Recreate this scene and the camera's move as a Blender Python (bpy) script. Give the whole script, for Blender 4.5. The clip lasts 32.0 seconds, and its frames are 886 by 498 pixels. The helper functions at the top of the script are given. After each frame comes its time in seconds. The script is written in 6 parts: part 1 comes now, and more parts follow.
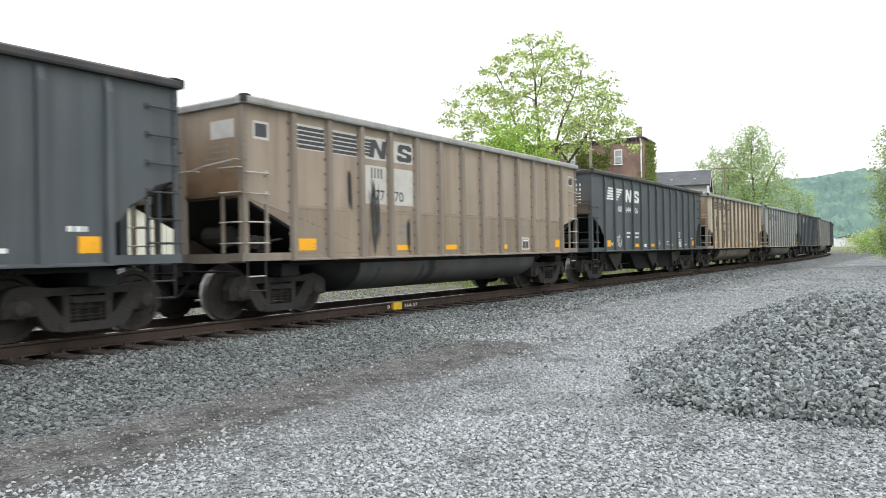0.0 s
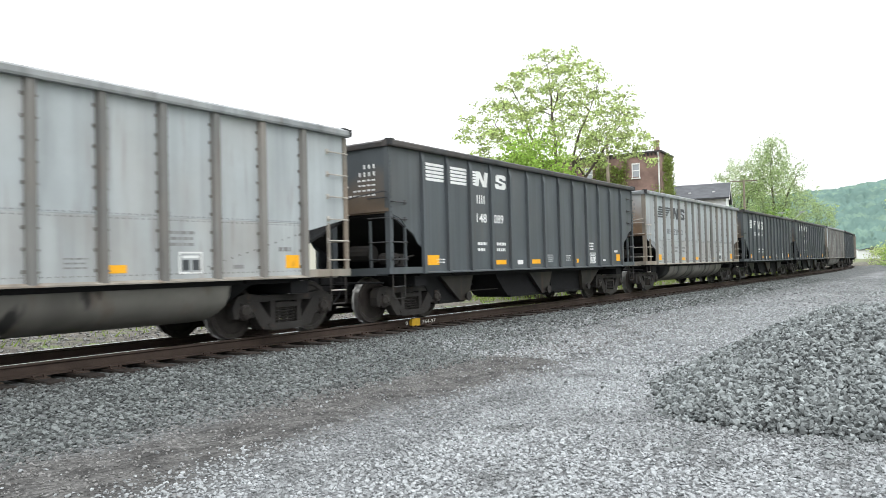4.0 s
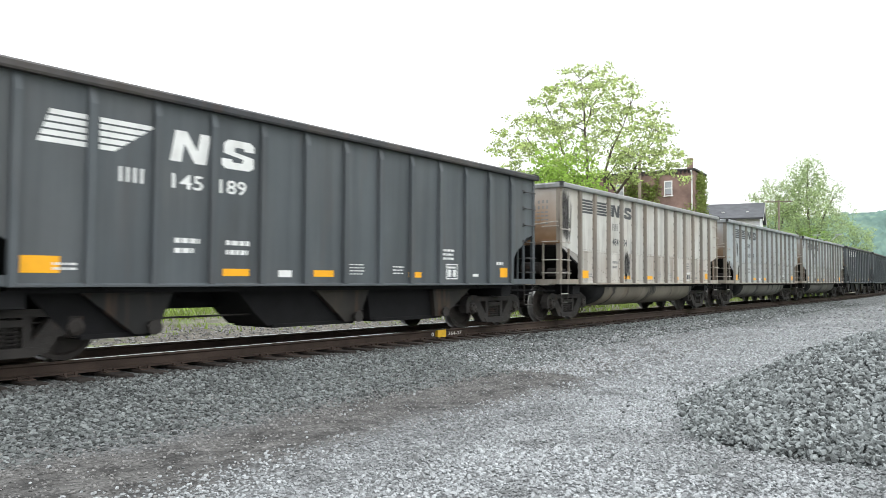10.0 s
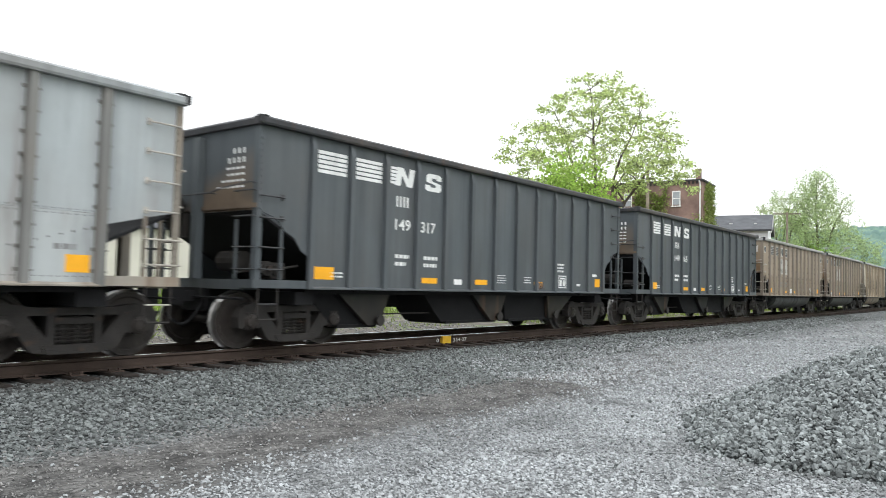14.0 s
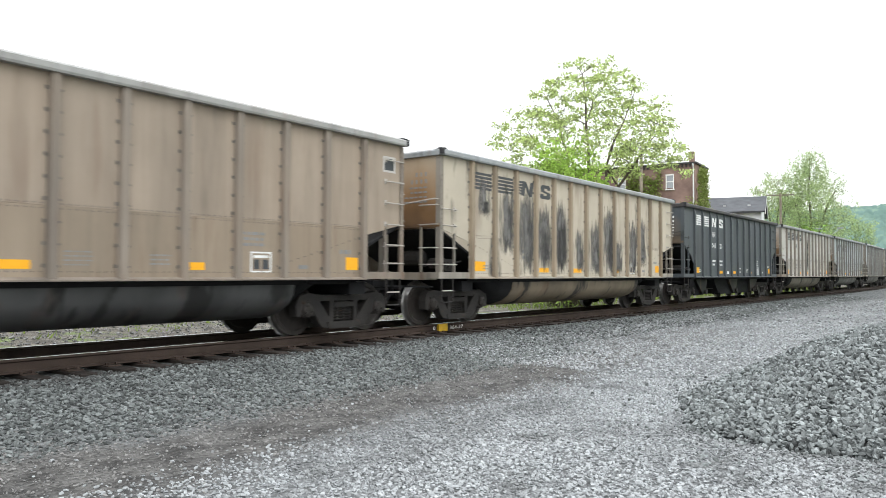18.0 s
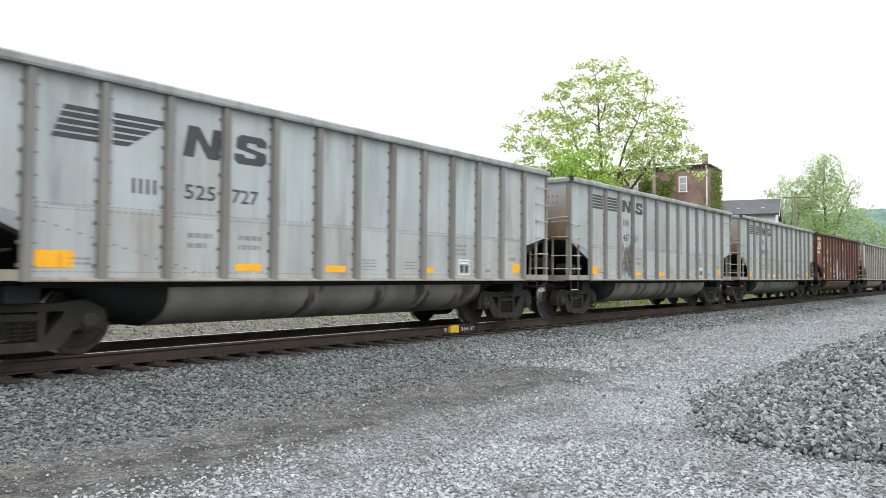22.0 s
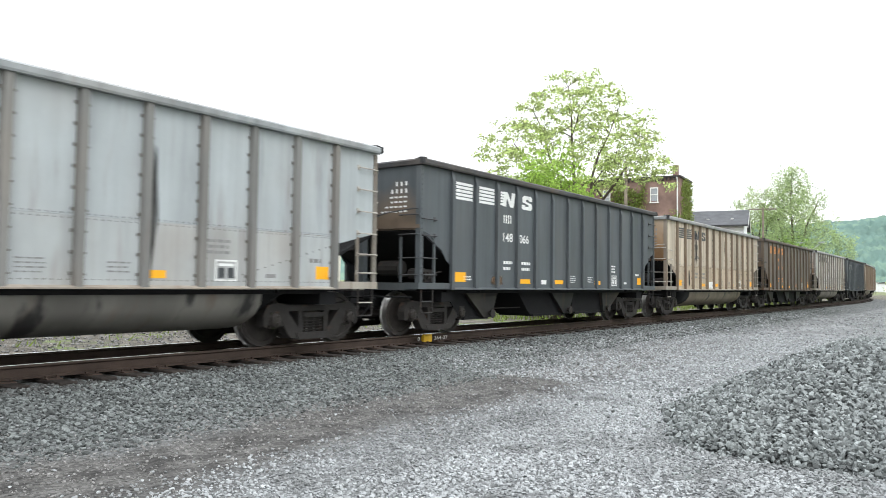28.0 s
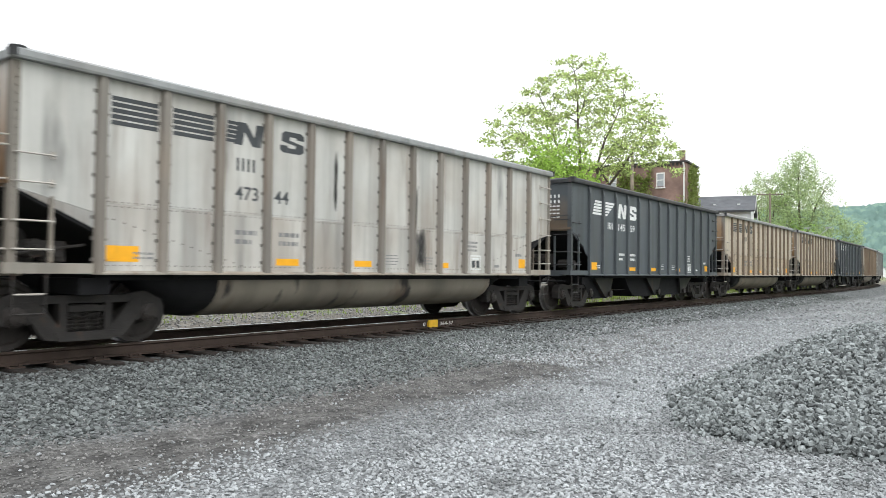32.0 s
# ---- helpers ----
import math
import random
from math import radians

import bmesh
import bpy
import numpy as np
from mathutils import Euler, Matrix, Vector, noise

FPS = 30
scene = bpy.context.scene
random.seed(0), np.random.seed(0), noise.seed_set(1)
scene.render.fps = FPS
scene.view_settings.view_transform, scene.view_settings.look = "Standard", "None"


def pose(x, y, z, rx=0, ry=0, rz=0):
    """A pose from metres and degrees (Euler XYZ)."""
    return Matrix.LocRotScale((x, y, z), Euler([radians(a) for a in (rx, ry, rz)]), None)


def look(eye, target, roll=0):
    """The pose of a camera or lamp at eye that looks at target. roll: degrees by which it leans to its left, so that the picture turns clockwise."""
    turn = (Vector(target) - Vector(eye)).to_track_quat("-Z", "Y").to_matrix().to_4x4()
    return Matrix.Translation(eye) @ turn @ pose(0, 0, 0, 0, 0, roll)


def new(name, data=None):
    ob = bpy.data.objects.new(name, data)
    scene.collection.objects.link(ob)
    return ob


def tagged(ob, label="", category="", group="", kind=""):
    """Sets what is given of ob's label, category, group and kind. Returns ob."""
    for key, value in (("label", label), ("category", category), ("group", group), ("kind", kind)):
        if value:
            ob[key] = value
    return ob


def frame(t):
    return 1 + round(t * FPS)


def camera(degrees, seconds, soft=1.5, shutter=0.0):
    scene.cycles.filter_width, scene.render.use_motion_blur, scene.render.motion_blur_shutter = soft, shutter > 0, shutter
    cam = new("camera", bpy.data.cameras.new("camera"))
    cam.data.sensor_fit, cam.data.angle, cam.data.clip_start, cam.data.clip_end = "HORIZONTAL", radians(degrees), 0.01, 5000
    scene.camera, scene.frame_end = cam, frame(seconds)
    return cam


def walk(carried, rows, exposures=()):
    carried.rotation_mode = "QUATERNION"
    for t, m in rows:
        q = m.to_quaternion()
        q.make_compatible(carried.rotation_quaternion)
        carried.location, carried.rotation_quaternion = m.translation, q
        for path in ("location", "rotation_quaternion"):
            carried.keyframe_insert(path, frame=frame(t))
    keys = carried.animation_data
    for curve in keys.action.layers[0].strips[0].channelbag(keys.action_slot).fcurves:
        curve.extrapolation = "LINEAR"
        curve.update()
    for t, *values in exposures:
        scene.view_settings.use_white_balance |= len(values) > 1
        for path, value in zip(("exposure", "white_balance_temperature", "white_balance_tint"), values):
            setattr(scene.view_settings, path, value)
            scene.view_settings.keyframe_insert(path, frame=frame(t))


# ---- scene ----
EYE = (0.0, 0.0, 1.1)          # rail top is z = 0
cam = camera(62.0, 32.0, soft=0.55, shutter=0.15)
CAMERA_ROWS = [
    (0.0, 90.15, 1.00, -56.10),
    (0.5, 88.83, -0.67, -58.26),
    (1.0, 89.58, -1.51, -63.20),
    (1.5, 91.29, 0.21, -63.88),
    (2.0, 91.78, -1.09, -62.11),
    (2.5, 92.89, -0.52, -61.49),
    (4.5, 90.78, 0.95, -52.97),
    (5.0, 90.29, -0.51, -52.98),
    (5.5, 90.52, -0.76, -54.48),
    (6.0, 89.18, -1.59, -53.00),
    (6.5, 88.79, 0.07, -53.55),
    (7.0, 90.12, 0.28, -55.30),
    (7.5, 91.33, 0.20, -54.82),
    (8.0, 91.77, 0.20, -53.69),
    (8.5, 92.03, 0.49, -53.75),
    (9.0, 92.00, 0.10, -53.30),
    (9.5, 92.19, -0.01, -52.51),
    (10.0, 92.35, -0.31, -52.58),
    (10.5, 92.43, -0.25, -52.44),
    (11.0, 92.67, 0.74, -52.08),
    (11.5, 92.89, 1.52, -54.44),
    (12.0, 92.96, 1.28, -53.78),
    (12.5, 93.20, -0.28, -51.53),
    (13.0, 93.72, 0.05, -49.81),
    (13.5, 93.83, -0.54, -51.31),
    (14.0, 92.82, -1.39, -52.12),
    (14.5, 92.03, -2.26, -53.08),
    (16.5, 92.24, -0.87, -53.35),
    (17.0, 92.32, -0.10, -53.47),
    (17.5, 92.12, 0.47, -52.84),
    (18.0, 91.88, -0.24, -52.47),
    (18.5, 91.81, -0.46, -52.67),
    (19.0, 91.74, -0.26, -53.02),
    (19.5, 91.75, -0.63, -52.43),
    (20.0, 91.86, -1.19, -52.11),
    (20.5, 91.80, -1.56, -51.70),
    (21.0, 91.77, -1.22, -51.47),
    (21.5, 91.78, -1.05, -51.31),
    (22.0, 92.00, -0.47, -51.57),
    (22.5, 92.52, -0.18, -51.27),
    (23.0, 92.74, -0.29, -51.59),
    (23.5, 92.78, -0.21, -52.11),
    (24.0, 92.76, -0.37, -51.91),
    (24.5, 92.47, -0.47, -51.35),
    (24.7, 92.35, -0.64, -47.68),
    (24.9, 92.34, -1.05, -40.91),
    (25.0, 92.35, -1.18, -37.00),
    (25.1, 92.69, -0.73, -35.78),
    (25.5, 92.26, -1.65, -27.89),
    (25.9, 92.31, -2.13, -38.55),
    (26.0, 92.74, -1.18, -42.00),
    (26.1, 92.64, -1.24, -44.91),
    (26.2, 92.79, -0.73, -48.34),
    (26.5, 92.80, -0.44, -55.01),
    (28.5, 92.75, -0.80, -52.87),
    (29.0, 92.69, -0.69, -52.18),
    (29.5, 92.09, -0.35, -51.61),
    (30.0, 90.99, -0.10, -52.02),
    (30.5, 91.04, -0.21, -52.65),
    (31.0, 91.01, -0.38, -53.49),
    (31.5, 90.99, -0.47, -53.49),
    (32.0, 91.59, -0.72, -53.20),
]

walk(cam, [(t, pose(*EYE, rx, ry, rz)) for t, rx, ry, rz in CAMERA_ROWS],
     ((0, 0.34), (3, 0.4), (5, 0.5), (6, 0.42), (7, 0.48), (9, 0.44), (11, 0.44), (13, 0.34), (15, 0.4), (17, 0.46), (19, 0.48), (20, 0.5), (22, 0.4), (24.2, 0.38), (25.1, 0.44), (26, 0.68), (27.5, 0.56), (29, 0.5), (31, 0.38), (32, 0.38)))

# ---- world: bright overcast sky ----
world = bpy.data.worlds.new("sky")
scene.world = world
world.use_nodes = True
wn, wl = world.node_tree.nodes, world.node_tree.links
wn.clear()
sky = wn.new("ShaderNodeTexSky")
sky.sky_type = "NISHITA"
sky.sun_disc = False
sky.sun_elevation, sky.sun_rotation = radians(55), radians(200)
sky.dust_density = 6.0
sky_dim = wn.new("ShaderNodeMix")
sky_dim.data_type, sky_dim.blend_type = "RGBA", "MULTIPLY"
sky_dim.inputs[0].default_value = 1.0
sky_dim.inputs[7].default_value = (0.09, 0.09, 0.09, 1)
# overcast: brighter overhead than at the horizon
up = wn.new("ShaderNodeTexCoord")
up_z = wn.new("ShaderNodeSeparateXYZ")
rise = wn.new("ShaderNodeMapRange")
rise.inputs["From Min"].default_value, rise.inputs["From Max"].default_value = 0.0, 1.0
layer = wn.new("ShaderNodeMix")
layer.data_type = "RGBA"
layer.inputs[6].default_value = (0.98, 1.0, 1.0, 1)
layer.inputs[7].default_value = (2.1, 2.2, 2.3, 1)
cloud = wn.new("ShaderNodeMix")
cloud.data_type = "RGBA"
cloud.inputs[0].default_value = 0.94
wl.new(up.outputs["Generated"], up_z.inputs[0])
wl.new(up_z.outputs["Z"], rise.inputs["Value"])
wl.new(rise.outputs["Result"], layer.inputs[0])
wl.new(layer.outputs[2], cloud.inputs[7])
wbg, wout = wn.new("ShaderNodeBackground"), wn.new("ShaderNodeOutputWorld")
wl.new(sky.outputs[0], sky_dim.inputs[6])
wl.new(sky_dim.outputs[2], cloud.inputs[6])
wl.new(cloud.outputs[2], wbg.inputs[0])
wl.new(wbg.outputs[0], wout.inputs[0])
wbg.inputs[1].default_value = 1.0
sun_data = bpy.data.lights.new("sun", "SUN")
sun_data.energy, sun_data.angle, sun_data.color = 0.6, radians(30), (1.0, 0.97, 0.92)
sun = new("sun", sun_data)
sun.matrix_world = look((-40, -60, 90), (0, 0, 0))

# ---- track line: straight, then an easement into a left-hand curve ----
TRACK_Y = 10.7


def curvature(s):
    if s < 48:
        return 0.0
    if s < 118:
        return 6.1e-5 * (s - 48)
    return 0.0042 if s < 190 else 0.0


LINE = {}
_x, _y, _h = -700.0, TRACK_Y, 0.0
for _i in range(-700, 901):
    LINE[_i] = (_x, _y, _h)
    _k = curvature(_i + 0.5)
    _x, _y, _h = _x + math.cos(_h + _k / 2), _y + math.sin(_h + _k / 2), _h + _k


def on_track(s):
    """Place and heading of the track's middle at s metres along it."""
    i = max(-699, min(898, math.floor(s)))
    f = s - i
    a, b = LINE[i], LINE[i + 1]
    return (a[0] + (b[0] - a[0]) * f, a[1] + (b[1] - a[1]) * f, a[2] + (b[2] - a[2]) * f)


# ---- materials ----
def tree_of(m):
    return m.node_tree.nodes, m.node_tree.links


def noise_node(nt, vec, scale, detail=4.0, rand=None):
    n, l = nt
    t = n.new("ShaderNodeTexNoise")
    t.noise_dimensions = "4D"
    t.inputs["Scale"].default_value = scale
    t.inputs["Detail"].default_value = detail
    l.new(vec, t.inputs["Vector"])
    if rand is not None:
        l.new(rand, t.inputs["W"])
    return t.outputs["Fac"]


def band(nt, fac, lo, hi, out=1.0):
    n, l = nt
    r = n.new("ShaderNodeMapRange")
    r.inputs["From Min"].default_value, r.inputs["From Max"].default_value = lo, hi
    r.inputs["To Max"].default_value = out
    l.new(fac, r.inputs["Value"])
    return r.outputs["Result"]


def blend(nt, fac, a, b, mode="MIX"):
    n, l = nt
    m = n.new("ShaderNodeMix")
    m.data_type, m.blend_type = "RGBA", mode
    for value, socket in ((fac, m.inputs[0]), (a, m.inputs[6]), (b, m.inputs[7])):
        if isinstance(value, (float, int)):
            socket.default_value = value
        elif isinstance(value, tuple):
            socket.default_value = (*value, 1)
        else:
            l.new(value, socket)
    return m.outputs[2]


def stretch(nt, vec, sx, sy, sz):
    n, l = nt
    m = n.new("ShaderNodeMapping")
    m.inputs["Scale"].default_value = (sx, sy, sz)
    l.new(vec, m.inputs["Vector"])
    return m.outputs["Vector"]


def material(name, base, rough=0.8, metal=0.0, var=0.25, scale=2.0, fine=30.0, bump=0.25, bump_scale=60.0, stains=(), island=0.0, tint=0.0, spec=0.35, world=False):
    """stains: rows of colour, (sx, sy, sz) of the pattern, from, to, strength."""
    m = bpy.data.materials.new(name)
    m.use_nodes = True
    nt = tree_of(m)
    n, l = nt
    shader = n["Principled BSDF"]
    coord = n.new("ShaderNodeTexCoord")
    info = n.new("ShaderNodeObjectInfo")
    geo = n.new("ShaderNodeNewGeometry")
    w = n.new("ShaderNodeMath")
    w.operation = "MULTIPLY"
    w.inputs[1].default_value = 41.0
    l.new(info.outputs["Random"], w.inputs[0])
    vec, rand = coord.outputs["Object"], w.outputs[0]
    dark = tuple(c * (1 - var) for c in base)
    light = tuple(min(1.0, c * (1 + var)) for c in base)
    col = blend(nt, band(nt, noise_node(nt, vec, scale, 6, rand), 0.3, 0.7), dark, light)
    col = blend(nt, band(nt, noise_node(nt, vec, fine, 3, rand), 0.35, 0.7, 0.35 * min(1.0, var * 2)), col, tuple(c * 0.55 for c in base))
    for colour, (sx, sy, sz), lo, hi, amount in stains:
        pattern = noise_node(nt, stretch(nt, vec, sx, sy, sz), 1.0, 5, rand)
        col = blend(nt, band(nt, pattern, lo, hi, amount), col, colour)
    if island:
        v = band(nt, geo.outputs["Random Per Island"], 0, 1)
        shade = n.new("ShaderNodeMapRange")
        shade.inputs["To Min"].default_value, shade.inputs["To Max"].default_value = 1 - island, 1 + island
        l.new(v, shade.inputs["Value"])
        mul = n.new("ShaderNodeVectorMath")
        mul.operation = "SCALE"
        l.new(col, mul.inputs[0])
        l.new(shade.outputs["Result"], mul.inputs["Scale"])
        col = mul.outputs["Vector"]
    if tint:
        shade = n.new("ShaderNodeMapRange")
        shade.inputs["To Min"].default_value, shade.inputs["To Max"].default_value = 1 - tint, 1 + tint
        l.new(info.outputs["Random"], shade.inputs["Value"])
        mul = n.new("ShaderNodeVectorMath")
        mul.operation = "SCALE"
        l.new(col, mul.inputs[0])
        l.new(shade.outputs["Result"], mul.inputs["Scale"])
        col = mul.outputs["Vector"]
    l.new(col, shader.inputs["Base Color"])
    shader.inputs["Roughness"].default_value = rough
    shader.inputs["Metallic"].default_value = metal
    shader.inputs["Specular IOR Level"].default_value = spec
    if bump:
        b = n.new("ShaderNodeBump")
        b.inputs["Strength"].default_value = bump
        b.inputs["Distance"].default_value = 0.02
        l.new(noise_node(nt, vec, bump_scale, 4, rand), b.inputs["Height"])
        l.new(b.outputs["Normal"], shader.inputs["Normal"])
    return m


RUST = (0.13, 0.065, 0.035)
SOOT = (0.025, 0.024, 0.024)
TAN = (0.27, 0.2, 0.14)


def car_paint(name, base, streak=0.55, soot=0.5, rust=0.4, rough=0.6, tan=0.35, tint=0.05):
    return material(name, base, rough=rough, tint=tint, var=0.1, scale=0.9, fine=9.0, bump=0.08, bump_scale=7.0, stains=(
        (tuple(c * 0.42 for c in base), (2.6, 2.6, 0.16), 0.45, 0.64, streak),
        (tuple(c * 0.5 for c in base), (9.0, 9.0, 0.3), 0.5, 0.68, streak * 0.8),
        (TAN, (0.7, 0.7, 0.5), 0.45, 0.7, tan),
        (RUST, (5.0, 5.0, 0.5), 0.57, 0.72, rust),
        (SOOT, (1.6, 1.6, 0.32), 0.62, 0.74, soot)))


PAINT = {
    "grey": car_paint("grey_car_paint", (0.385, 0.42, 0.435), streak=0.26, soot=0.35, tan=0.22),
    "light": car_paint("pale_grey_car_paint", (0.53, 0.525, 0.495), streak=0.4, soot=0.75, tan=0.45),
    "tan": car_paint("tan_weathered_car_paint", (0.52, 0.455, 0.365), streak=0.65, soot=0.9, rust=0.7),
    "stained": material("tan_blackened_car_paint", (0.46, 0.41, 0.33), var=0.12, scale=0.9, bump=0.08, bump_scale=7, stains=(
        (RUST, (3, 3, 0.4), 0.55, 0.75, 0.5), (SOOT, (1.9, 1.9, 0.7), 0.6, 0.7, 0.85))),
    "brown": car_paint("brown_weathered_car_paint", (0.325, 0.265, 0.208), streak=0.3, soot=0.35, rust=0.3, tan=0.25),
    "black": car_paint("black_car_paint", (0.08, 0.092, 0.101), streak=0.35, soot=0.3, rust=0.1, rough=0.55, tan=0.05),
    "rusty": car_paint("rusty_black_car_paint", (0.128, 0.116, 0.102), streak=0.4, soot=0.4, rust=0.5, tan=0.2),
    "red": car_paint("oxide_red_car_paint", (0.2, 0.064, 0.044), streak=0.6, soot=0.5, rust=0.3, tan=0.05),
}
RIB = {
    "grey": car_paint("grey_rib_paint", (0.2, 0.2, 0.192), rust=0.4, tan=0.25),
    "light": car_paint("pale_rib_paint", (0.225, 0.205, 0.18), rust=0.6, tan=0.4),
    "tan": car_paint("tan_rib_paint", (0.18, 0.135, 0.095), rust=0.7),
    "stained": car_paint("stained_rib_paint", (0.3, 0.24, 0.17), rust=0.8),
    "brown": car_paint("brown_rib_paint", (0.24, 0.205, 0.17), streak=0.4, rust=0.6),
    "black": PAINT["black"], "rusty": car_paint("rusty_rib_paint", (0.115, 0.088, 0.066), rust=0.8, tan=0.3),
    "red": car_paint("dark_red_rib_paint", (0.06, 0.032, 0.028)),
}
CHORD = {
    "grey": car_paint("grey_chord_paint", (0.3, 0.32, 0.33), rust=0.2, tan=0.2), "light": car_paint("pale_chord_paint", (0.29, 0.3, 0.3), streak=0.3, rust=0.3, tan=0.2),
    "tan": car_paint("tan_chord_paint", (0.27, 0.28, 0.28), streak=0.3, tan=0.25), "stained": car_paint("stained_chord_paint", (0.32, 0.34, 0.35), streak=0.3, tan=0.2),
    "brown": car_paint("brown_chord_paint", (0.34, 0.34, 0.33), streak=0.3, tan=0.2), "black": car_paint("black_chord_paint", (0.045, 0.046, 0.05), rust=0.3, tan=0.15), "rusty": car_paint("rusty_chord_paint", (0.07, 0.058, 0.05), rust=0.5), "red": RIB["red"],
}
LOWER = {
    "grey": car_paint("grey_lower_paint", (0.39, 0.415, 0.42), streak=0.3, tan=0.34, rust=0.3), "light": car_paint("pale_lower_paint", (0.52, 0.505, 0.47), tan=0.5, rust=0.5),
    "tan": car_paint("tan_lower_paint", (0.49, 0.41, 0.31), tan=0.5, rust=0.8), "stained": PAINT["stained"],
    "brown": car_paint("brown_lower_paint", (0.28, 0.225, 0.168), streak=0.35, rust=0.4, tan=0.3), "red": car_paint("red_lower_paint", (0.24, 0.072, 0.048), rust=0.2, tan=0.05),
}
END = {}


def end_paint(name, base, rusty=0.0):
    """Paint of an end sheet with the brown cloud that coal dust and exhaust leave low down beside the ladder corner."""
    m = material(name, base, var=0.12, scale=1.2, bump=0.1, bump_scale=8, stains=((tuple(c * 0.6 for c in base), (3, 3, 0.3), 0.5, 0.7, 0.4),))
    n, l = tree_of(m)
    nt = (n, l)
    shader = n["Principled BSDF"]
    old = shader.inputs["Base Color"].links[0].from_socket
    coord, sep, info = n.new("ShaderNodeTexCoord"), n.new("ShaderNodeSeparateXYZ"), n.new("ShaderNodeObjectInfo")
    l.new(coord.outputs["Object"], sep.inputs[0])
    wob = noise_node(nt, coord.outputs["Object"], 1.3, 5, info.outputs["Random"])

    def mad(a, k, c):
        q = n.new("ShaderNodeMath")
        q.operation = "MULTIPLY_ADD"
        q.inputs[1].default_value = k
        l.new(a, q.inputs[0])
        if isinstance(c, float):
            q.inputs[2].default_value = c
        else:
            l.new(c, q.inputs[2])
        return q.outputs[0]

    away = n.new("ShaderNodeMath")
    away.operation = "ABSOLUTE"
    l.new(mad(sep.outputs["Y"], 1.0, 0.9), away.inputs[0])
    level = mad(away.outputs[0], 0.55, mad(wob, 1.3, sep.outputs["Z"]))
    warm = (0.21 + 0.06 * rusty, 0.128 + 0.01 * rusty, 0.068 - 0.02 * rusty)
    col = blend(nt, band(nt, level, 4.15 + 0.25 * rusty, 3.2, 0.92), old, warm)
    col = blend(nt, band(nt, level, 3.3 + 0.2 * rusty, 2.75, 0.85), col, (0.05, 0.036, 0.028))
    l.new(col, shader.inputs["Base Color"])
    return m


for key, base in (("grey", (0.36, 0.37, 0.37)), ("light", (0.45, 0.43, 0.4)), ("tan", (0.38, 0.3, 0.22)), ("stained", (0.36, 0.29, 0.21)), ("brown", (0.29, 0.235, 0.18))):
    END[key] = end_paint(key + "_end_paint", base, {"tan": 0.7, "light": 0.8, "stained": 1.0}.get(key, 0.0))
END["black"], END["rusty"] = end_paint("black_end_paint", (0.077, 0.088, 0.096), -0.8), end_paint("rusty_black_end_paint", (0.1, 0.09, 0.08), -0.6)
END["red"] = car_paint("sooty_red_end_paint", (0.17, 0.055, 0.04), streak=0.5, soot=0.8, rust=0.4, tan=0.05)
TUB = {}
# Belly bases include some shade from under the car; drips and rust are dirt.
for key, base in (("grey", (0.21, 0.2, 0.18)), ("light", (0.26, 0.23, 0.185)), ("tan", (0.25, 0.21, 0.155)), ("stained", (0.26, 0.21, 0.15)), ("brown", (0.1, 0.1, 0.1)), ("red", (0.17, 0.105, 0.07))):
    TUB[key] = material(key + "_tub_paint_with_shade", base, rough=0.55, var=0.15, scale=0.9, fine=9, bump=0.08, bump_scale=7, stains=(
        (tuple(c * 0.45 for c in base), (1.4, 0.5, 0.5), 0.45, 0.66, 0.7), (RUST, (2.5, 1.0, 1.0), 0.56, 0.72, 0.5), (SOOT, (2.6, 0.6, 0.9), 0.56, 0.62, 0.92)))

rivet_dark = material("dark_rivet_heads", (0.12, 0.11, 0.1), rough=0.8, var=0.3, scale=8, bump=0)
cap_black = material("black_corner_cap", (0.03, 0.03, 0.032), rough=0.7, var=0.3, scale=8, bump=0)
iron = material("grimy_cast_iron", (0.029, 0.026, 0.024), rough=0.8, metal=0.0, var=0.3, scale=5, bump=0.4, bump_scale=30, stains=((RUST, (6, 6, 6), 0.6, 0.75, 0.4), (SOOT, (3, 3, 3), 0.5, 0.7, 0.6)))
# Near black: carries the shade beneath the cars as well as black metal.
under_black = material("black_with_under_shade", (0.007, 0.007, 0.008), rough=0.9, var=0.3, scale=4)
wheel_steel = material("dark_wheel_steel", (0.038, 0.032, 0.029), rough=0.5, metal=0.25, var=0.35, scale=6, bump=0.2)
tread_steel = material("worn_tread_steel", (0.4, 0.39, 0.38), rough=0.35, metal=0.9, var=0.2, scale=5, bump=0.05)
rung_steel = material("dirty_rung_steel", (0.42, 0.39, 0.35), rough=0.6, var=0.3, scale=8)
rung_black = material("black_rung_steel", (0.05, 0.05, 0.052), rough=0.6, var=0.3, scale=8)
yellow = material("yellow_reflective_strip", (0.85, 0.4, 0.015), rough=0.45, var=0.06, scale=8, bump=0, stains=(((0.3, 0.16, 0.03), (8, 8, 3), 0.62, 0.8, 0.5),))
white = material("white_stencil_paint", (0.72, 0.73, 0.72), rough=0.6, var=0.08, scale=5, bump=0, stains=(((0.35, 0.34, 0.32), (6, 6, 2), 0.55, 0.8, 0.5),))
white_faded = material("faded_white_paint", (0.5, 0.48, 0.45), rough=0.7, var=0.12, scale=5, bump=0)
dark_ink = material("black_stencil_paint", (0.05, 0.055, 0.06), rough=0.6, var=0.15, scale=5, bump=0, stains=(((0.3, 0.3, 0.3), (5, 5, 2), 0.6, 0.85, 0.4),))
grey_ink = material("faded_grey_stencil", (0.22, 0.22, 0.22), rough=0.7, var=0.15, scale=5, bump=0)
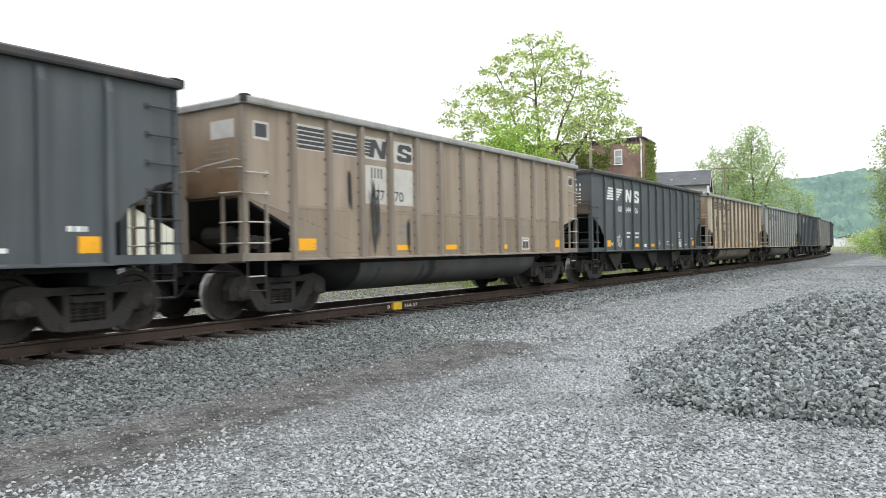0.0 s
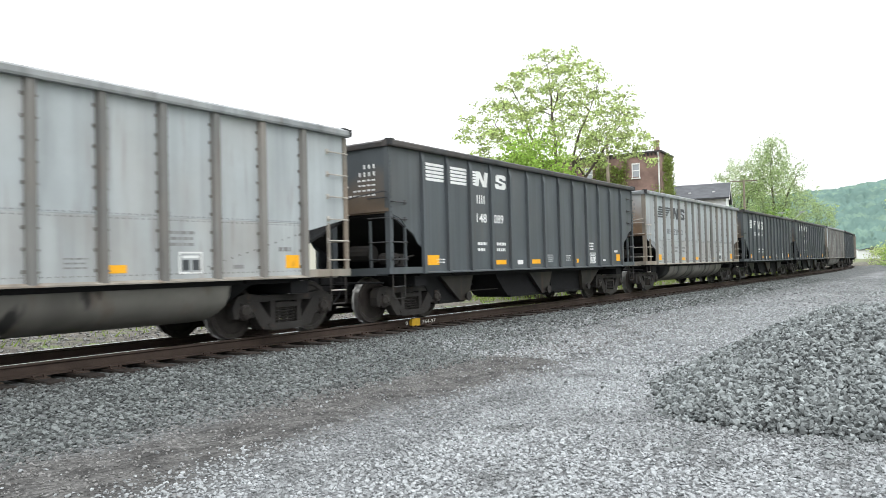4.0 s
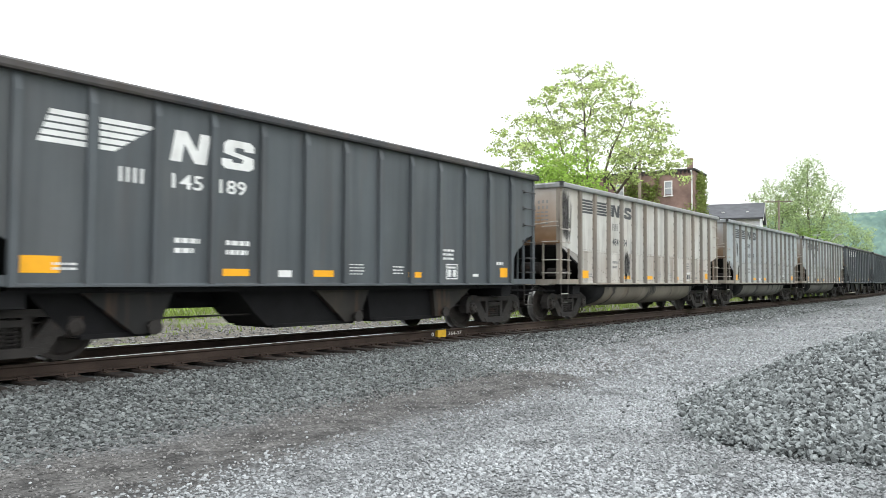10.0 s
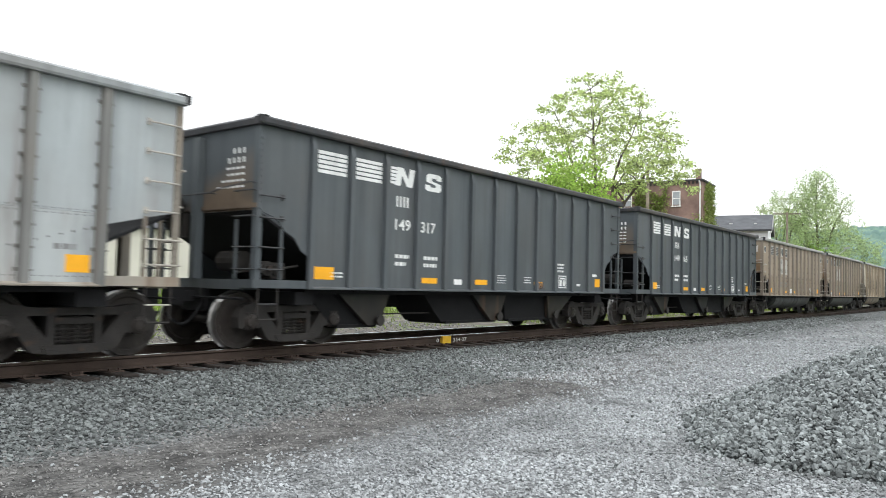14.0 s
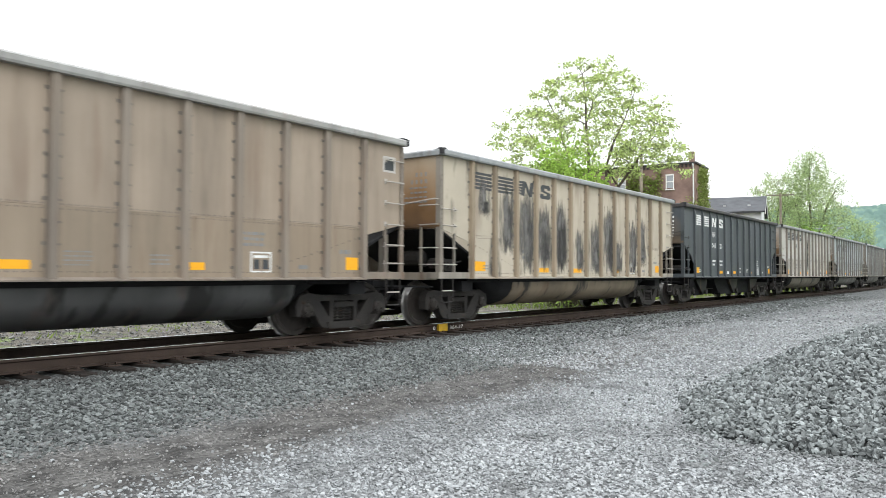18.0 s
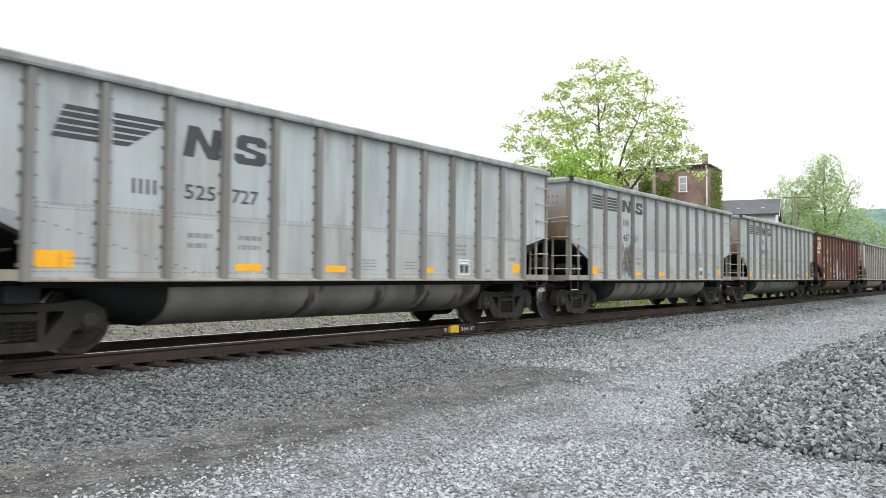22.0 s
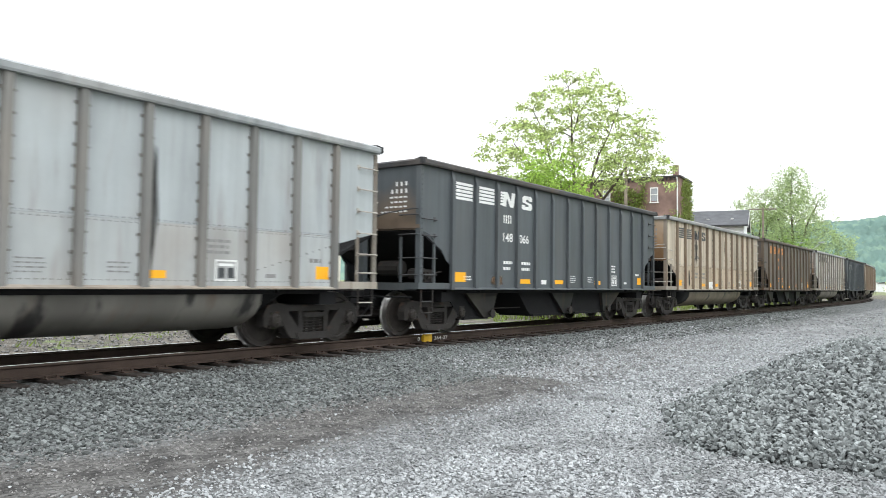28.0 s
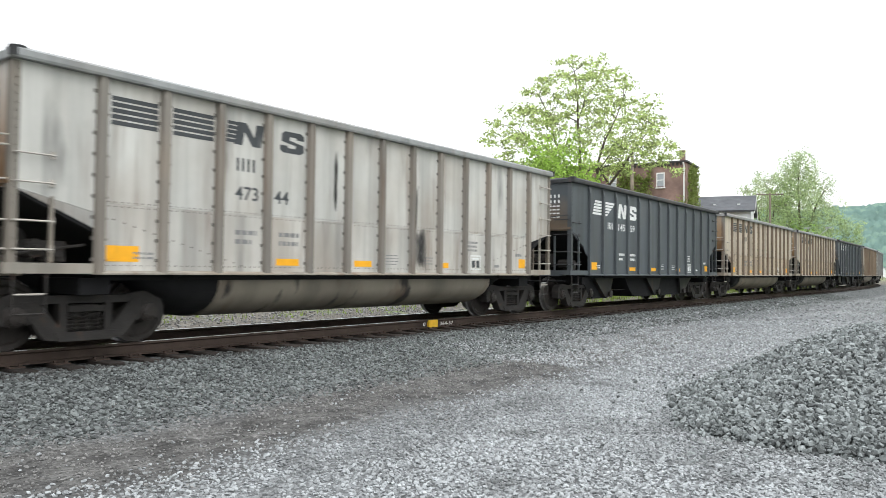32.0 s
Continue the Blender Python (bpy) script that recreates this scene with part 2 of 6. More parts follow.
orange_ink = material("faded_orange_stencil", (0.55, 0.22, 0.06), rough=0.6, var=0.15, scale=5, bump=0)
cream_ink = material("cream_stencil", (0.68, 0.58, 0.45), rough=0.6, var=0.12, scale=5, bump=0)
spray = material("pale_blue_spray_paint", (0.5, 0.58, 0.64), rough=0.5, var=0.2, scale=4, bump=0, stains=(((0.72, 0.75, 0.76), (2, 2, 2), 0.45, 0.6, 0.8),))
rail_side = material("rusty_rail_side", (0.055, 0.038, 0.03), rough=0.8, metal=0.1, var=0.3, scale=3)
rail_top = material("polished_rail_head", (0.62, 0.63, 0.65), rough=0.22, metal=1.0, var=0.1, scale=3, bump=0.03)
tie_wood = material("creosoted_tie_wood", (0.034, 0.027, 0.023), rough=0.9, var=0.4, scale=4, fine=14, tint=0.4, bump=0.6, bump_scale=25)
rail_paint_yellow = material("yellow_marking_paint", (0.75, 0.45, 0.03), rough=0.6, var=0.15, scale=12, bump=0)


# ---- mesh helpers ----
def box(bm, x0, x1, y0, y1, z0, z1):
    v = [bm.verts.new((x, y, z)) for x in (x0, x1) for y in (y0, y1) for z in (z0, z1)]
    for f in ((0, 1, 3, 2), (4, 6, 7, 5), (0, 4, 5, 1), (2, 3, 7, 6), (0, 2, 6, 4), (1, 5, 7, 3)):
        bm.faces.new([v[i] for i in f])


def prism(bm, pts, y0, y1):
    """An outline in x, z pushed from y0 to y1."""
    a = [bm.verts.new((x, y0, z)) for x, z in pts]
    b = [bm.verts.new((x, y1, z)) for x, z in pts]
    bm.faces.new(a)
    bm.faces.new(b[::-1])
    for i in range(len(pts)):
        j = (i + 1) % len(pts)
        bm.faces.new((a[i], b[i], b[j], a[j]))


def prism_x(bm, pts, x0, x1):
    """An outline in y, z pushed from x0 to x1."""
    a = [bm.verts.new((x0, y, z)) for y, z in pts]
    b = [bm.verts.new((x1, y, z)) for y, z in pts]
    bm.faces.new(a)
    bm.faces.new(b[::-1])
    for i in range(len(pts)):
        j = (i + 1) % len(pts)
        bm.faces.new((a[i], b[i], b[j], a[j]))


def tube(bm, p, q, r0, r1=None, sides=6):
    p, q = Vector(p), Vector(q)
    r1 = r0 if r1 is None else r1
    d = (q - p).normalized()
    u = d.orthogonal().normalized()
    w = d.cross(u)
    rings = []
    for c, r in ((p, r0), (q, r1)):
        rings.append([bm.verts.new(c + (u * math.cos(2 * math.pi * k / sides) + w * math.sin(2 * math.pi * k / sides)) * r) for k in range(sides)])
    for k in range(sides):
        j = (k + 1) % sides
        bm.faces.new((rings[0][k], rings[0][j], rings[1][j], rings[1][k]))
    bm.faces.new(rings[0][::-1])
    bm.faces.new(rings[1])


def sweep(bm, pts, r, sides=5):
    """A round bar along a line of points, in one piece."""
    rings = []
    n = len(pts)
    for i, p in enumerate(pts):
        a, b = Vector(pts[max(0, i - 1)]), Vector(pts[min(n - 1, i + 1)])
        d = (b - a).normalized()
        u = d.cross(Vector((0.12, 0.2, 0.97))).normalized()
        w = d.cross(u)
        rings.append([bm.verts.new(Vector(p) + (u * math.cos(2 * math.pi * k / sides) + w * math.sin(2 * math.pi * k / sides)) * r) for k in range(sides)])
    for a, b in zip(rings, rings[1:]):
        for k in range(sides):
            bm.faces.new((a[k], a[(k + 1) % sides], b[(k + 1) % sides], b[k]))
    bm.faces.new(rings[0][::-1])
    bm.faces.new(rings[-1])


def lathe(bm, profile, sides=28):
    """Profile of (radius, y), turned about the y axis."""
    rings = [[bm.verts.new((r * math.cos(2 * math.pi * k / sides), y, r * math.sin(2 * math.pi * k / sides))) for k in range(sides)] for r, y in profile]
    for a, b in zip(rings, rings[1:]):
        for k in range(sides):
            j = (k + 1) % sides
            bm.faces.new((a[k], a[j], b[j], b[k]))
    bm.faces.new(rings[0][::-1])
    bm.faces.new(rings[-1])


def mesh_of(name, bm, smooth=False):
    bmesh.ops.recalc_face_normals(bm, faces=bm.faces)
    me = bpy.data.meshes.new(name)
    bm.to_mesh(me)
    bm.free()
    me.materials.append(None)
    if smooth:
        for p in me.polygons:
            p.use_smooth = True
    return me


def place(name, me, mat, parent=None, at=None, label=""):
    """An object on a shared mesh, with a material of its own."""
    ob = new(name, me)
    ob.material_slots[0].link = "OBJECT"
    ob.material_slots[0].material = mat
    if parent is not None:
        ob.parent = parent
    if at is not None:
        ob.matrix_basis = at
    if label:
        ob["label"] = label
    return ob


def part(name, bm, mat, parent, label="", smooth=False):
    return place(name, mesh_of(name, bm, smooth), mat, parent, None, label)


def fresh():
    return bmesh.new()


def lettered(text, x0, x1, z0, z1, y):
    """Numbers in the built-in font, fitted into a rectangle on the near side."""
    curve = bpy.data.curves.new("digits", "FONT")
    curve.body = text
    curve.offset = 0.012
    curve.resolution_u = 3
    ob = bpy.data.objects.new("digits", curve)
    scene.collection.objects.link(ob)
    bpy.context.view_layer.update()
    me = bpy.data.meshes.new_from_object(ob.evaluated_get(bpy.context.evaluated_depsgraph_get()))
    bpy.data.objects.remove(ob)
    co = np.empty(len(me.vertices) * 3)
    me.vertices.foreach_get("co", co)
    co = co.reshape(-1, 3)
    lo, hi = co.min(0), co.max(0)
    out = np.empty_like(co)
    out[:, 0] = x0 + (co[:, 0] - lo[0]) / (hi[0] - lo[0]) * (x1 - x0)
    out[:, 2] = z0 + (co[:, 1] - lo[1]) / (hi[1] - lo[1]) * (z1 - z0)
    out[:, 1] = y
    me.vertices.foreach_set("co", out.ravel())
    me.update()
    me.materials.clear()
    me.materials.append(None)
    return me

# ---- ground, ballast and stones ----
def track_offset(px, py):
    """Signed distance of points from the track's middle (positive beyond it)."""
    d = py - TRACK_Y
    far = px > 40
    if far.any():
        pts = np.array([LINE[i] for i in range(30, 500, 2)])
        fx, fy = px[far], py[far]
        best = np.full(fx.shape, 1e9)
        sign = np.zeros(fx.shape)
        for x, y, h in pts:
            q = (fx - x) ** 2 + (fy - y) ** 2
            m = q < best
            best[m] = q[m]
            sign[m] = (-(fx - x) * math.sin(h) + (fy - y) * math.cos(h))[m]
        d = d.copy()
        d[far] = np.sign(sign) * np.sqrt(best)
    return d


PILE_X, PILE_Y = 10.4, 0.72
GROUND = -0.5


def wave(px, py, seed, size):
    r = np.random.RandomState(seed)
    z = np.zeros(np.shape(px))
    for k in range(7):
        a, f, p = r.uniform(0, 6.28), r.uniform(0.5, 2.2) / size, r.uniform(0, 6.28)
        z += np.sin((px * math.cos(a) + py * math.sin(a)) * f * 2 * math.pi + p) / (f * size)
    return z / 7


def pile_height(px, py):
    """The heap of ballast beside the path: flat crest, steep flanks."""
    dx, dy = px - PILE_X, py - PILE_Y
    ang = np.arctan2(dy, dx)
    rim = 1 + 0.06 * np.sin(3 * ang + 0.6) + 0.04 * np.sin(7 * ang + 2)
    r = np.sqrt((dx / 3.4) ** 2 + (dy / 2.75) ** 2) / rim
    h = 1.08 * np.clip((1 - r) / 0.76, 0, 1)
    h = np.where(h > 0.72, 0.72 + (h - 0.72) * 0.75, h)
    toe = 0.05 * np.clip(1.15 - r, 0, 0.25) / 0.25
    return h + np.where(r < 1.15, toe * np.clip((r - 0.6) * 3, 0, 1), 0) + np.where(r < 1, 0.05 * wave(px, py, 3, 1.2), 0)


def mound_height(px, py):
    r = np.sqrt(((px - 46) / 5) ** 2 + ((py - 0.9) / 1.4) ** 2)
    return 0.55 * np.clip(1 - r, 0, 1)


def ground_height(px, py):
    d = track_offset(px, py)
    a = np.abs(d)
    base = GROUND + 0.04 * wave(px, py, 1, 6.0) * np.clip(a - 2.5, 0, 1)
    bed = np.clip((3.7 - a) / 2.0, 0, 1)
    bed = bed * bed * (3 - 2 * bed)
    z = base + (-0.245 - base) * bed
    inside = a < 0.72
    z = np.where(inside, -0.25, z)
    beyond = np.clip((d - 6) / 12, 0, 1)
    z = z + 0.35 * beyond + np.where(d > 14, 0.15 * wave(px, py, 8, 9.0), 0)
    right = np.clip((0.2 + (px - 20) * 0.05 - py) / 3.0, 0, 1) * np.clip((px - 14) / 5, 0, 1)
    z = z + 0.2 * right
    rise = np.clip((np.hypot(px, py) - 250) / 900, 0, 1)
    return z + 6 * rise


def axis_steps(fine0, fine1, step, far):
    out = list(np.arange(fine0, fine1, step))
    s, v = step, fine1
    while v < far:
        out.append(v)
        s *= 1.13
        v += s
    s, v = step, fine0 - step
    while v > -far:
        out.insert(0, v)
        s *= 1.13
        v -= s
    return np.array(out)


def sheet(name, gx, gy, height):
    X, Y = np.meshgrid(gx, gy, indexing="ij")
    Z = height(X.ravel(), Y.ravel())
    co = np.stack([X.ravel(), Y.ravel(), Z], 1)
    nx, ny = len(gx), len(gy)
    i = np.arange(nx * ny).reshape(nx, ny)
    quads = np.stack([i[:-1, :-1], i[1:, :-1], i[1:, 1:], i[:-1, 1:]], -1).reshape(-1, 4)
    return raw_mesh(name, co, quads, True)


def raw_mesh(name, co, faces, smooth=False):
    me = bpy.data.meshes.new(name)
    n, k = faces.shape
    me.vertices.add(len(co))
    me.vertices.foreach_set("co", np.ascontiguousarray(co, dtype=np.float32).ravel())
    me.loops.add(n * k)
    me.loops.foreach_set("vertex_index", np.ascontiguousarray(faces, dtype=np.int32).ravel())
    me.polygons.add(n)
    me.polygons.foreach_set("loop_start", np.arange(n, dtype=np.int32) * k)
    me.polygons.foreach_set("use_smooth", np.full(n, smooth, dtype=bool))
    me.update(calc_edges=True)
    me.materials.append(None)
    return me


def pebbled(m, size, depth, low, high):
    """Breaks a surface into stone-sized cells with their own shade and relief."""
    n, l = tree_of(m)
    shader = n["Principled BSDF"]
    coord = n.new("ShaderNodeTexCoord")
    cells = n.new("ShaderNodeTexVoronoi")
    cells.inputs["Scale"].default_value = size
    l.new(coord.outputs["Object"], cells.inputs["Vector"])
    shade, sep = n.new("ShaderNodeMapRange"), n.new("ShaderNodeSeparateColor")
    l.new(cells.outputs["Color"], sep.inputs[0])
    shade.inputs["To Min"].default_value, shade.inputs["To Max"].default_value = low, high
    l.new(sep.outputs[0], shade.inputs["Value"])
    old = shader.inputs["Base Color"].links[0].from_socket
    mul = n.new("ShaderNodeVectorMath")
    mul.operation = "SCALE"
    l.new(old, mul.inputs[0])
    l.new(shade.outputs["Result"], mul.inputs["Scale"])
    l.new(mul.outputs["Vector"], shader.inputs["Base Color"])
    b = n.new("ShaderNodeBump")
    b.invert = True
    b.inputs["Strength"].default_value, b.inputs["Distance"].default_value = 1.0, depth
    l.new(cells.outputs["Distance"], b.inputs["Height"])
    if shader.inputs["Normal"].links:
        l.new(shader.inputs["Normal"].links[0].from_socket, b.inputs["Normal"])
    l.new(b.outputs["Normal"], shader.inputs["Normal"])
    return m


def ground_material():
    m = material("gravel_and_dirt_ground", (0.225, 0.232, 0.235), rough=0.95, var=0.2, scale=0.35, fine=18, bump=1.0, bump_scale=28, stains=(
        ((0.13, 0.13, 0.13), (14, 14, 14), 0.5, 0.62, 0.75),
        ((0.42, 0.43, 0.44), (22, 22, 22), 0.58, 0.7, 0.8),
        ((0.15, 0.153, 0.155), (2.2, 2.2, 2.2), 0.5, 0.64, 0.6),
        ((0.36, 0.365, 0.37), (0.5, 1.6, 1.0), 0.52, 0.66, 0.6)))
    n, l = tree_of(m)
    shader = n["Principled BSDF"]
    old = shader.inputs["Base Color"].links[0].from_socket
    coord = n.new("ShaderNodeTexCoord")
    sep = n.new("ShaderNodeSeparateXYZ")
    l.new(coord.outputs["Object"], sep.inputs[0])
    nt = (n, l)
    wob = noise_node(nt, coord.outputs["Object"], 0.5, 4)
    add = n.new("ShaderNodeMath")
    add.operation = "MULTIPLY_ADD"
    add.inputs[1].default_value = 2.2
    l.new(wob, add.inputs[0])
    l.new(sep.outputs["Y"], add.inputs[2])
    # darker up to the heap, painting shade between stones; paler farther along the road
    old = blend(nt, band(nt, sep.outputs["X"], 12.0, 24.0), blend(nt, 1.0, old, (0.78, 0.78, 0.78), "MULTIPLY"), old)
    # muddy wheel track beside the ballast shoulder
    up, down = band(nt, add.outputs[0], 5.9, 6.7), band(nt, add.outputs[0], 8.3, 7.6)
    mud = n.new("ShaderNodeMath")
    mud.operation = "MULTIPLY"
    l.new(up, mud.inputs[0])
    l.new(down, mud.inputs[1])
    near = n.new("ShaderNodeMath")
    near.operation = "MULTIPLY"
    l.new(mud.outputs[0], near.inputs[0])
    l.new(band(nt, sep.outputs["X"], 26.0, 14.0), near.inputs[1])
    mud = near
    col = blend(nt, mud.outputs[0], old, blend(nt, band(nt, noise_node(nt, coord.outputs["Object"], 3.0, 5), 0.35, 0.65), (0.052, 0.05, 0.048), (0.138, 0.134, 0.128)))
    # darker ballast of the bed
    col = blend(nt, band(nt, add.outputs[0], 7.7, 8.4), col, blend(nt, band(nt, noise_node(nt, coord.outputs["Object"], 16, 4), 0.4, 0.6), (0.06, 0.063, 0.063), (0.2, 0.21, 0.21)))
    # brown dirt beyond the far shoulder
    dirt = blend(nt, band(nt, noise_node(nt, coord.outputs["Object"], 2.0, 6), 0.4, 0.6), (0.085, 0.075, 0.062), (0.17, 0.155, 0.13))
    dirt = blend(nt, band(nt, noise_node(nt, coord.outputs["Object"], 0.8, 6), 0.56, 0.66, 0.8), dirt, (0.14, 0.2, 0.05))
    col = blend(nt, band(nt, add.outputs[0], 13.4, 14.6), col, dirt)
    # grass beyond the line
    grassy = blend(nt, band(nt, noise_node(nt, coord.outputs["Object"], 0.7, 6), 0.4, 0.62), (0.2, 0.175, 0.13), (0.13, 0.2, 0.05))
    col = blend(nt, band(nt, add.outputs[0], 22.0, 28.0), col, grassy)
    col = blend(nt, band(nt, add.outputs[0], -3.0, -8.0), col, grassy)
    l.new(col, shader.inputs["Base Color"])
    return pebbled(m, 26.0, 0.03, 0.55, 1.35)


ground = tagged(place("ground", sheet("ground", axis_steps(-8, 30, 0.3, 2600), axis_steps(-5, 22, 0.22, 2600), lambda x, y: ground_height(x, y)), ground_material()), "grey crushed-stone ground with muddy wheel tracks", "ground", kind="structure")

grey_stone = material("grey_ballast_stone", (0.178, 0.192, 0.19), rough=0.85, var=0.2, scale=9, fine=60, island=0.65, bump=0.3, bump_scale=80)
road_stone = material("pale_gravel_stone", (0.305, 0.318, 0.322), rough=0.85, var=0.12, scale=9, fine=60, island=0.34, bump=0.2, bump_scale=80, stains=(((0.14, 0.144, 0.144), (0.3, 0.8, 1), 0.52, 0.64, 0.6), ((0.1, 0.102, 0.1), (1.6, 2.4, 1), 0.56, 0.66, 0.6)))
# Heap core is coloured dark, standing in for shade in the gaps between stones.
heap_core = material("stone_with_painted_gap_shade", (0.07, 0.073, 0.072), rough=0.95, var=0.4, scale=14, fine=50, bump=1.0, bump_scale=24)
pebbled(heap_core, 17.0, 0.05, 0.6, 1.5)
dark_stone = material("dark_ballast_stone", (0.132, 0.143, 0.14), rough=0.85, var=0.2, scale=9, fine=60, island=0.6, bump=0.3, bump_scale=80, stains=(((0.055, 0.058, 0.057), (0.7, 1.6, 1), 0.5, 0.66, 0.6),))
sooty_stone = material("oily_ballast_stone", (0.058, 0.058, 0.056), rough=0.8, var=0.2, scale=9, fine=60, island=0.6, bump=0.3, bump_scale=80)
warm_stone = material("muddy_gravel_stone", (0.195, 0.191, 0.184), rough=0.9, var=0.25, scale=9, fine=60, island=0.35, bump=0.2, bump_scale=80)

SHAPES = []
_rs = random.Random(11)
for _k in range(14):
    _bm = fresh()
    _dirs = []
    while len(_dirs) < 8:
        v = Vector((_rs.gauss(0, 1), _rs.gauss(0, 1), _rs.gauss(0, 1))).normalized()
        if all(v.dot(o) < 0.62 for o in _dirs):
            _dirs.append(v)
    _w, _h = _rs.uniform(0.34, 0.46), _rs.uniform(0.22, 0.38)
    for v in _dirs:
        _bm.verts.new((v.x * 0.52, v.y * _w, v.z * _h))
    bmesh.ops.convex_hull(_bm, input=_bm.verts)
    bmesh.ops.triangulate(_bm, faces=_bm.faces)
    _bm.verts.index_update()
    _bm.verts.ensure_lookup_table()
    used = sorted({v.index for f in _bm.faces for v in f.verts})
    remap = {o: i for i, o in enumerate(used)}
    SHAPES.append((np.array([_bm.verts[i].co[:] for i in used]), np.array([[remap[v.index] for v in f.verts] for f in _bm.faces])))
    _bm.free()


def stones(name, px, py, pz, size, mat, seed, label, tilt=0.45):
    """Loose stones at the given places, all in one mesh."""
    r = np.random.RandomState(seed)
    n = len(px)
    which = r.randint(0, len(SHAPES), n)
    cos, faces, base = [], [], 0
    for k, (sv, sf) in enumerate(SHAPES):
        m = np.where(which == k)[0]
        if not len(m):
            continue
        a, b, c = r.uniform(0, 6.28, len(m)), r.normal(0, tilt, len(m)), r.normal(0, tilt, len(m))
        ca, sa, cb, sb, cc, sc = np.cos(a), np.sin(a), np.cos(b), np.sin(b), np.cos(c), np.sin(c)
        R = np.empty((len(m), 3, 3))
        R[:, 0] = np.stack([ca * cb, ca * sb * sc - sa * cc, ca * sb * cc + sa * sc], 1)
        R[:, 1] = np.stack([sa * cb, sa * sb * sc + ca * cc, sa * sb * cc - ca * sc], 1)
        R[:, 2] = np.stack([-sb, cb * sc, cb * cc], 1)
        v = np.einsum("nij,vj->nvi", R, sv) * size[m][:, None, None]
        v += np.stack([px[m], py[m], pz[m]], 1)[:, None, :]
        f = sf[None] + (base + np.arange(len(m)) * len(sv))[:, None, None]
        base += len(m) * len(sv)
        cos.append(v.reshape(-1, 3))
        faces.append(f.reshape(-1, 3))
    ob = place(name, raw_mesh(name, np.concatenate(cos), np.concatenate(faces)), mat)
    return tagged(ob, label, "gravel", kind="stuff")


def scatter(seed, n, x0, x1, y0, y1):
    r = np.random.RandomState(seed)
    return r.uniform(x0, x1, n), r.uniform(y0, y1, n), r


def lay(name, seed, n, x0, x1, y0, y1, s0, s1, mat, label, keep=None, sink=0.15, height=ground_height, tilt=0.35):
    px, py, r = scatter(seed, n, x0, x1, y0, y1)
    if keep is not None:
        m = keep(px, py, r)
        px, py = px[m], py[m]
    size = s0 + (s1 - s0) * r.uniform(0, 1, len(px)) ** 2
    return stones(name, px, py, height(px, py) + size * sink, size, mat, seed + 1, label, tilt)


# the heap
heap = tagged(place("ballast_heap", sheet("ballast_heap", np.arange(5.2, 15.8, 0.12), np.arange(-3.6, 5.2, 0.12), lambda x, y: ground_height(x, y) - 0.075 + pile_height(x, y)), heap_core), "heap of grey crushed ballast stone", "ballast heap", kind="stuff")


def heap_stones():
    px, py, r = scatter(21, 150000, 6.0, 14.8, -3.0, 4.5)
    h = pile_height(px, py)
    m = (h > 0.03) & (r.uniform(0, 1, len(px)) < np.where(px > 11.6, 0.16, np.clip(1.5 - 0.06 * px, 0.5, 1) * np.where(h < 0.1, 0.5, 1)))
    px, py, h = px[m], py[m], h[m]
    size = 0.044 + 0.054 * r.uniform(0, 1, len(px)) ** 1.6
    z = ground_height(px, py) - 0.05 + h + r.uniform(-0.03, 0.03, len(px))
    ob = stones("heap_stones", px, py, z, size, grey_stone, 22, "grey angular ballast stones of the heap", 0.8)
    ob.parent = heap
    if "category" in ob:
        del ob["category"]


heap_stones()
lay("stray_stones", 51, 9000, 5.6, 14, -2.6, 5.4, 0.04, 0.085, grey_stone, "stray ballast stones round the foot of the heap", lambda x, y, r: (pile_height(x, y) < 0.06) & (r.uniform(0, 1, len(x)) < 0.75 * np.exp(-5.5 * np.clip(np.hypot((x - PILE_X) / 3.4, (y - PILE_Y) / 2.75) - 0.97, 0, 9))), tilt=0.6)
off_heap = lambda x, y: pile_height(x, y) < 0.06
in_view = lambda x, y: (y > -0.12 * x - 0.3) & (x * x + y * y > 19)
lay("road_gravel", 31, 100000, 0.5, 11, -1.2, 6.6, 0.022, 0.056, road_stone, "pale grey crushed gravel of the path", lambda x, y, r: off_heap(x, y) & in_view(x, y) & (r.uniform(0, 1, len(x)) < np.clip((5.6 - y) / 1.5, 0.012, 1)))
lay("road_gravel", 33, 40000, 11, 26, -1, 8.4, 0.035, 0.08, road_stone, "pale grey crushed gravel of the path", lambda x, y, r: off_heap(x, y) & (r.uniform(0, 1, len(x)) < 1.25 - x / 30))
lay("muddy_gravel", 35, 30000, 0.5, 22, 4.6, 8.4, 0.016, 0.048, warm_stone, "brownish gravel in the muddy wheel track", lambda x, y, r: r.uniform(0, 1, len(x)) < 0.85 - 0.45 * np.abs(y - 6.2 - 0.05 * x) + 0.3 * wave(x, y, 14, 1.6))
lay("shoulder_ballast", 37, 30000, -1.5, 14, 6.6, 9.6, 0.04, 0.085, dark_stone, "dark angular ballast beside the ties", lambda x, y, r: r.uniform(0, 1, len(x)) < np.clip((y - 6.6) / 1.0, 0, 1) * np.clip((9.5 - y) / 0.5, 0.25, 1))
lay("sooty_ballast", 38, 6500, -1.5, 16, 8.6, 9.6, 0.04, 0.085, sooty_stone, "oily dark ballast along the tie ends", lambda x, y, r: r.uniform(0, 1, len(x)) < np.clip((y - 8.6) / 0.6, 0, 1))
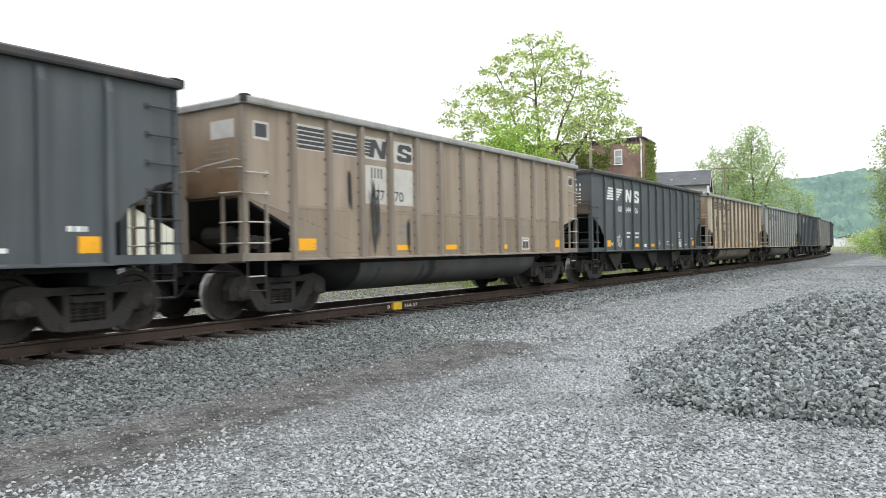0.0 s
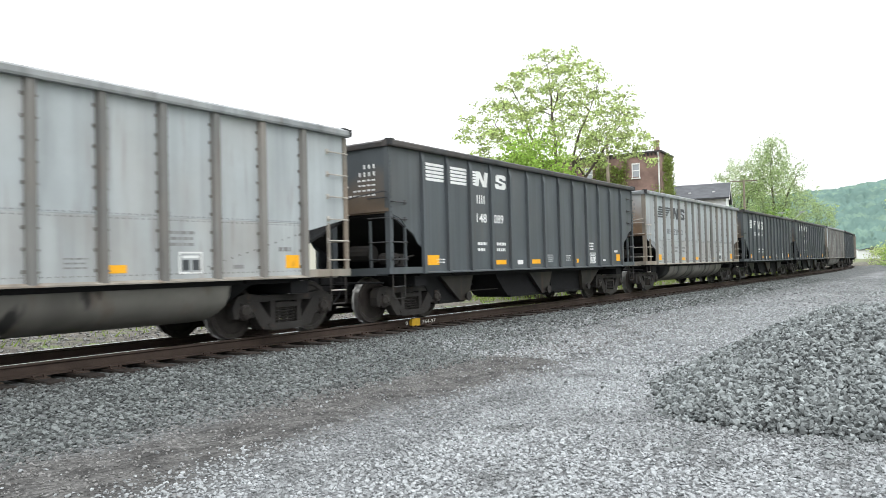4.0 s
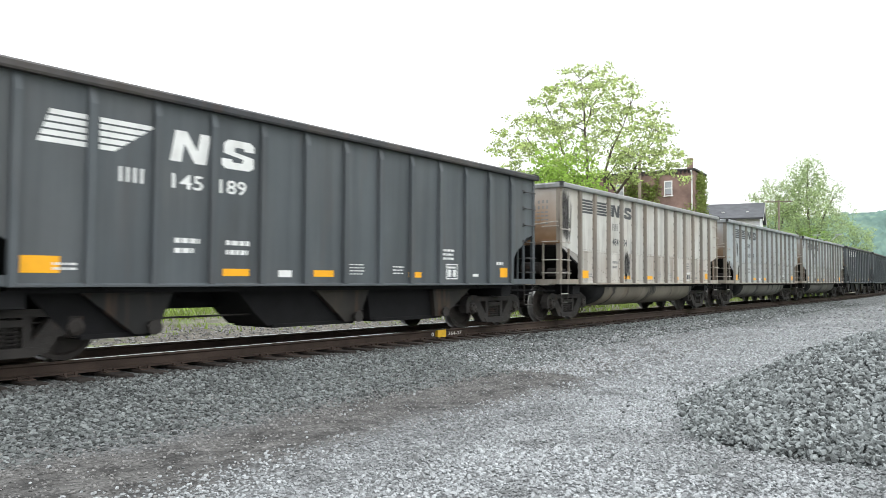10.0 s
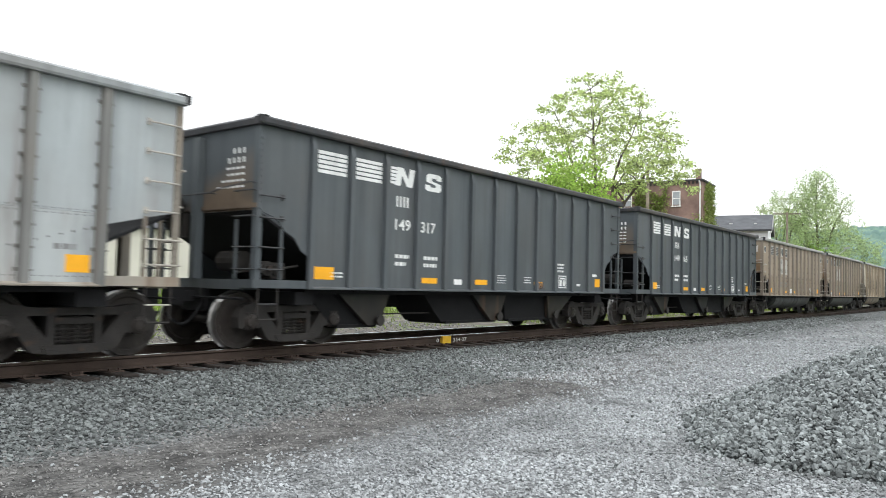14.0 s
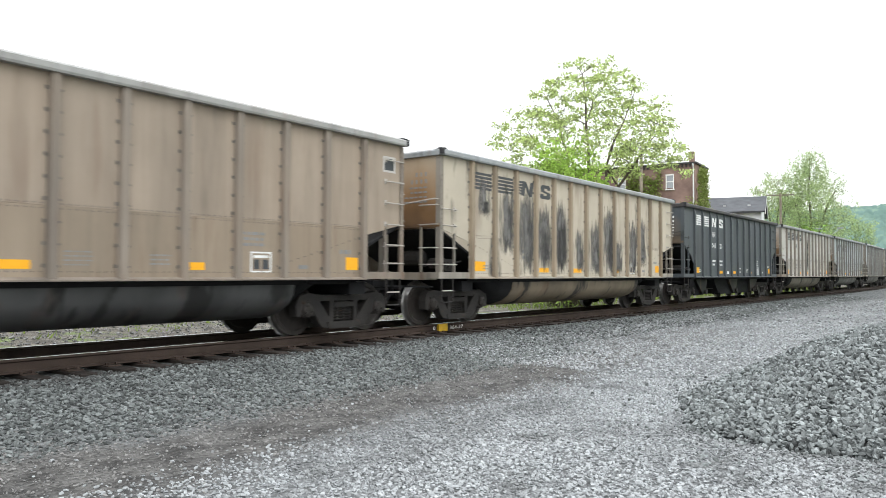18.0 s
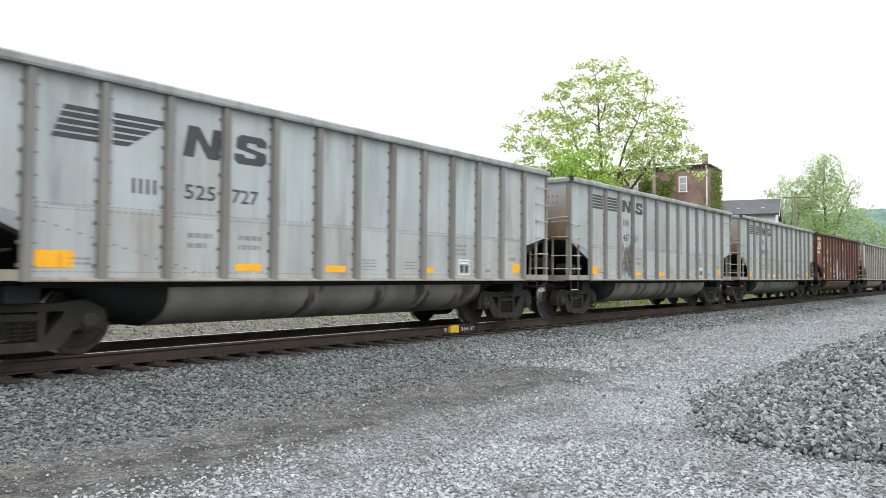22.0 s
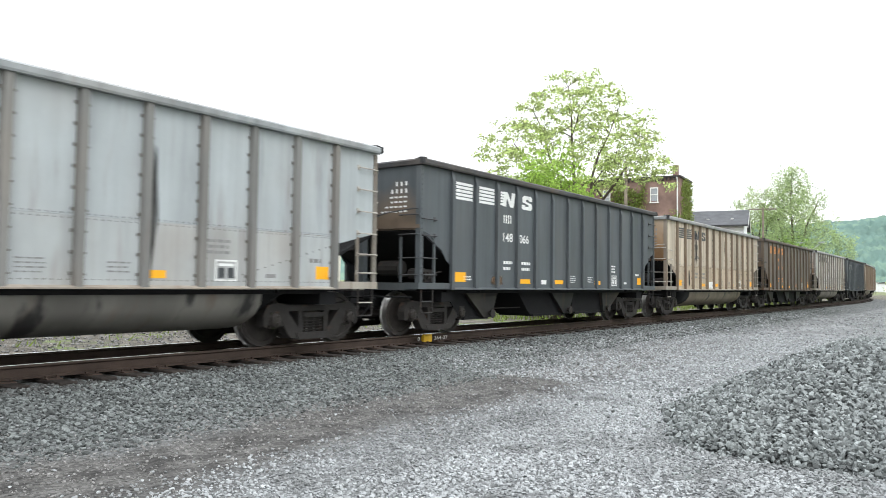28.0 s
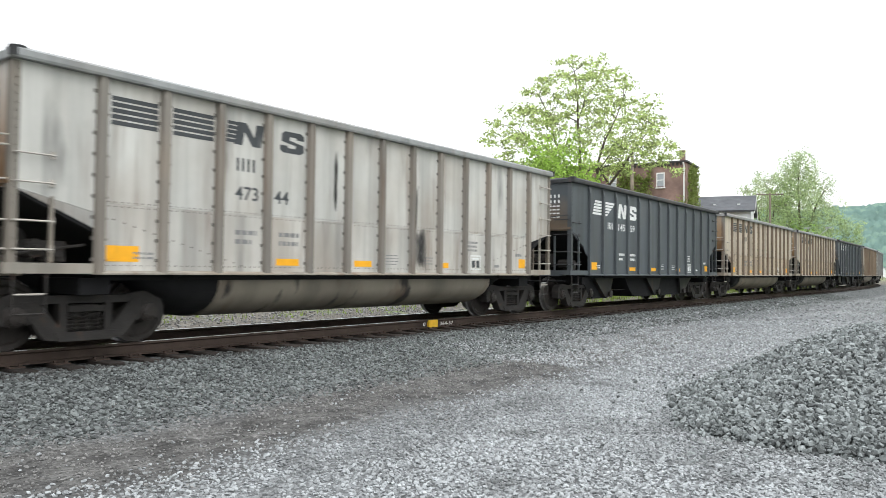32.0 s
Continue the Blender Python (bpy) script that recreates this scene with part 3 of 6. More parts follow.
lay("shoulder_ballast", 39, 10500, 14, 56, 7.6, 9.42, 0.05, 0.11, dark_stone, "dark angular ballast beside the ties", lambda x, y, r: (r.uniform(0, 1, len(x)) < np.clip(1.3 - (x - 14) / 40, 0.1, 1)) & (track_offset(x, y) < -1.3))
lay("track_ballast", 41, 4500, -6, 34, 12.0, 15.0, 0.05, 0.11, warm_stone, "dirty ballast on the far shoulder")
lay("track_ballast", 43, 3300, -4, 24, 15.0, 20.0, 0.05, 0.14, warm_stone, "weathered gravel and dirt beyond the track")
lay("road_gravel", 45, 7000, 24, 60, -0.5, 8.6, 0.05, 0.13, road_stone, "pale grey crushed gravel of the path", lambda x, y, r: (track_offset(x, y) < -2.2) & (r.uniform(0, 1, len(x)) < 1.3 - x / 60))
lay("mound_stones", 47, 2200, 40, 53, -1, 3.2, 0.06, 0.14, dark_stone, "dark gravel of the low mound", lambda x, y, r: mound_height(x, y) > 0.02, height=lambda x, y: ground_height(x, y) - 0.03 + mound_height(x, y))
mound = tagged(place("gravel_mound", sheet("gravel_mound", np.arange(37, 51, 0.4), np.arange(-2, 3.4, 0.3), lambda x, y: ground_height(x, y) - 0.05 + mound_height(x, y)), dark_stone), "low mound of dark gravel beside the road", "gravel mound", kind="stuff")

# ---- track ----
track = tagged(new("railway_track"), "single railway track on wooden ties", "track", kind="structure")
RAIL_PROFILE = [(-0.036, 0), (0.036, 0), (0.038, -0.03), (0.012, -0.05), (0.01, -0.145), (0.076, -0.165), (0.076, -0.178), (-0.076, -0.178), (-0.076, -0.165), (-0.01, -0.145), (-0.012, -0.05), (-0.038, -0.03)]


def rail(side):
    stops = list(range(-650, -20, 15)) + list(range(-20, 230, 3)) + list(range(230, 700, 15))
    co, faces = [], []
    n = len(RAIL_PROFILE)
    for s in stops:
        x, y, h = on_track(s)
        for a, z in RAIL_PROFILE:
            o = side * 0.755 + a
            co.append((x - math.sin(h) * o, y + math.cos(h) * o, z))
    for i in range(len(stops) - 1):
        for k in range(n):
            j = (k + 1) % n
            faces.append((i * n + k, i * n + j, (i + 1) * n + j, (i + 1) * n + k))
    me = raw_mesh("rail", np.array(co), np.array(faces))
    me.materials.clear()
    ob = new("rail", me)
    me.materials.append(rail_side)
    me.materials.append(rail_top)
    idx = np.array([1 if k == 0 else 0 for i in range(len(stops) - 1) for k in range(n)], dtype=np.int32)
    me.polygons.foreach_set("material_index", idx)
    ob.parent = track
    ob["label"] = "brown steel rail with a bright worn head"
    return ob


rail(-1)
rail(1)
_bm = fresh()
box(_bm, -0.115, 0.115, -1.3, 1.3, -0.36, -0.19)
bmesh.ops.bevel(_bm, geom=list(_bm.edges), offset=0.012, segments=1, affect="EDGES")
TIE = mesh_of("tie", _bm)
_bm = fresh()
for s in (-1, 1):
    box(_bm, -0.1, 0.1, s * 0.755 - 0.19, s * 0.755 + 0.19, -0.192, -0.176)
    for x in (-0.07, 0.07):
        for e in (-1, 1):
            box(_bm, x - 0.018, x + 0.018, s * 0.755 + e * 0.1 - 0.018, s * 0.755 + e * 0.1 + 0.018, -0.178, -0.145)
PLATE_ME = mesh_of("tie_plate", _bm)
_rt = random.Random(4)
for i in range(-24, 180):
    x, y, h = on_track(i * 0.53)
    m = pose(x, y, _rt.uniform(-0.012, 0.0), 0, 0, math.degrees(h) + _rt.uniform(-1.4, 1.4)) @ pose(0, _rt.uniform(-0.07, 0.05), 0)
    t = place("tie", TIE, tie_wood, track, m)
    place("tie_plate", PLATE_ME, rail_side, t)
rest_co, rest_f = [], []
for i in list(range(-600, -24)) + list(range(180, 700)):
    x, y, h = on_track(i * 0.53)
    m = pose(x, y, 0, 0, 0, math.degrees(h))
    c = [m @ Vector((sx * 0.115, sy * 1.3, z)) for sx in (-1, 1) for sy in (-1, 1) for z in (-0.36, -0.19)]
    b = len(rest_co)
    rest_co += [v[:] for v in c]
    rest_f += [[b + k for k in f] for f in ((0, 1, 3, 2), (4, 6, 7, 5), (0, 4, 5, 1), (2, 3, 7, 6), (0, 2, 6, 4), (1, 5, 7, 3))]
far_ties = tagged(place("far_ties", raw_mesh("far_ties", np.array(rest_co), np.array(rest_f)), tie_wood, track), kind="stuff")
# painted marks on the web of the near rail
_bm = fresh()
box(_bm, 12.72, 13.02, 9.868, 9.945, -0.17, -0.01)
part("painted_patch", _bm, rail_paint_yellow, track, "yellow paint on the rail")
place("rail_number", lettered("364-37", 13.1, 13.6, -0.14, -0.06, 9.866), white_faded, track)
place("rail_number", lettered("0", 12.5, 12.58, -0.13, -0.05, 9.866), white, track)

# ---- plants ----
bark = material("grey_brown_bark", (0.1, 0.08, 0.065), rough=0.95, var=0.35, scale=6, bump=0.8, bump_scale=30)


def leaf_material(name, base, island=0.3):
    m = material(name, base, rough=0.6, var=0.2, scale=0.8, fine=5, bump=0, island=island)
    n, l = tree_of(m)
    shader = n["Principled BSDF"]
    col = shader.inputs["Base Color"].links[0].from_socket
    through_leaf, add, out = n.new("ShaderNodeBsdfTranslucent"), n.new("ShaderNodeMixShader"), n["Material Output"]
    add.inputs[0].default_value = 0.5
    l.new(col, through_leaf.inputs[0])
    l.new(shader.outputs[0], add.inputs[1])
    l.new(through_leaf.outputs[0], add.inputs[2])
    l.new(add.outputs[0], out.inputs["Surface"])
    return m


leaf_spring = leaf_material("yellow_green_spring_leaves", (0.46, 0.55, 0.22), 0.55)
leaf_fresh = leaf_material("fresh_green_leaves", (0.27, 0.42, 0.09), 0.5)
leaf_pale = leaf_material("pale_green_leaves", (0.42, 0.5, 0.27), 0.4)
leaf_olive = leaf_material("olive_green_leaves", (0.43, 0.51, 0.25), 0.45)
leaf_poplar = leaf_material("soft_green_poplar_leaves", (0.4, 0.5, 0.24), 0.45)
leaf_bright = leaf_material("bright_yellow_green_leaves", (0.33, 0.48, 0.1), 0.5)
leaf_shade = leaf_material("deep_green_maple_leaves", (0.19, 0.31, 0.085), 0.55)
leaf_ivy = leaf_material("ivy_leaves", (0.26, 0.33, 0.09), 0.5)
leaf_weed = leaf_material("broad_weed_leaves", (0.38, 0.53, 0.2), 0.6)
dry_stem = material("dry_brown_stems", (0.2, 0.13, 0.09), rough=0.95, var=0.3, scale=3)


def leaves(name, centres, spread, per, leaf, seed, mat, parent=None, flat_bias=0.3, label=""):
    """Small bent leaf blades round the given centres, one mesh."""
    r = np.random.RandomState(seed)
    c = np.repeat(np.asarray(centres), per, 0)
    n = len(c)
    c = c + r.normal(0, 1, (n, 3)) * np.asarray(spread)
    d = r.normal(0, 1, (n, 3))
    d[:, 2] = d[:, 2] * 0.6 - 0.25
    d /= np.linalg.norm(d, axis=1)[:, None]
    up = r.normal(0, 1, (n, 3))
    up[:, 2] += 1.2
    w = np.cross(d, up)
    w /= np.linalg.norm(w, axis=1)[:, None] + 1e-9
    size = leaf * r.uniform(0.6, 1.35, n)[:, None]
    a, b = c - d * size * 0.5, c + d * size * 0.5
    s = w * size * 0.3
    lift = np.cross(w, d) * size * 0.12
    co = np.stack([a, c + s + lift, b, c - s + lift], 1).reshape(-1, 3)
    faces = np.arange(n * 4).reshape(-1, 4)
    ob = place(name, raw_mesh(name, co, faces), mat, parent)
    if label:
        ob["label"] = label
    return ob


def grow(bm, rng, p, d, length, radius, depth, tips, spread=0.6, lift=0.15):
    """A limb of bent pieces, which forks; its ends go into tips."""
    steps = 3
    for k in range(steps):
        d2 = (d + Vector((rng.gauss(0, 0.16), rng.gauss(0, 0.16), rng.gauss(0.03, 0.1)))).normalized()
        q = p + d2 * length / steps
        tube(bm, p, q, radius * (1 - 0.25 * k / steps), radius * (1 - 0.25 * (k + 1) / steps), 6 if radius > 0.05 else 4)
        p, d = q, d2
        if depth <= 2:
            tips.append(p[:])
    if depth == 0:
        return
    for k in range(rng.choice((2, 3, 3))):
        turn = Vector((rng.gauss(0, spread), rng.gauss(0, spread), rng.gauss(lift, spread * 0.55)))
        grow(bm, rng, p, (d + turn).normalized(), length * rng.uniform(0.62, 0.85), radius * 0.62, depth - 1, tips, spread, lift)


def tree(name, label, x, y, height, width, seed, mat, per=14, leaf=0.2, stems=1, depth=5, spread=0.6, low=0.25, puff=0.35, radius=None, taper=0.0, flat_puff=0.5, keep=1.0):
    rng = random.Random(seed)
    z = float(ground_height(np.array([x]), np.array([y]))[0]) - 0.1
    top = tagged(new(name), label, "tree")
    top.location = (x, y, z)
    bm, tips = fresh(), []
    r0 = radius or height * 0.014
    for k in range(stems):
        lean = Vector((rng.gauss(0, 0.1 * stems), rng.gauss(0, 0.1 * stems), 1)).normalized()
        foot = Vector((rng.gauss(0, 0.25 * (stems - 1)), rng.gauss(0, 0.25 * (stems - 1)), 0))
        fork = foot + lean * height * low
        tube(bm, foot, fork, r0 * 1.25, r0, 9)
        limbs = 5 if stems == 1 else 4
        for j in range(limbs):
            a = 2 * math.pi * (j + rng.uniform(-0.3, 0.3)) / limbs
            out = rng.uniform(0.5, 1.1) * spread
            grow(bm, rng, fork, Vector((math.cos(a) * out, math.sin(a) * out, rng.uniform(0.5, 0.9))).normalized(), height * 0.24, r0 * 0.6, depth - 1, tips, spread)
    pts = np.array(tips)
    wx = np.percentile(np.hypot(pts[:, 0], pts[:, 1]), 96) * 2
    zt = np.percentile(pts[:, 2], 98.5)
    sx, sz = width / wx, (height - puff) / zt
    limit = width * 0.55

    def bend(px, py, pz):
        pz = pz * sz
        if pz > height * 0.9:
            pz = height * 0.9 + (pz - height * 0.9) * 0.35
        f = sx * (1 + taper * (0.55 - pz / height))
        px, py = px * f, py * f
        r = math.hypot(px, py)
        if r > limit:
            px, py = px * (limit + (r - limit) * 0.3) / r, py * (limit + (r - limit) * 0.3) / r
        return px, py, pz

    for v in bm.verts:
        v.co = bend(*v.co)
    pts = np.array([bend(*p) for p in tips if rng.random() < keep])
    part("trunk", bm, bark, top, "grey-brown trunk and limbs")
    leaves("crown", pts, (puff, puff, puff * flat_puff), per, leaf, seed, mat, top, label="loose crown of small leaves")
    return top


def bush(name, label, x, y, w, h, seed, mat, n=120, per=16, leaf=0.2, depth_y=None, category="bush", fall=0.55):
    rng = random.Random(seed)
    z = float(ground_height(np.array([x]), np.array([y]))[0])
    top = tagged(new(name), label, category)
    top.location = (x, y, z)
    bm, pts = fresh(), []
    dy = depth_y or w
    for k in range(n):
        a, q = rng.uniform(0, 6.283), math.sqrt(rng.random())
        px, py = math.cos(a) * q * w / 2, math.sin(a) * q * dy / 2
        roof = h * (1 - fall * q * q) * rng.uniform(0.75, 1.05)
        pz = roof * rng.uniform(0.05, 1.0) if rng.random() < 0.5 else roof
        pts.append((px, py, pz))
        if k % 3 == 0:
            tube(bm, (px * 0.4, py * 0.4, -0.05), (px, py, pz), 0.02, 0.006, 4)
    part("stem", bm, bark, top)["kind"] = "stuff"
    leaves("foliage", pts, (w * 0.06, dy * 0.06, h * 0.08), per, leaf, seed, mat, top)
    return top


def crown_tree(name, label, x, y, profile, pads, seed, mat, pad=0.7, flat=0.3, per=22, leaf=0.17, twigs=5, tops=((0, 0, 0.8),), radius=0.16, droop=0.0, gap=0.0, bunch=0.28):
    """A tree whose limbs reach out to flat sprays of leaves inside a crown; profile: height and half-width, top first."""
    rng = random.Random(seed)
    z0 = float(ground_height(np.array([x]), np.array([y]))[0]) - 0.1
    top = tagged(new(name), label, "tree")
    top.location = (x, y, z0)
    bm, nodes = fresh(), []
    height = profile[0][0]
    zs, rs = [p[0] for p in profile][::-1], [p[1] for p in profile][::-1]
    for tx, ty, f in tops:
        p, steps = Vector((rng.gauss(0, 0.1), rng.gauss(0, 0.1), 0)), 9
        for k in range(1, steps + 1):
            g = k / steps
            q = Vector((tx * g * g + rng.gauss(0, 0.02 * height * 0.3), ty * g * g + rng.gauss(0, 0.02 * height * 0.3), height * f * g))
            tube(bm, p, q, radius * (1.15 - g), radius * (1.15 - g) * 0.9 + 0.008, 7)
            if g > 0.25:
                nodes.append((q, radius * (1 - 0.8 * g)))
            p = q
    ends = []
    for k in range(pads):
        z = zs[0] + (zs[-1] - zs[0]) * rng.random() ** 1.35
        lim = float(np.interp(z, zs, rs)) * rng.uniform(0.82, 1.08)
        a, q = rng.uniform(0, 6.283), rng.uniform(0.06, 1) ** 0.46
        e = Vector((math.cos(a) * lim * q, math.sin(a) * lim * q, z))
        if all((e - o).length > gap for o in ends):
            ends.append(e)
    ends.sort(key=lambda e: math.hypot(e.x, e.y))
    centres = []
    for e in ends:
        best, cost = None, 1e9
        for q, r in nodes:
            d = (e - q).length + 1.5 * max(0.0, q.z - e.z + 0.15 * math.hypot(e.x - q.x, e.y - q.y))
            if d < cost:
                best, cost = (q, r), d
        q, r = best
        r1 = max(0.012, min(r * 0.7, 0.02 + 0.018 * (e - q).length))
        mid = q.lerp(e, 0.55) + Vector((rng.gauss(0, 0.07), rng.gauss(0, 0.07), 0.1 * (e - q).length * (1 - droop) + rng.gauss(0, 0.05)))
        tube(bm, q, mid, r1, r1 * 0.75, 5)
        tube(bm, mid, e, r1 * 0.75, 0.008, 4)
        nodes += [(mid, r1 * 0.8), (e, r1 * 0.5)]
        for j in range(twigs):
            a, w = rng.uniform(0, 6.283), pad * math.sqrt(rng.random())
            c = e + Vector((math.cos(a) * w, math.sin(a) * w, rng.gauss(0.05, flat * pad * 0.6) - droop * w))
            centres.append(c[:])
            if j % 2 == 0:
                tube(bm, e, c, 0.01, 0.004, 3)
    part("trunk", bm, bark, top, "grey-brown trunk and limbs")
    leaves("crown", centres, (pad * bunch, pad * bunch, pad * bunch * flat * 1.6), per, leaf, seed, mat, top, label="loose crown of small leaves")
    return top


crown_tree("locust_tree", "tall spring tree with thin yellow-green foliage and open limbs", 38.3, 18.9, ((13.9, 0.6), (13.2, 1.9), (12.2, 3.1), (11.2, 4.1), (10.2, 5.0), (9.2, 5.8), (8.3, 6.2), (7.4, 5.4)), 320, 3, leaf_spring, pad=0.66, flat=0.36, per=15, leaf=0.175, twigs=7, tops=((-0.2, 0.3, 0.94), (1.4, -2.0, 0.84), (-1.6, 2.0, 0.84), (0.8, -3.9, 0.7), (-0.6, 3.6, 0.72)), radius=0.19, gap=0.8, bunch=0.21)
bush("maple_shrub", "dense fresh green shrub under the tall tree", 31.7, 17.0, 4.4, 7.75, 8, leaf_bright, n=260, per=30, leaf=0.21, fall=0.35)
crown_tree("poplar_tree", "broad green poplar with a pointed crown", 93.0, 18.1, ((15.9, 0.3), (14.6, 1.2), (13.1, 2.4), (11.2, 3.9), (8.7, 5.5), (5.8, 6.3), (3.4, 5.4), (1.6, 4.0)), 360, 12, leaf_poplar, pad=0.95, flat=0.9, per=30, leaf=0.2, twigs=6, tops=((0, 0, 0.95), (0.5, 2.4, 0.75), (-0.5, -2.6, 0.7)), radius=0.26, gap=0.9, bunch=0.24)
crown_tree("poplar_tree", "pale young-leaved poplar with an airy rounded crown", 94.7, 22.0, ((13.6, 0.6), (12.8, 2.0), (11.8, 3.4), (9, 4.2), (6, 4.0), (3, 2.6)), 170, 13, leaf_pale, pad=0.8, flat=0.7, per=20, leaf=0.22, tops=((0, 0, 0.9), (0, 1.6, 0.85), (0, -1.2, 0.8)), radius=0.2, gap=0.8, bunch=0.25)
bush("roadside_shrub", "rounded green shrub below the poplar", 88.0, 17.4, 8.0, 7.0, 14, leaf_fresh, n=150, per=22, leaf=0.28)
tree("maple_tree", "leafy dark green tree beside a brown wall", 0.7, 24.2, 14.0, 7.6, 17, leaf_shade, per=20, leaf=0.22, depth=5, low=0.14, puff=0.6, flat_puff=0.7)
bush("maple_shrub", "tall dark green thicket behind the brown board wall", -2.4, 30.5, 13.0, 9.6, 18, leaf_shade, n=900, per=28, leaf=0.3, depth_y=3.6)
tree("young_tree", "slender tree top with loose green leaves", 5.4, 25.0, 9.0, 3.2, 19, leaf_fresh, per=10, leaf=0.2, depth=4, puff=0.35)
crown_tree("willow_tree", "dull green thin-leaved tree with many stems in the scrub", 54.0, -0.2, ((10.2, 0.3), (9.3, 1.4), (7.8, 2.3), (5.8, 2.7), (3.4, 2.4), (1.0, 1.8)), 150, 23, leaf_olive, pad=0.6, flat=0.8, per=26, leaf=0.16, tops=((0, 0, 0.95), (0, 0.9, 0.85), (0.3, -1.0, 0.9)), radius=0.09)
crown_tree("willow_tree", "smaller pale green tree leaning beside the scrub", 56.0, 1.7, ((9.5, 0.3), (8.6, 1.2), (7.2, 1.9), (5.2, 2.0), (3.0, 1.7), (0.8, 1.2)), 100, 24, leaf_olive, pad=0.6, flat=0.8, per=24, leaf=0.16, tops=((0, 0, 0.95), (0, 0.7, 0.8)), radius=0.08)
crown_tree("scrub_tree", "thin tree with a bare brown trunk and sparse top", 37.0, -1.65, ((7.4, 0.6), (6.8, 1.5), (5.8, 2.1), (4.6, 2.0), (3.8, 1.4)), 64, 25, leaf_olive, pad=0.5, flat=0.6, per=18, leaf=0.13, tops=((0, 0, 0.9), (0, -0.9, 0.85), (0, 0.8, 0.8)), radius=0.13)
crown_tree("willow_tree", "dull green thin-leaved tree beyond the weeds", 42.0, -4.2, ((7.8, 0.5), (7.0, 1.5), (5.6, 2.2), (3.6, 2.2), (1.6, 1.6)), 100, 27, leaf_olive, pad=0.55, flat=0.7, per=24, leaf=0.15, tops=((0, 0, 0.9), (0, -1.0, 0.85)), radius=0.1)
tree("scrub_tree", "bright green scrub tree at the edge of the road", 30.0, -6.4, 6.2, 5.0, 26, leaf_fresh, per=14, leaf=0.18, depth=4, low=0.12, puff=0.4)
for k, (x, y, w, h, mat) in enumerate(((112, 3.4, 9, 4.6, leaf_pale), (92, 1.6, 8, 4.4, leaf_fresh), (76, 0.2, 7, 5.8, leaf_ivy), (64, -0.6, 6, 5.0, leaf_ivy), (54, -1.6, 6, 4.2, leaf_ivy), (44, -3.0, 6, 4.2, leaf_fresh), (38, -3.6, 5, 3.6, leaf_spring), (34, -4.6, 5, 3.4, leaf_fresh), (40, -1.9, 3.8, 3.9, leaf_bright), (49, -1.3, 4, 3.6, leaf_bright), (61, -0.4, 4.5, 4.4, leaf_fresh), (36, -2.6, 4, 3.0, leaf_bright), (128, 6.0, 8, 4.0, leaf_fresh), (146, 9.0, 9, 4.0, leaf_spring), (52, -3.4, 7, 5.0, leaf_fresh))):
    bush("roadside_bush", "leafy green bush along the gravel road", x, y, w, h, 40 + k, mat, n=190, per=34 if x < 62 else 20, leaf=0.1 + x * 0.0014)


def weed_patch(x0, x1, depth, h, seed, n):
    """Knee-high broad leaves; the edge slants away from the road."""
    r = np.random.RandomState(seed)
    px = r.uniform(x0, x1, n)
    v = r.uniform(0, 1, n)
    py = np.minimum(-0.85 + (px - 17) * 0.2, 0.2 - (px - 23) * 0.05) - 0.3 * np.sin(px * 1.7) - v * depth
    lift = np.clip(v * 5, 0.3, 1) * np.clip((px - x0) / 1.2 + 0.3, 0, 1)
    z = ground_height(px, py) + h * lift * r.uniform(0.45, 1.0, n) + 0.12 * wave(px, py, 6, 1.5)
    ob = leaves("weed_patch", np.stack([px, py, z], 1), (0.14, 0.14, 0.07), 8, 0.2, seed, leaf_weed)
    return tagged(ob, "patch of broad-leaved green knotweed", "weeds", kind="stuff")


weed_patch(13.6, 24.0, 4.6, 0.95, 61, 3400)
weed_patch(24.0, 35.0, 5.0, 1.15, 62, 2000)
_r = np.random.RandomState(71)
_px, _py = _r.uniform(26, 37, 1500), _r.uniform(-8, -2.5, 1500)
_bm = fresh()
for _i in range(500):
    _z = -0.2
    tube(_bm, (_px[_i], _py[_i], _z), (_px[_i] + _r.normal(0, 0.3), _py[_i] + _r.normal(0, 0.3), 1.2 + _r.uniform(0, 0.9)), 0.02, 0.006, 3)
tagged(place("dry_brush", mesh_of("dry_brush", _bm), dry_stem), "dry reddish-brown brush stems", "brush", kind="stuff")
# Added dark logs stand in for a dark hollow under the weeds.
_bm = fresh()
for _i in range(5):
    tube(_bm, (18.6 + _i * 0.9, -0.42 + _i * 0.16, -0.4 + 0.07 * (_i % 2)), (20.6 + _i * 0.9, -0.1 + _i * 0.16, -0.36 + 0.05 * (_i % 3)), 0.11, 0.09, 8)
tagged(place("old_ties", mesh_of("old_ties", _bm), tie_wood), "dark logs added for the dark hollow under the weeds", "timber")

_bm = fresh()
box(_bm, -0.42, 0.42, -0.12, 0.12, 0.0, 0.2)
bmesh.ops.bevel(_bm, geom=list(_bm.edges), offset=0.025, segments=1, affect="EDGES")
_log = tagged(place("old_tie", mesh_of("old_tie", _bm), tie_wood), "broken dark railway tie lying in the dirt", "timber")
_log.matrix_basis = pose(10.5, 20.6, float(ground_height(np.array([10.5]), np.array([20.6]))[0]) - 0.03, 0, 0, -20)


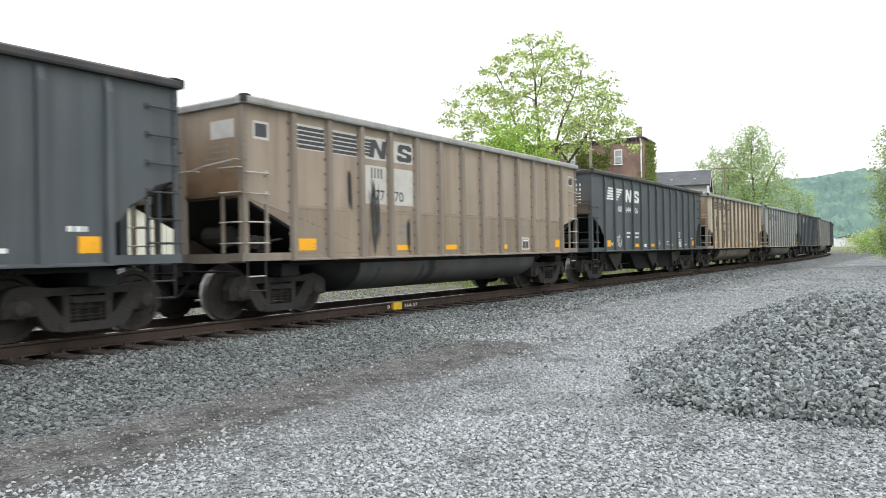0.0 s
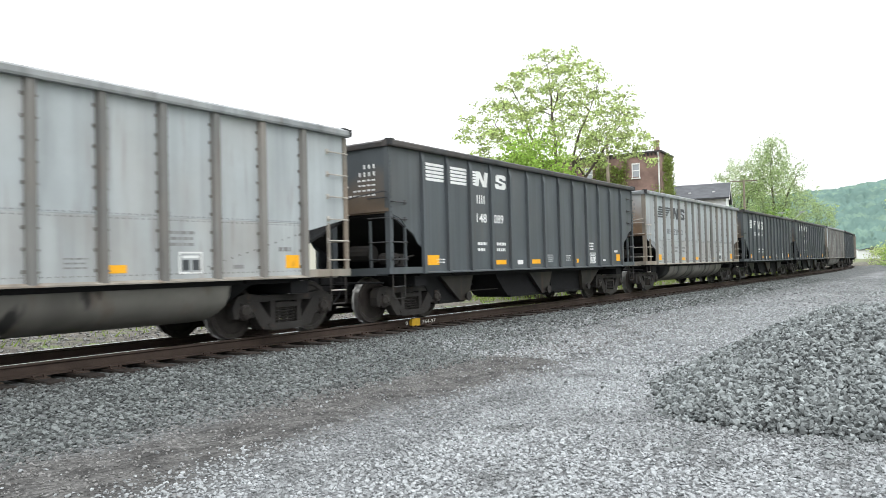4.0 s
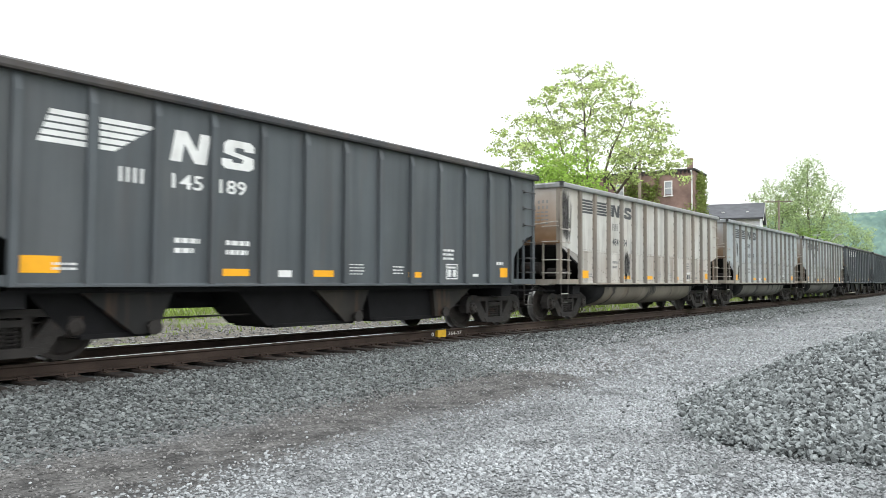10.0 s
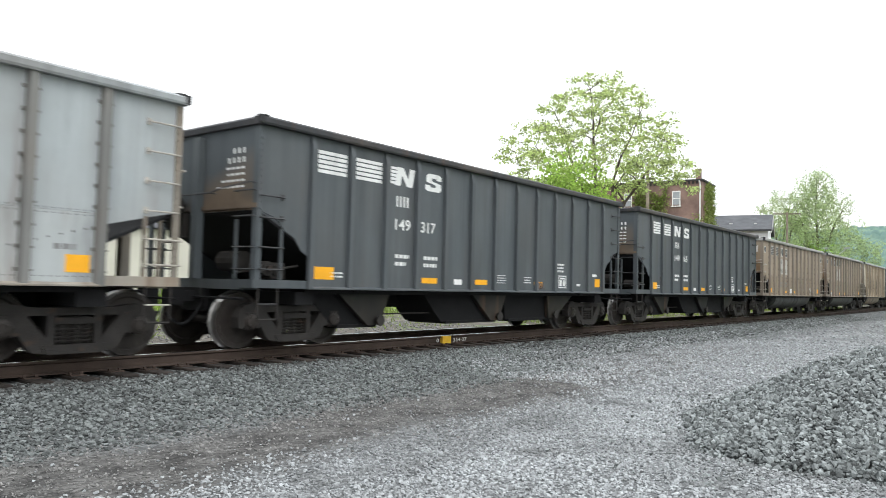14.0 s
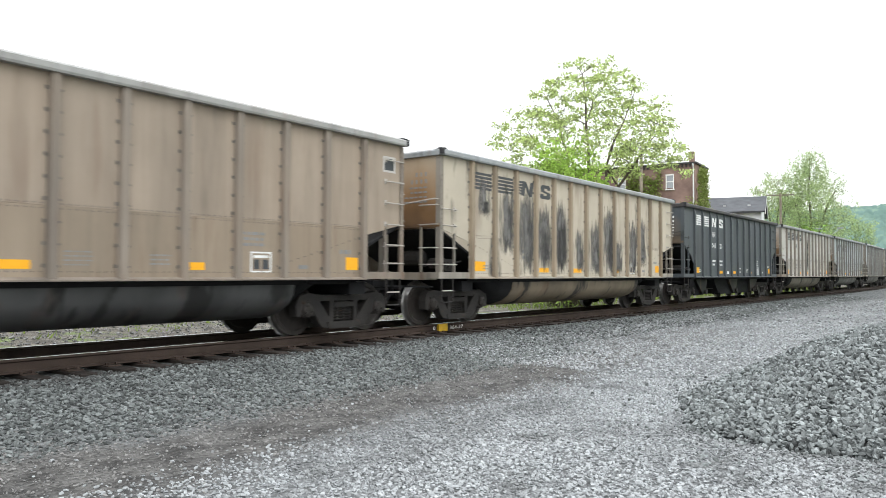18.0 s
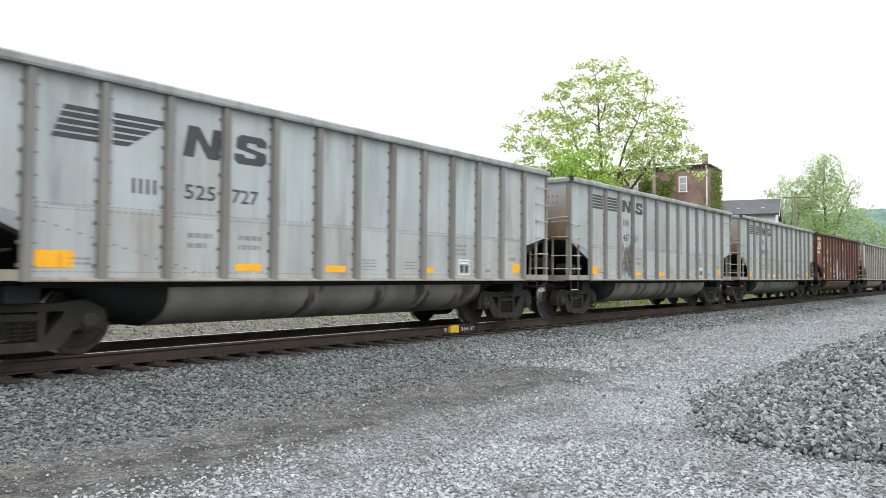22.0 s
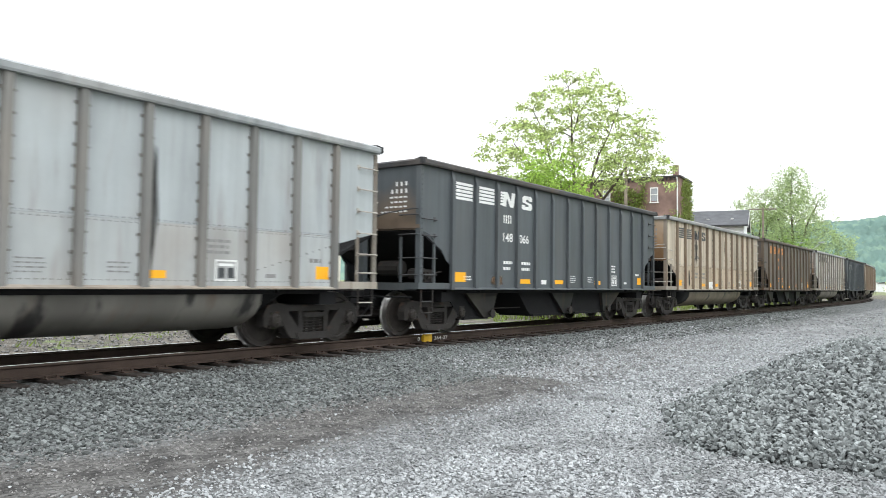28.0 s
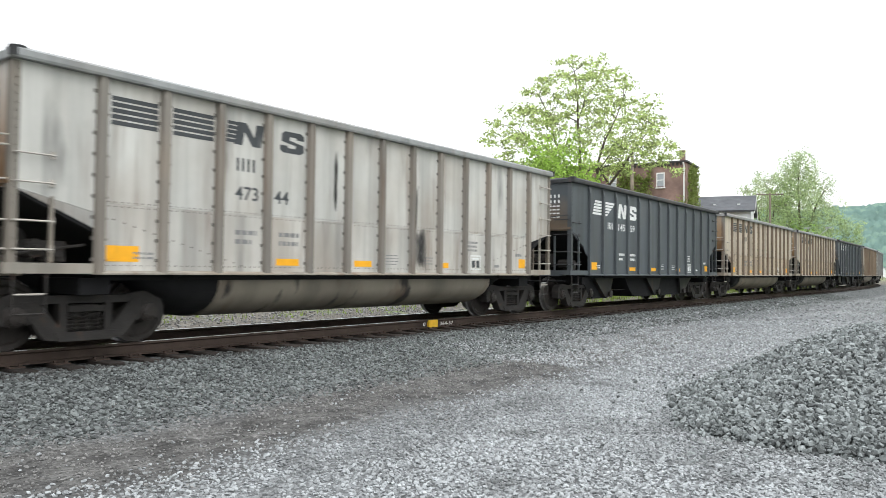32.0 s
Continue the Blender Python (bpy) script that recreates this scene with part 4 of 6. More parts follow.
def grass(x0, x1, y0, y1, n, seed, h, mat, label):
    r = np.random.RandomState(seed)
    px, py = r.uniform(x0, x1, n), r.uniform(y0, y1, n)
    clump = wave(px, py, seed, 3.0) > -0.1
    px, py = px[clump], py[clump]
    z = ground_height(px, py)
    a = r.uniform(0, 6.28, len(px))
    hh = h * r.uniform(0.4, 1.2, len(px))
    base = np.stack([px, py, z - 0.02], 1)
    side = np.stack([np.cos(a), np.sin(a), np.zeros_like(a)], 1) * 0.03
    tip = base + np.stack([r.normal(0, 0.4, len(px)) * hh, r.normal(0, 0.4, len(px)) * hh, hh], 1)
    co = np.stack([base - side, base + side, tip], 1).reshape(-1, 3)
    ob = place("grass", raw_mesh("grass", co, np.arange(len(co)).reshape(-1, 3)), mat)
    return tagged(ob, label, "grass", kind="stuff")


leaf_grass = leaf_material("yellow_green_grass", (0.2, 0.27, 0.06))
grass(-8, 46, 22, 36, 22000, 81, 0.4, leaf_grass, "rough yellow-green grass beyond the track")
grass(-6, 26, 17.4, 22, 900, 83, 0.22, leaf_grass, "sparse weeds and grass tufts in the dirt")
grass(-6, 30, 25, 36, 9000, 85, 0.9, leaf_bright, "tall bright green grass before the warehouse")
grass(26, 100, 16.5, 21, 6000, 82, 0.4, leaf_grass, "rough yellow-green grass beyond the track")

# ---- buildings beyond the line ----
red_brick = material("weathered_red_brick", (0.25, 0.165, 0.14), rough=0.9, var=0.3, scale=1.2, fine=12, bump=0.3, bump_scale=14, stains=(((0.3, 0.2, 0.16), (4, 4, 12), 0.55, 0.7, 0.5), ((0.08, 0.05, 0.045), (0.6, 0.6, 0.6), 0.5, 0.7, 0.6)))
white_trim = material("white_painted_wood", (0.72, 0.72, 0.7), rough=0.6, var=0.08, scale=3, bump=0.1)
siding = material("white_house_siding", (0.74, 0.75, 0.76), rough=0.6, var=0.06, scale=2, bump=0.1)
shingle = material("dark_grey_shingles", (0.085, 0.088, 0.095), rough=0.9, var=0.25, scale=1.5, fine=9, bump=0.4, bump_scale=12)
# Pale grey base stands in for sky reflected in the panes.
glass = material("glass_with_painted_sky_sheen", (0.3, 0.32, 0.34), rough=0.08, var=0.2, scale=1, bump=0, spec=0.8)
roof_edge = material("dark_roof_edge", (0.05, 0.045, 0.045), rough=0.8, var=0.2)
pale_wall = material("pale_beige_siding", (0.62, 0.6, 0.54), rough=0.8, var=0.08, scale=0.5, bump=0.1, stains=(((0.4, 0.38, 0.33), (1.5, 1.5, 0.2), 0.55, 0.8, 0.4),))
brown_wall = material("dark_brown_boards", (0.06, 0.042, 0.032), rough=0.9, var=0.3, scale=1, bump=0.3)
pole_wood = material("grey_pole_wood", (0.26, 0.22, 0.17), rough=0.9, var=0.3, scale=3, bump=0.4)
galvanised = material("galvanised_steel", (0.5, 0.51, 0.52), rough=0.45, metal=0.6, var=0.15, scale=4)


def window(parent, x, z, w, h, y, proud=0.03):
    """A sash window in a wall that faces -y of its building."""
    bm = fresh()
    for x0, x1, z0, z1 in ((x - w / 2 - 0.07, x - w / 2, z - 0.09, z + h + 0.1), (x + w / 2, x + w / 2 + 0.07, z - 0.09, z + h + 0.1), (x - w / 2, x + w / 2, z + h, z + h + 0.1), (x - w / 2, x + w / 2, z + h / 2 - 0.03, z + h / 2 + 0.03)):
        box(bm, x0, x1, y - proud, y + 0.05, z0, z1)
    f = part("window", bm, white_trim, parent, "white sash window")
    bm = fresh()
    box(bm, x - w / 2, x + w / 2, y - 0.012, y - 0.002, z, z + h)
    part("pane", bm, glass, f)
    bm = fresh()
    box(bm, x - w / 2 - 0.13, x + w / 2 + 0.13, y - proud - 0.05, y + 0.05, z - 0.17, z - 0.09)
    part("sill", bm, white_trim, f)


def brick_building():
    b = tagged(new("brick_building"), "old red brick building partly grown over with ivy", "building")
    b.matrix_basis = pose(58.8, 19.8, -0.4, 0, 0, -84.3) @ pose(0, 0, 0, 0, 0, 0)
    # local x runs back along the wall towards the track, -y faces the path
    L, D, H = 15.0, 4.2, 10.35
    bm = fresh()
    box(bm, -L, 0, 0, D, 0, H)
    part("wall", bm, red_brick, b)
    bm = fresh()
    box(bm, -L - 0.1, 0.16, -0.16, D + 0.1, H, H + 0.14)
    for k in range(48):
        box(bm, -L + k * 0.31, -L + k * 0.31 + 0.14, -0.1, -0.002, H - 0.22, H)
    part("cornice", bm, roof_edge, b)
    bm = fresh()
    box(bm, -0.58, -0.2, 0.4, 0.8, H + 0.14, H + 1.05)
    box(bm, -0.61, -0.17, 0.37, 0.83, H + 0.95, H + 1.05)
    part("chimney", bm, red_brick, b)
    for x in (-2.0, -6.0, -10.0, -13.5):
        for z in (8.5, 5.1, 1.8):
            window(b, x, z, 0.52, 1.02, 0.0)
    bm = fresh()
    tube(bm, (-0.12, -0.08, 0), (-0.12, -0.08, H - 0.3), 0.06, sides=8)
    tube(bm, (-0.12, -0.08, H - 0.3), (-0.12, -0.3, H - 0.05), 0.06, sides=8)
    part("downpipe", bm, white_trim, b, "pale rain pipe")
    return b


brick = brick_building()
_M = brick.matrix_basis
_r = np.random.RandomState(91)
_pts = []
while len(_pts) < 850:
    x, z = _r.uniform(-9.5, 0), _r.uniform(3, 10.4)
    edge = 10.9 - abs(x + 4.4) * 0.6 + 1.2 * math.sin(x * 2.1)
    if (z < edge and x > -6.3 and not (abs(x + 2.0) < 0.75 and 7.7 < z < 9.8) and not (abs(x + 6.0) < 0.6 and 7.9 < z < 9.7)) and not (x > -2.7 and z > 8.0 + x):
        _pts.append((_M @ Vector((x, -0.12, z)))[:])
for _i in range(330):
    _pts.append((_M @ Vector((0.1, _r.uniform(0.5, 4.0), _r.uniform(3, 10.2))))[:])
tagged(leaves("ivy", _pts, (0.1, 0.14, 0.18), 13, 0.18, 92, leaf_ivy), "dark green ivy climbing over the brick wall", "ivy", kind="stuff")


def white_house():
    h = tagged(new("white_house"), "white wooden house with a dark grey shingle roof", "house")
    h.matrix_basis = pose(73.0, 18.4, -0.4, 0, 0, 12)
    bm = fresh()
    prism(bm, [(0, 0), (8, 0), (8, 7.45), (4, 9.0), (0, 7.45)], 0, 7.6)
    part("wall", bm, siding, h)
    for s in (0, 1):
        bm = fresh()
        pts = [(-0.4, 7.3), (4.05, 9.06), (4.0, 9.24), (-0.45, 7.46)] if s == 0 else [(8.4, 7.3), (3.95, 9.06), (4.0, 9.24), (8.45, 7.46)]
        prism(bm, pts, -0.35, 7.9)
        part("roof", bm, shingle, h)
    bm = fresh()
    prism(bm, [(-0.45, 7.3), (4.0, 9.08), (4.0, 8.9), (-0.45, 7.12)], -0.37, -0.3)
    prism(bm, [(8.45, 7.3), (4.0, 9.08), (4.0, 8.9), (8.45, 7.12)], -0.37, -0.3)
    part("barge_board", bm, white_trim, h)
    bm = fresh()
    box(bm, 1.2, 1.8, 5.0, 5.6, 7.4, 9.5)
    box(bm, 1.12, 1.88, 4.92, 5.68, 9.2, 9.55)
    part("chimney", bm, red_brick, h)
    for x in (2.0, 6.0):
        window(h, x, 4.2, 0.9, 1.4, 0.0)
    for k, y in enumerate((1.0, 3.2)):
        bm = fresh()
        box(bm, 1.2, 1.45, y, y + 0.25, 7.7, 8.2)
        part("roof_vent", bm, white_trim, h)


white_house()


def pole(name, label, x, y, height, r, arms=()):
    p = tagged(new(name), label, "utility pole")
    p.location = (x, y, -0.4)
    bm = fresh()
    tube(bm, (0, 0, -0.2), (0, 0, height), r * 1.2, r, 9)
    part("shaft", bm, pole_wood, p)
    for z, w, turn in arms:
        bm = fresh()
        c, s = math.cos(turn), math.sin(turn)
        tube(bm, (-c * w, -s * w, z), (c * w, s * w, z), 0.06, 0.06, 4)
        arm = part("crossarm", bm, pole_wood, p)
        for k in (-0.9, -0.5, 0.5, 0.9):
            b2 = fresh()
            tube(b2, (c * w * k, s * w * k, z + 0.05), (c * w * k, s * w * k, z + 0.2), 0.04, 0.03, 6)
            part("insulator", b2, white_trim, arm)


pole("utility_pole", "grey wooden utility pole behind the tall tree", 50.8, 21.0, 10.6, 0.11)
pole("utility_pole", "thin wooden pole with one crossarm by the track", 62.0, 14.2, 7.9, 0.08, ((7.75, 1.0, 1.9),))
lamp = tagged(new("street_lamp"), "galvanised street lamp with two upswept arms", "street lamp")
lamp.location = (88.6, 15.4, -0.4)
_bm = fresh()
tube(_bm, (0, 0, 0), (0, 0, 6.0), 0.09, 0.06, 8)
part("pole", _bm, galvanised, lamp)
for _s in (-1, 1):
    _bm = fresh()
    tube(_bm, (0, 0, 5.6), (-_s * 0.3, _s * 1.0, 6.5), 0.04, 0.04, 6)
    arm = part("arm", _bm, galvanised, lamp)
    _bm = fresh()
    box(_bm, -_s * 0.3 - 0.1, -_s * 0.3 + 0.1, _s * 1.0 - 0.3, _s * 1.0 + 0.3, 6.48, 6.6)
    part("lamp_head", _bm, galvanised, arm)


def long_shed(name, label, x, y, w, d, h, mat, turn=0.0, panels=0.0):
    s = tagged(new(name), label, "shed")
    s.matrix_basis = pose(x, y, -0.4, 0, 0, turn)
    bm = fresh()
    box(bm, 0, w, 0, d, 0, h)
    part("wall", bm, mat, s)
    bm = fresh()
    prism_x(bm, [(-0.3, h), (d + 0.3, h), (d / 2, h + d * 0.12)], -0.3, w + 0.3)
    part("roof", bm, shingle, s)
    if panels:
        n = int(w / panels)
        for k in range(n + 1):
            bm = fresh()
            box(bm, k * panels - 0.04, k * panels + 0.04, -0.05, -0.002, 0, h - 0.05)
            part("batten", bm, mat, s)


long_shed("low_warehouse", "long low warehouse clad in pale beige panels", 7.0, 40.0, 34.0, 8.0, 4.4, pale_wall, 0, 2.4)
long_shed("wooden_shed", "dark brown board shed behind the leafy tree", -9.0, 26.4, 12.2, 2.2, 2.7, brown_wall, 0, 1.2)
for _x, _y, _w, _h in ((330, 24, 10, 3.8), (345, 36, 14, 4.4), (340, 14, 8, 3.4)):
    long_shed("far_shed", "white low building far down the valley", _x, _y, 10, _w, _h, siding)

# ---- hills ----
# Distance haze is mixed into this bluish green of the woods.
hill_green = material("hazy_wooded_hillside", (0.13, 0.2, 0.175), rough=1.0, var=0.18, scale=0.01, fine=0.06, bump=0, stains=(((0.19, 0.27, 0.2), (0.02, 0.02, 0.02), 0.48, 0.62, 0.7), ((0.1, 0.17, 0.145), (0.05, 0.05, 0.05), 0.55, 0.68, 0.6)), spec=0.0)


def hill_z(px, py):
    az = np.arctan2(py, px)
    r = np.hypot(px, py)
    ridge = 146 + 9 * np.sin(az * 9 + 0.7) + 5 * np.sin(az * 23) - 40 * np.clip((np.abs(az - 0.2) - 0.9), 0, 1)
    return np.clip((r - 1000) / 950, 0, 1) ** 1.1 * ridge - 1


def hill_sheet(name, a0, a1, da, radii, rough, label):
    az = np.radians(np.arange(a0, a1 + da / 2, da))
    A, R = np.meshgrid(az, radii, indexing="ij")
    X, Y = (R * np.cos(A)).ravel(), (R * np.sin(A)).ravel()
    r = np.random.RandomState(55)
    Z = hill_z(X, Y) + wave(X, Y, 5, 160) * 9 * np.clip((R.ravel() - 1000) / 200, 0, 1) + r.uniform(0, rough, len(X)) ** 1.0
    i = np.arange(len(X)).reshape(A.shape)
    q = np.stack([i[:-1, :-1], i[1:, :-1], i[1:, 1:], i[:-1, 1:]], -1).reshape(-1, 4)
    tagged(place(name, raw_mesh(name, np.stack([X, Y, Z], 1), q, True), hill_green), label, "hill", kind="structure")


hill_sheet("hill", -14, 20, 0.17, np.arange(980, 2040, 14), 13.0, "long wooded ridge hazy with distance")
hill_sheet("hill_east", 20, 75, 1.0, np.arange(980, 2040, 60), 9.0, "long wooded ridge hazy with distance")
hill_sheet("hill_west", -75, -14, 1.0, np.arange(980, 2040, 60), 9.0, "long wooded ridge hazy with distance")

# ---- the coal train ----
HALF, SIDE = 6.5, 1.5
RIB_X = [-5.42 + 0.9033 * i for i in range(13)]


def rivet(bm, x, z, r=0.013):
    y = -SIDE
    tip = bm.verts.new((x, y - 0.012, z))
    ring = [bm.verts.new((x + r * a, y - 0.001, z + r * b)) for a, b in ((1, 0), (0, 1), (-1, 0), (0, -1))]
    for k in range(4):
        bm.faces.new((tip, ring[k], ring[(k + 1) % 4])).material_index = 1


def end_cut(kind):
    return [(HALF, 2.02), (5.42, 1.76)] if kind == "gondola" else [(HALF, 2.2), (6.15, 2.1), (5.95, 1.9), (5.75, 1.8), (5.6, 1.6), (5.42, 1.5)]


def finish_panel(name, bm, kind):
    me = mesh_of(name, bm)
    me.materials.append(rivet_dark if kind == "gondola" else PAINT["black"])
    return me


def far_side_mesh(kind):
    bm = fresh()
    cut = end_cut(kind)
    prism(bm, [(-HALF, 3.55), (HALF, 3.55)] + cut + [(5.42, 1.03), (-5.42, 1.03)] + [(-x, z) for x, z in cut[::-1]], SIDE, SIDE - 0.02)
    return finish_panel("side_panel", bm, kind)


def panel_mesh(z0, z1, rivets):
    """One sheet between two ribs of the near side; x = 0 at its left rib."""
    bm = fresh()
    box(bm, 0, 0.9033, -SIDE, -SIDE + 0.02, z0, z1)
    for z in rivets:
        for k in range(8):
            rivet(bm, 0.12 + k * 0.095, z)
    return finish_panel("panel", bm, "gondola" if rivets else "hopper")


def end_bay_mesh(kind, sx, half=HALF):
    """The sheet of the near side between the corner and the first rib."""
    bm = fresh()
    prism(bm, [(sx * x, z) for x, z in [(5.42, 3.55), (half, 3.55)] + ([(half, 1.95), (5.42, 1.63)] if half > HALF else end_cut(kind))], -SIDE, -SIDE + 0.02)
    for k in range(14):
        rivet(bm, sx * (half - 0.05), 2.25 + k * 0.085, 0.02)
    return finish_panel("end_bay", bm, kind)


def rivet_line_mesh(sx):
    """Slanting row of rivets where the slope sheet meets the side."""
    bm = fresh()
    for k in range(15):
        f = (k + 0.5) / 15
        x = 5.3 - 2.2 * f
        if min(abs(x - abs(r)) for r in RIB_X) > 0.1:
            rivet(bm, sx * x, 1.72 - 0.62 * f, 0.016)
    for f in bm.faces:
        f.material_index = 0
    return mesh_of("rivet_line", bm)


def rib_mesh(kind, sign):
    bm = fresh()
    y0, y1 = sign * SIDE, sign * (SIDE + 0.075)
    if kind == "gondola":
        prism_y = [(-0.075, y0), (-0.05, y1), (0.05, y1), (0.075, y0)]
        for z0, z1 in ((0.98, 3.52),):
            a = [bm.verts.new((x, y, z0)) for x, y in prism_y]
            b = [bm.verts.new((x, y, z1)) for x, y in prism_y]
            bm.faces.new(a)
            bm.faces.new(b)
            for k in range(4):
                bm.faces.new((a[k], a[(k + 1) % 4], b[(k + 1) % 4], b[k]))
        for k in range(9 if sign < 0 else 0):
            box(bm, -0.108, -0.076, y0, y0 + sign * 0.018, 1.15 + k * 0.27, 1.195 + k * 0.27)
            box(bm, 0.076, 0.1, y0, y0 + sign * 0.015, 1.15 + k * 0.27, 1.175 + k * 0.27)
        bm.faces.ensure_lookup_table()
        for f in bm.faces[6:]:
            f.material_index = 1
    else:
        a = [(-0.05, y0), (-0.05, y1), (0.05, y1), (0.05, y0)]
        lo = [bm.verts.new((x, y, 0.98)) for x, y in a]
        mid = [bm.verts.new((x, y, 3.3)) for x, y in a]
        hi = [bm.verts.new((x, y0 + (y - y0) * 0.35, 3.52)) for x, y in a]
        bm.faces.new(lo)
        bm.faces.new(hi)
        for r, s in ((lo, mid), (mid, hi)):
            for k in range(4):
                bm.faces.new((r[k], r[(k + 1) % 4], s[(k + 1) % 4], s[k]))
    me = mesh_of("rib", bm)
    me.materials.append(rivet_dark if kind == "gondola" else PAINT["black"])
    return me


def end_mesh(kind, sign):
    bm = fresh()
    z0 = 2.02 if kind == "gondola" else 2.2
    box(bm, sign * HALF, sign * (HALF - 0.02), -SIDE + 0.021, SIDE - 0.021, z0, 3.55)
    for z in (z0 + 0.03,):
        box(bm, sign * HALF, sign * (HALF + 0.03), -SIDE, SIDE, z, z + 0.07)
    return mesh_of("end_panel", bm)


def slope_mesh(kind, sign):
    bm = fresh()
    z0 = 2.02 if kind == "gondola" else 2.2
    prism(bm, [(sign * (HALF - 0.03), z0), (sign * (HALF - 0.03), z0 - 0.04), (sign * 4.2, 0.92), (sign * 4.2, 1.0)], -1.47, 1.47)
    return mesh_of("slope_sheet", bm)


def chord_mesh(front=HALF):
    bm = fresh()
    w = SIDE + 0.1
    for s in (-1, 1):
        prism_x(bm, [(s * (w - 0.2), 3.52), (s * w, 3.52), (s * (w + 0.012), 3.55), (s * (w + 0.012), 3.62), (s * (w - 0.02), 3.65), (s * (w - 0.2), 3.65)], -front - 0.06, HALF + 0.06)
        end = front if s < 0 else HALF
        prism(bm, [(s * (end - 0.12), 3.522), (s * (end + 0.06), 3.522), (s * (end + 0.072), 3.61), (s * (end + 0.03), 3.648), (s * (end - 0.12), 3.648)], -w + 0.2, w - 0.2)
    return mesh_of("top_chord", bm)


def cap_mesh(sx, sy):
    """Black corner casting: a low round pad on the chord with a face down each side."""
    bm = fresh()
    w = SIDE + 0.1
    box(bm, sx * (HALF + 0.076), sx * (HALF + 0.0), sy * (w + 0.016), sy * (w - 0.07), 3.535, 3.652)
    cx, cy = sx * (HALF - 0.04), sy * (w - 0.09)
    ring = [[bm.verts.new((cx + 0.11 * f * math.cos(k * math.pi / 8), cy + 0.095 * f * math.sin(k * math.pi / 8), z)) for k in range(16)] for z, f in ((3.645, 1.0), (3.664, 1.0), (3.672, 0.85))]
    for a, b in zip(ring, ring[1:]):
        for k in range(16):
            bm.faces.new((a[k], a[(k + 1) % 16], b[(k + 1) % 16], b[k]))
    bm.faces.new(ring[0][::-1])
    bm.faces.new(ring[-1])
    return mesh_of("corner_cap", bm)


def post_mesh(length, w=0.05, d=0.05):
    bm = fresh()
    box(bm, -w, w, -d, d, 0, length)
    return mesh_of("post", bm)


def corner_post_mesh(sx, sy):
    bm = fresh()
    box(bm, sx * (HALF + 0.02), sx * (HALF - 0.08), sy * (SIDE + 0.02), sy * (SIDE - 0.0), 1.12, 3.5)
    box(bm, sx * (HALF + 0.02), sx * (HALF - 0.0), sy * (SIDE + 0.02), sy * (SIDE - 0.1), 1.12, 3.5)
    for k in range(22):
        z = 1.3 + 0.1 * k
        box(bm, sx * (HALF - 0.02), sx * (HALF - 0.05), sy * (SIDE + 0.02), sy * (SIDE + 0.035), z, z + 0.035)
    return mesh_of("corner_post", bm)


def grab_irons(sx, sy):
    """Grab irons at one corner, each a mesh: on the side, then on the end."""
    out = []
    y = sy * (SIDE + 0.07)
    x0, x1 = sx * (HALF - 0.03), sx * (HALF - 0.48)
    tall = (sx > 0) == (sy < 0)
    for z in ((1.28, 1.62, 2.0, 2.4, 2.8, 3.2) if tall else (1.28, 1.62, 2.08, 2.42)):
        bm = fresh()
        tube(bm, (x0, y, z), (x1, y, z), 0.013, sides=5)
        for x in (x0, x1):
            tube(bm, (x, y, z), (x, sy * (SIDE - 0.01), z), 0.013, sides=5)
        box(bm, x1 - 0.03, x1 + 0.03, sy * SIDE, sy * (SIDE + 0.012), z - 0.035, z + 0.055)
        out.append(mesh_of("grab_iron", bm))
    ex = sx * (HALF + 0.09)
    for z in (1.28, 1.62, 2.1) + ((2.5,) if not tall else ()):
        bm = fresh()
        tube(bm, (ex, sy * (SIDE - 0.03), z), (ex, sy * (SIDE - 0.48), z), 0.013, sides=5)
        for yy in (SIDE - 0.03, SIDE - 0.48):
            tube(bm, (ex, sy * yy, z), (sx * (HALF - 0.02), sy * yy, z), 0.013, sides=5)
        out.append(mesh_of("grab_iron", bm))
    return out


def stirrup_mesh(sx, sy):
    """A bent step iron below the corner."""
    bm = fresh()
    y = sy * SIDE
    x0, x1 = sx * (HALF - 0.06), sx * (HALF - 0.44)
    sweep(bm, [(x0, y, 1.0), (x0, y, 0.53), (x0 - sx * 0.03, y, 0.5), (x1 + sx * 0.03, y, 0.5), (x1, y, 0.53), (x1, y, 1.0)], 0.016)
    return mesh_of("stirrup", bm)


def step_mesh(sx):
    bm = fresh()
    tube(bm, (sx * (HALF - 0.06), -SIDE, 0.74), (sx * (HALF - 0.44), -SIDE, 0.74), 0.013, sides=5)
    return mesh_of("step", bm)


def handrail_mesh(sx):
    """Long grab bar across the end sheet."""
    bm = fresh()
    ex = sx * (HALF + 0.12)
    pts = [(-1.45, 2.62), (-0.75, 2.56), (-0.4, 2.5), (0.7, 2.5)]
    for (a, za), (b, zb) in zip(pts, pts[1:]):
        tube(bm, (ex, a, za), (ex, b, zb), 0.014, sides=5)
    for a, za in (pts[0], pts[2], pts[3]):
        tube(bm, (ex, a, za), (sx * (HALF - 0.02), a, za), 0.012, sides=5)
    return mesh_of("handrail", bm)


def stile_mesh(sx, sy):
    """Short posts between the end platform and the slope: one at the side, one at the end."""
    out = []
    bm = fresh()
    box(bm, sx * (HALF - 0.46), sx * (HALF - 0.5), sy * (SIDE + 0.02), sy * (SIDE - 0.03), 1.12, 1.93)
    out.append(mesh_of("stile", bm))
    bm = fresh()
    box(bm, sx * (HALF + 0.05), sx * HALF, sy * (SIDE - 0.46), sy * (SIDE - 0.5), 1.12, 2.06)
    out.append(mesh_of("stile", bm))
    return out


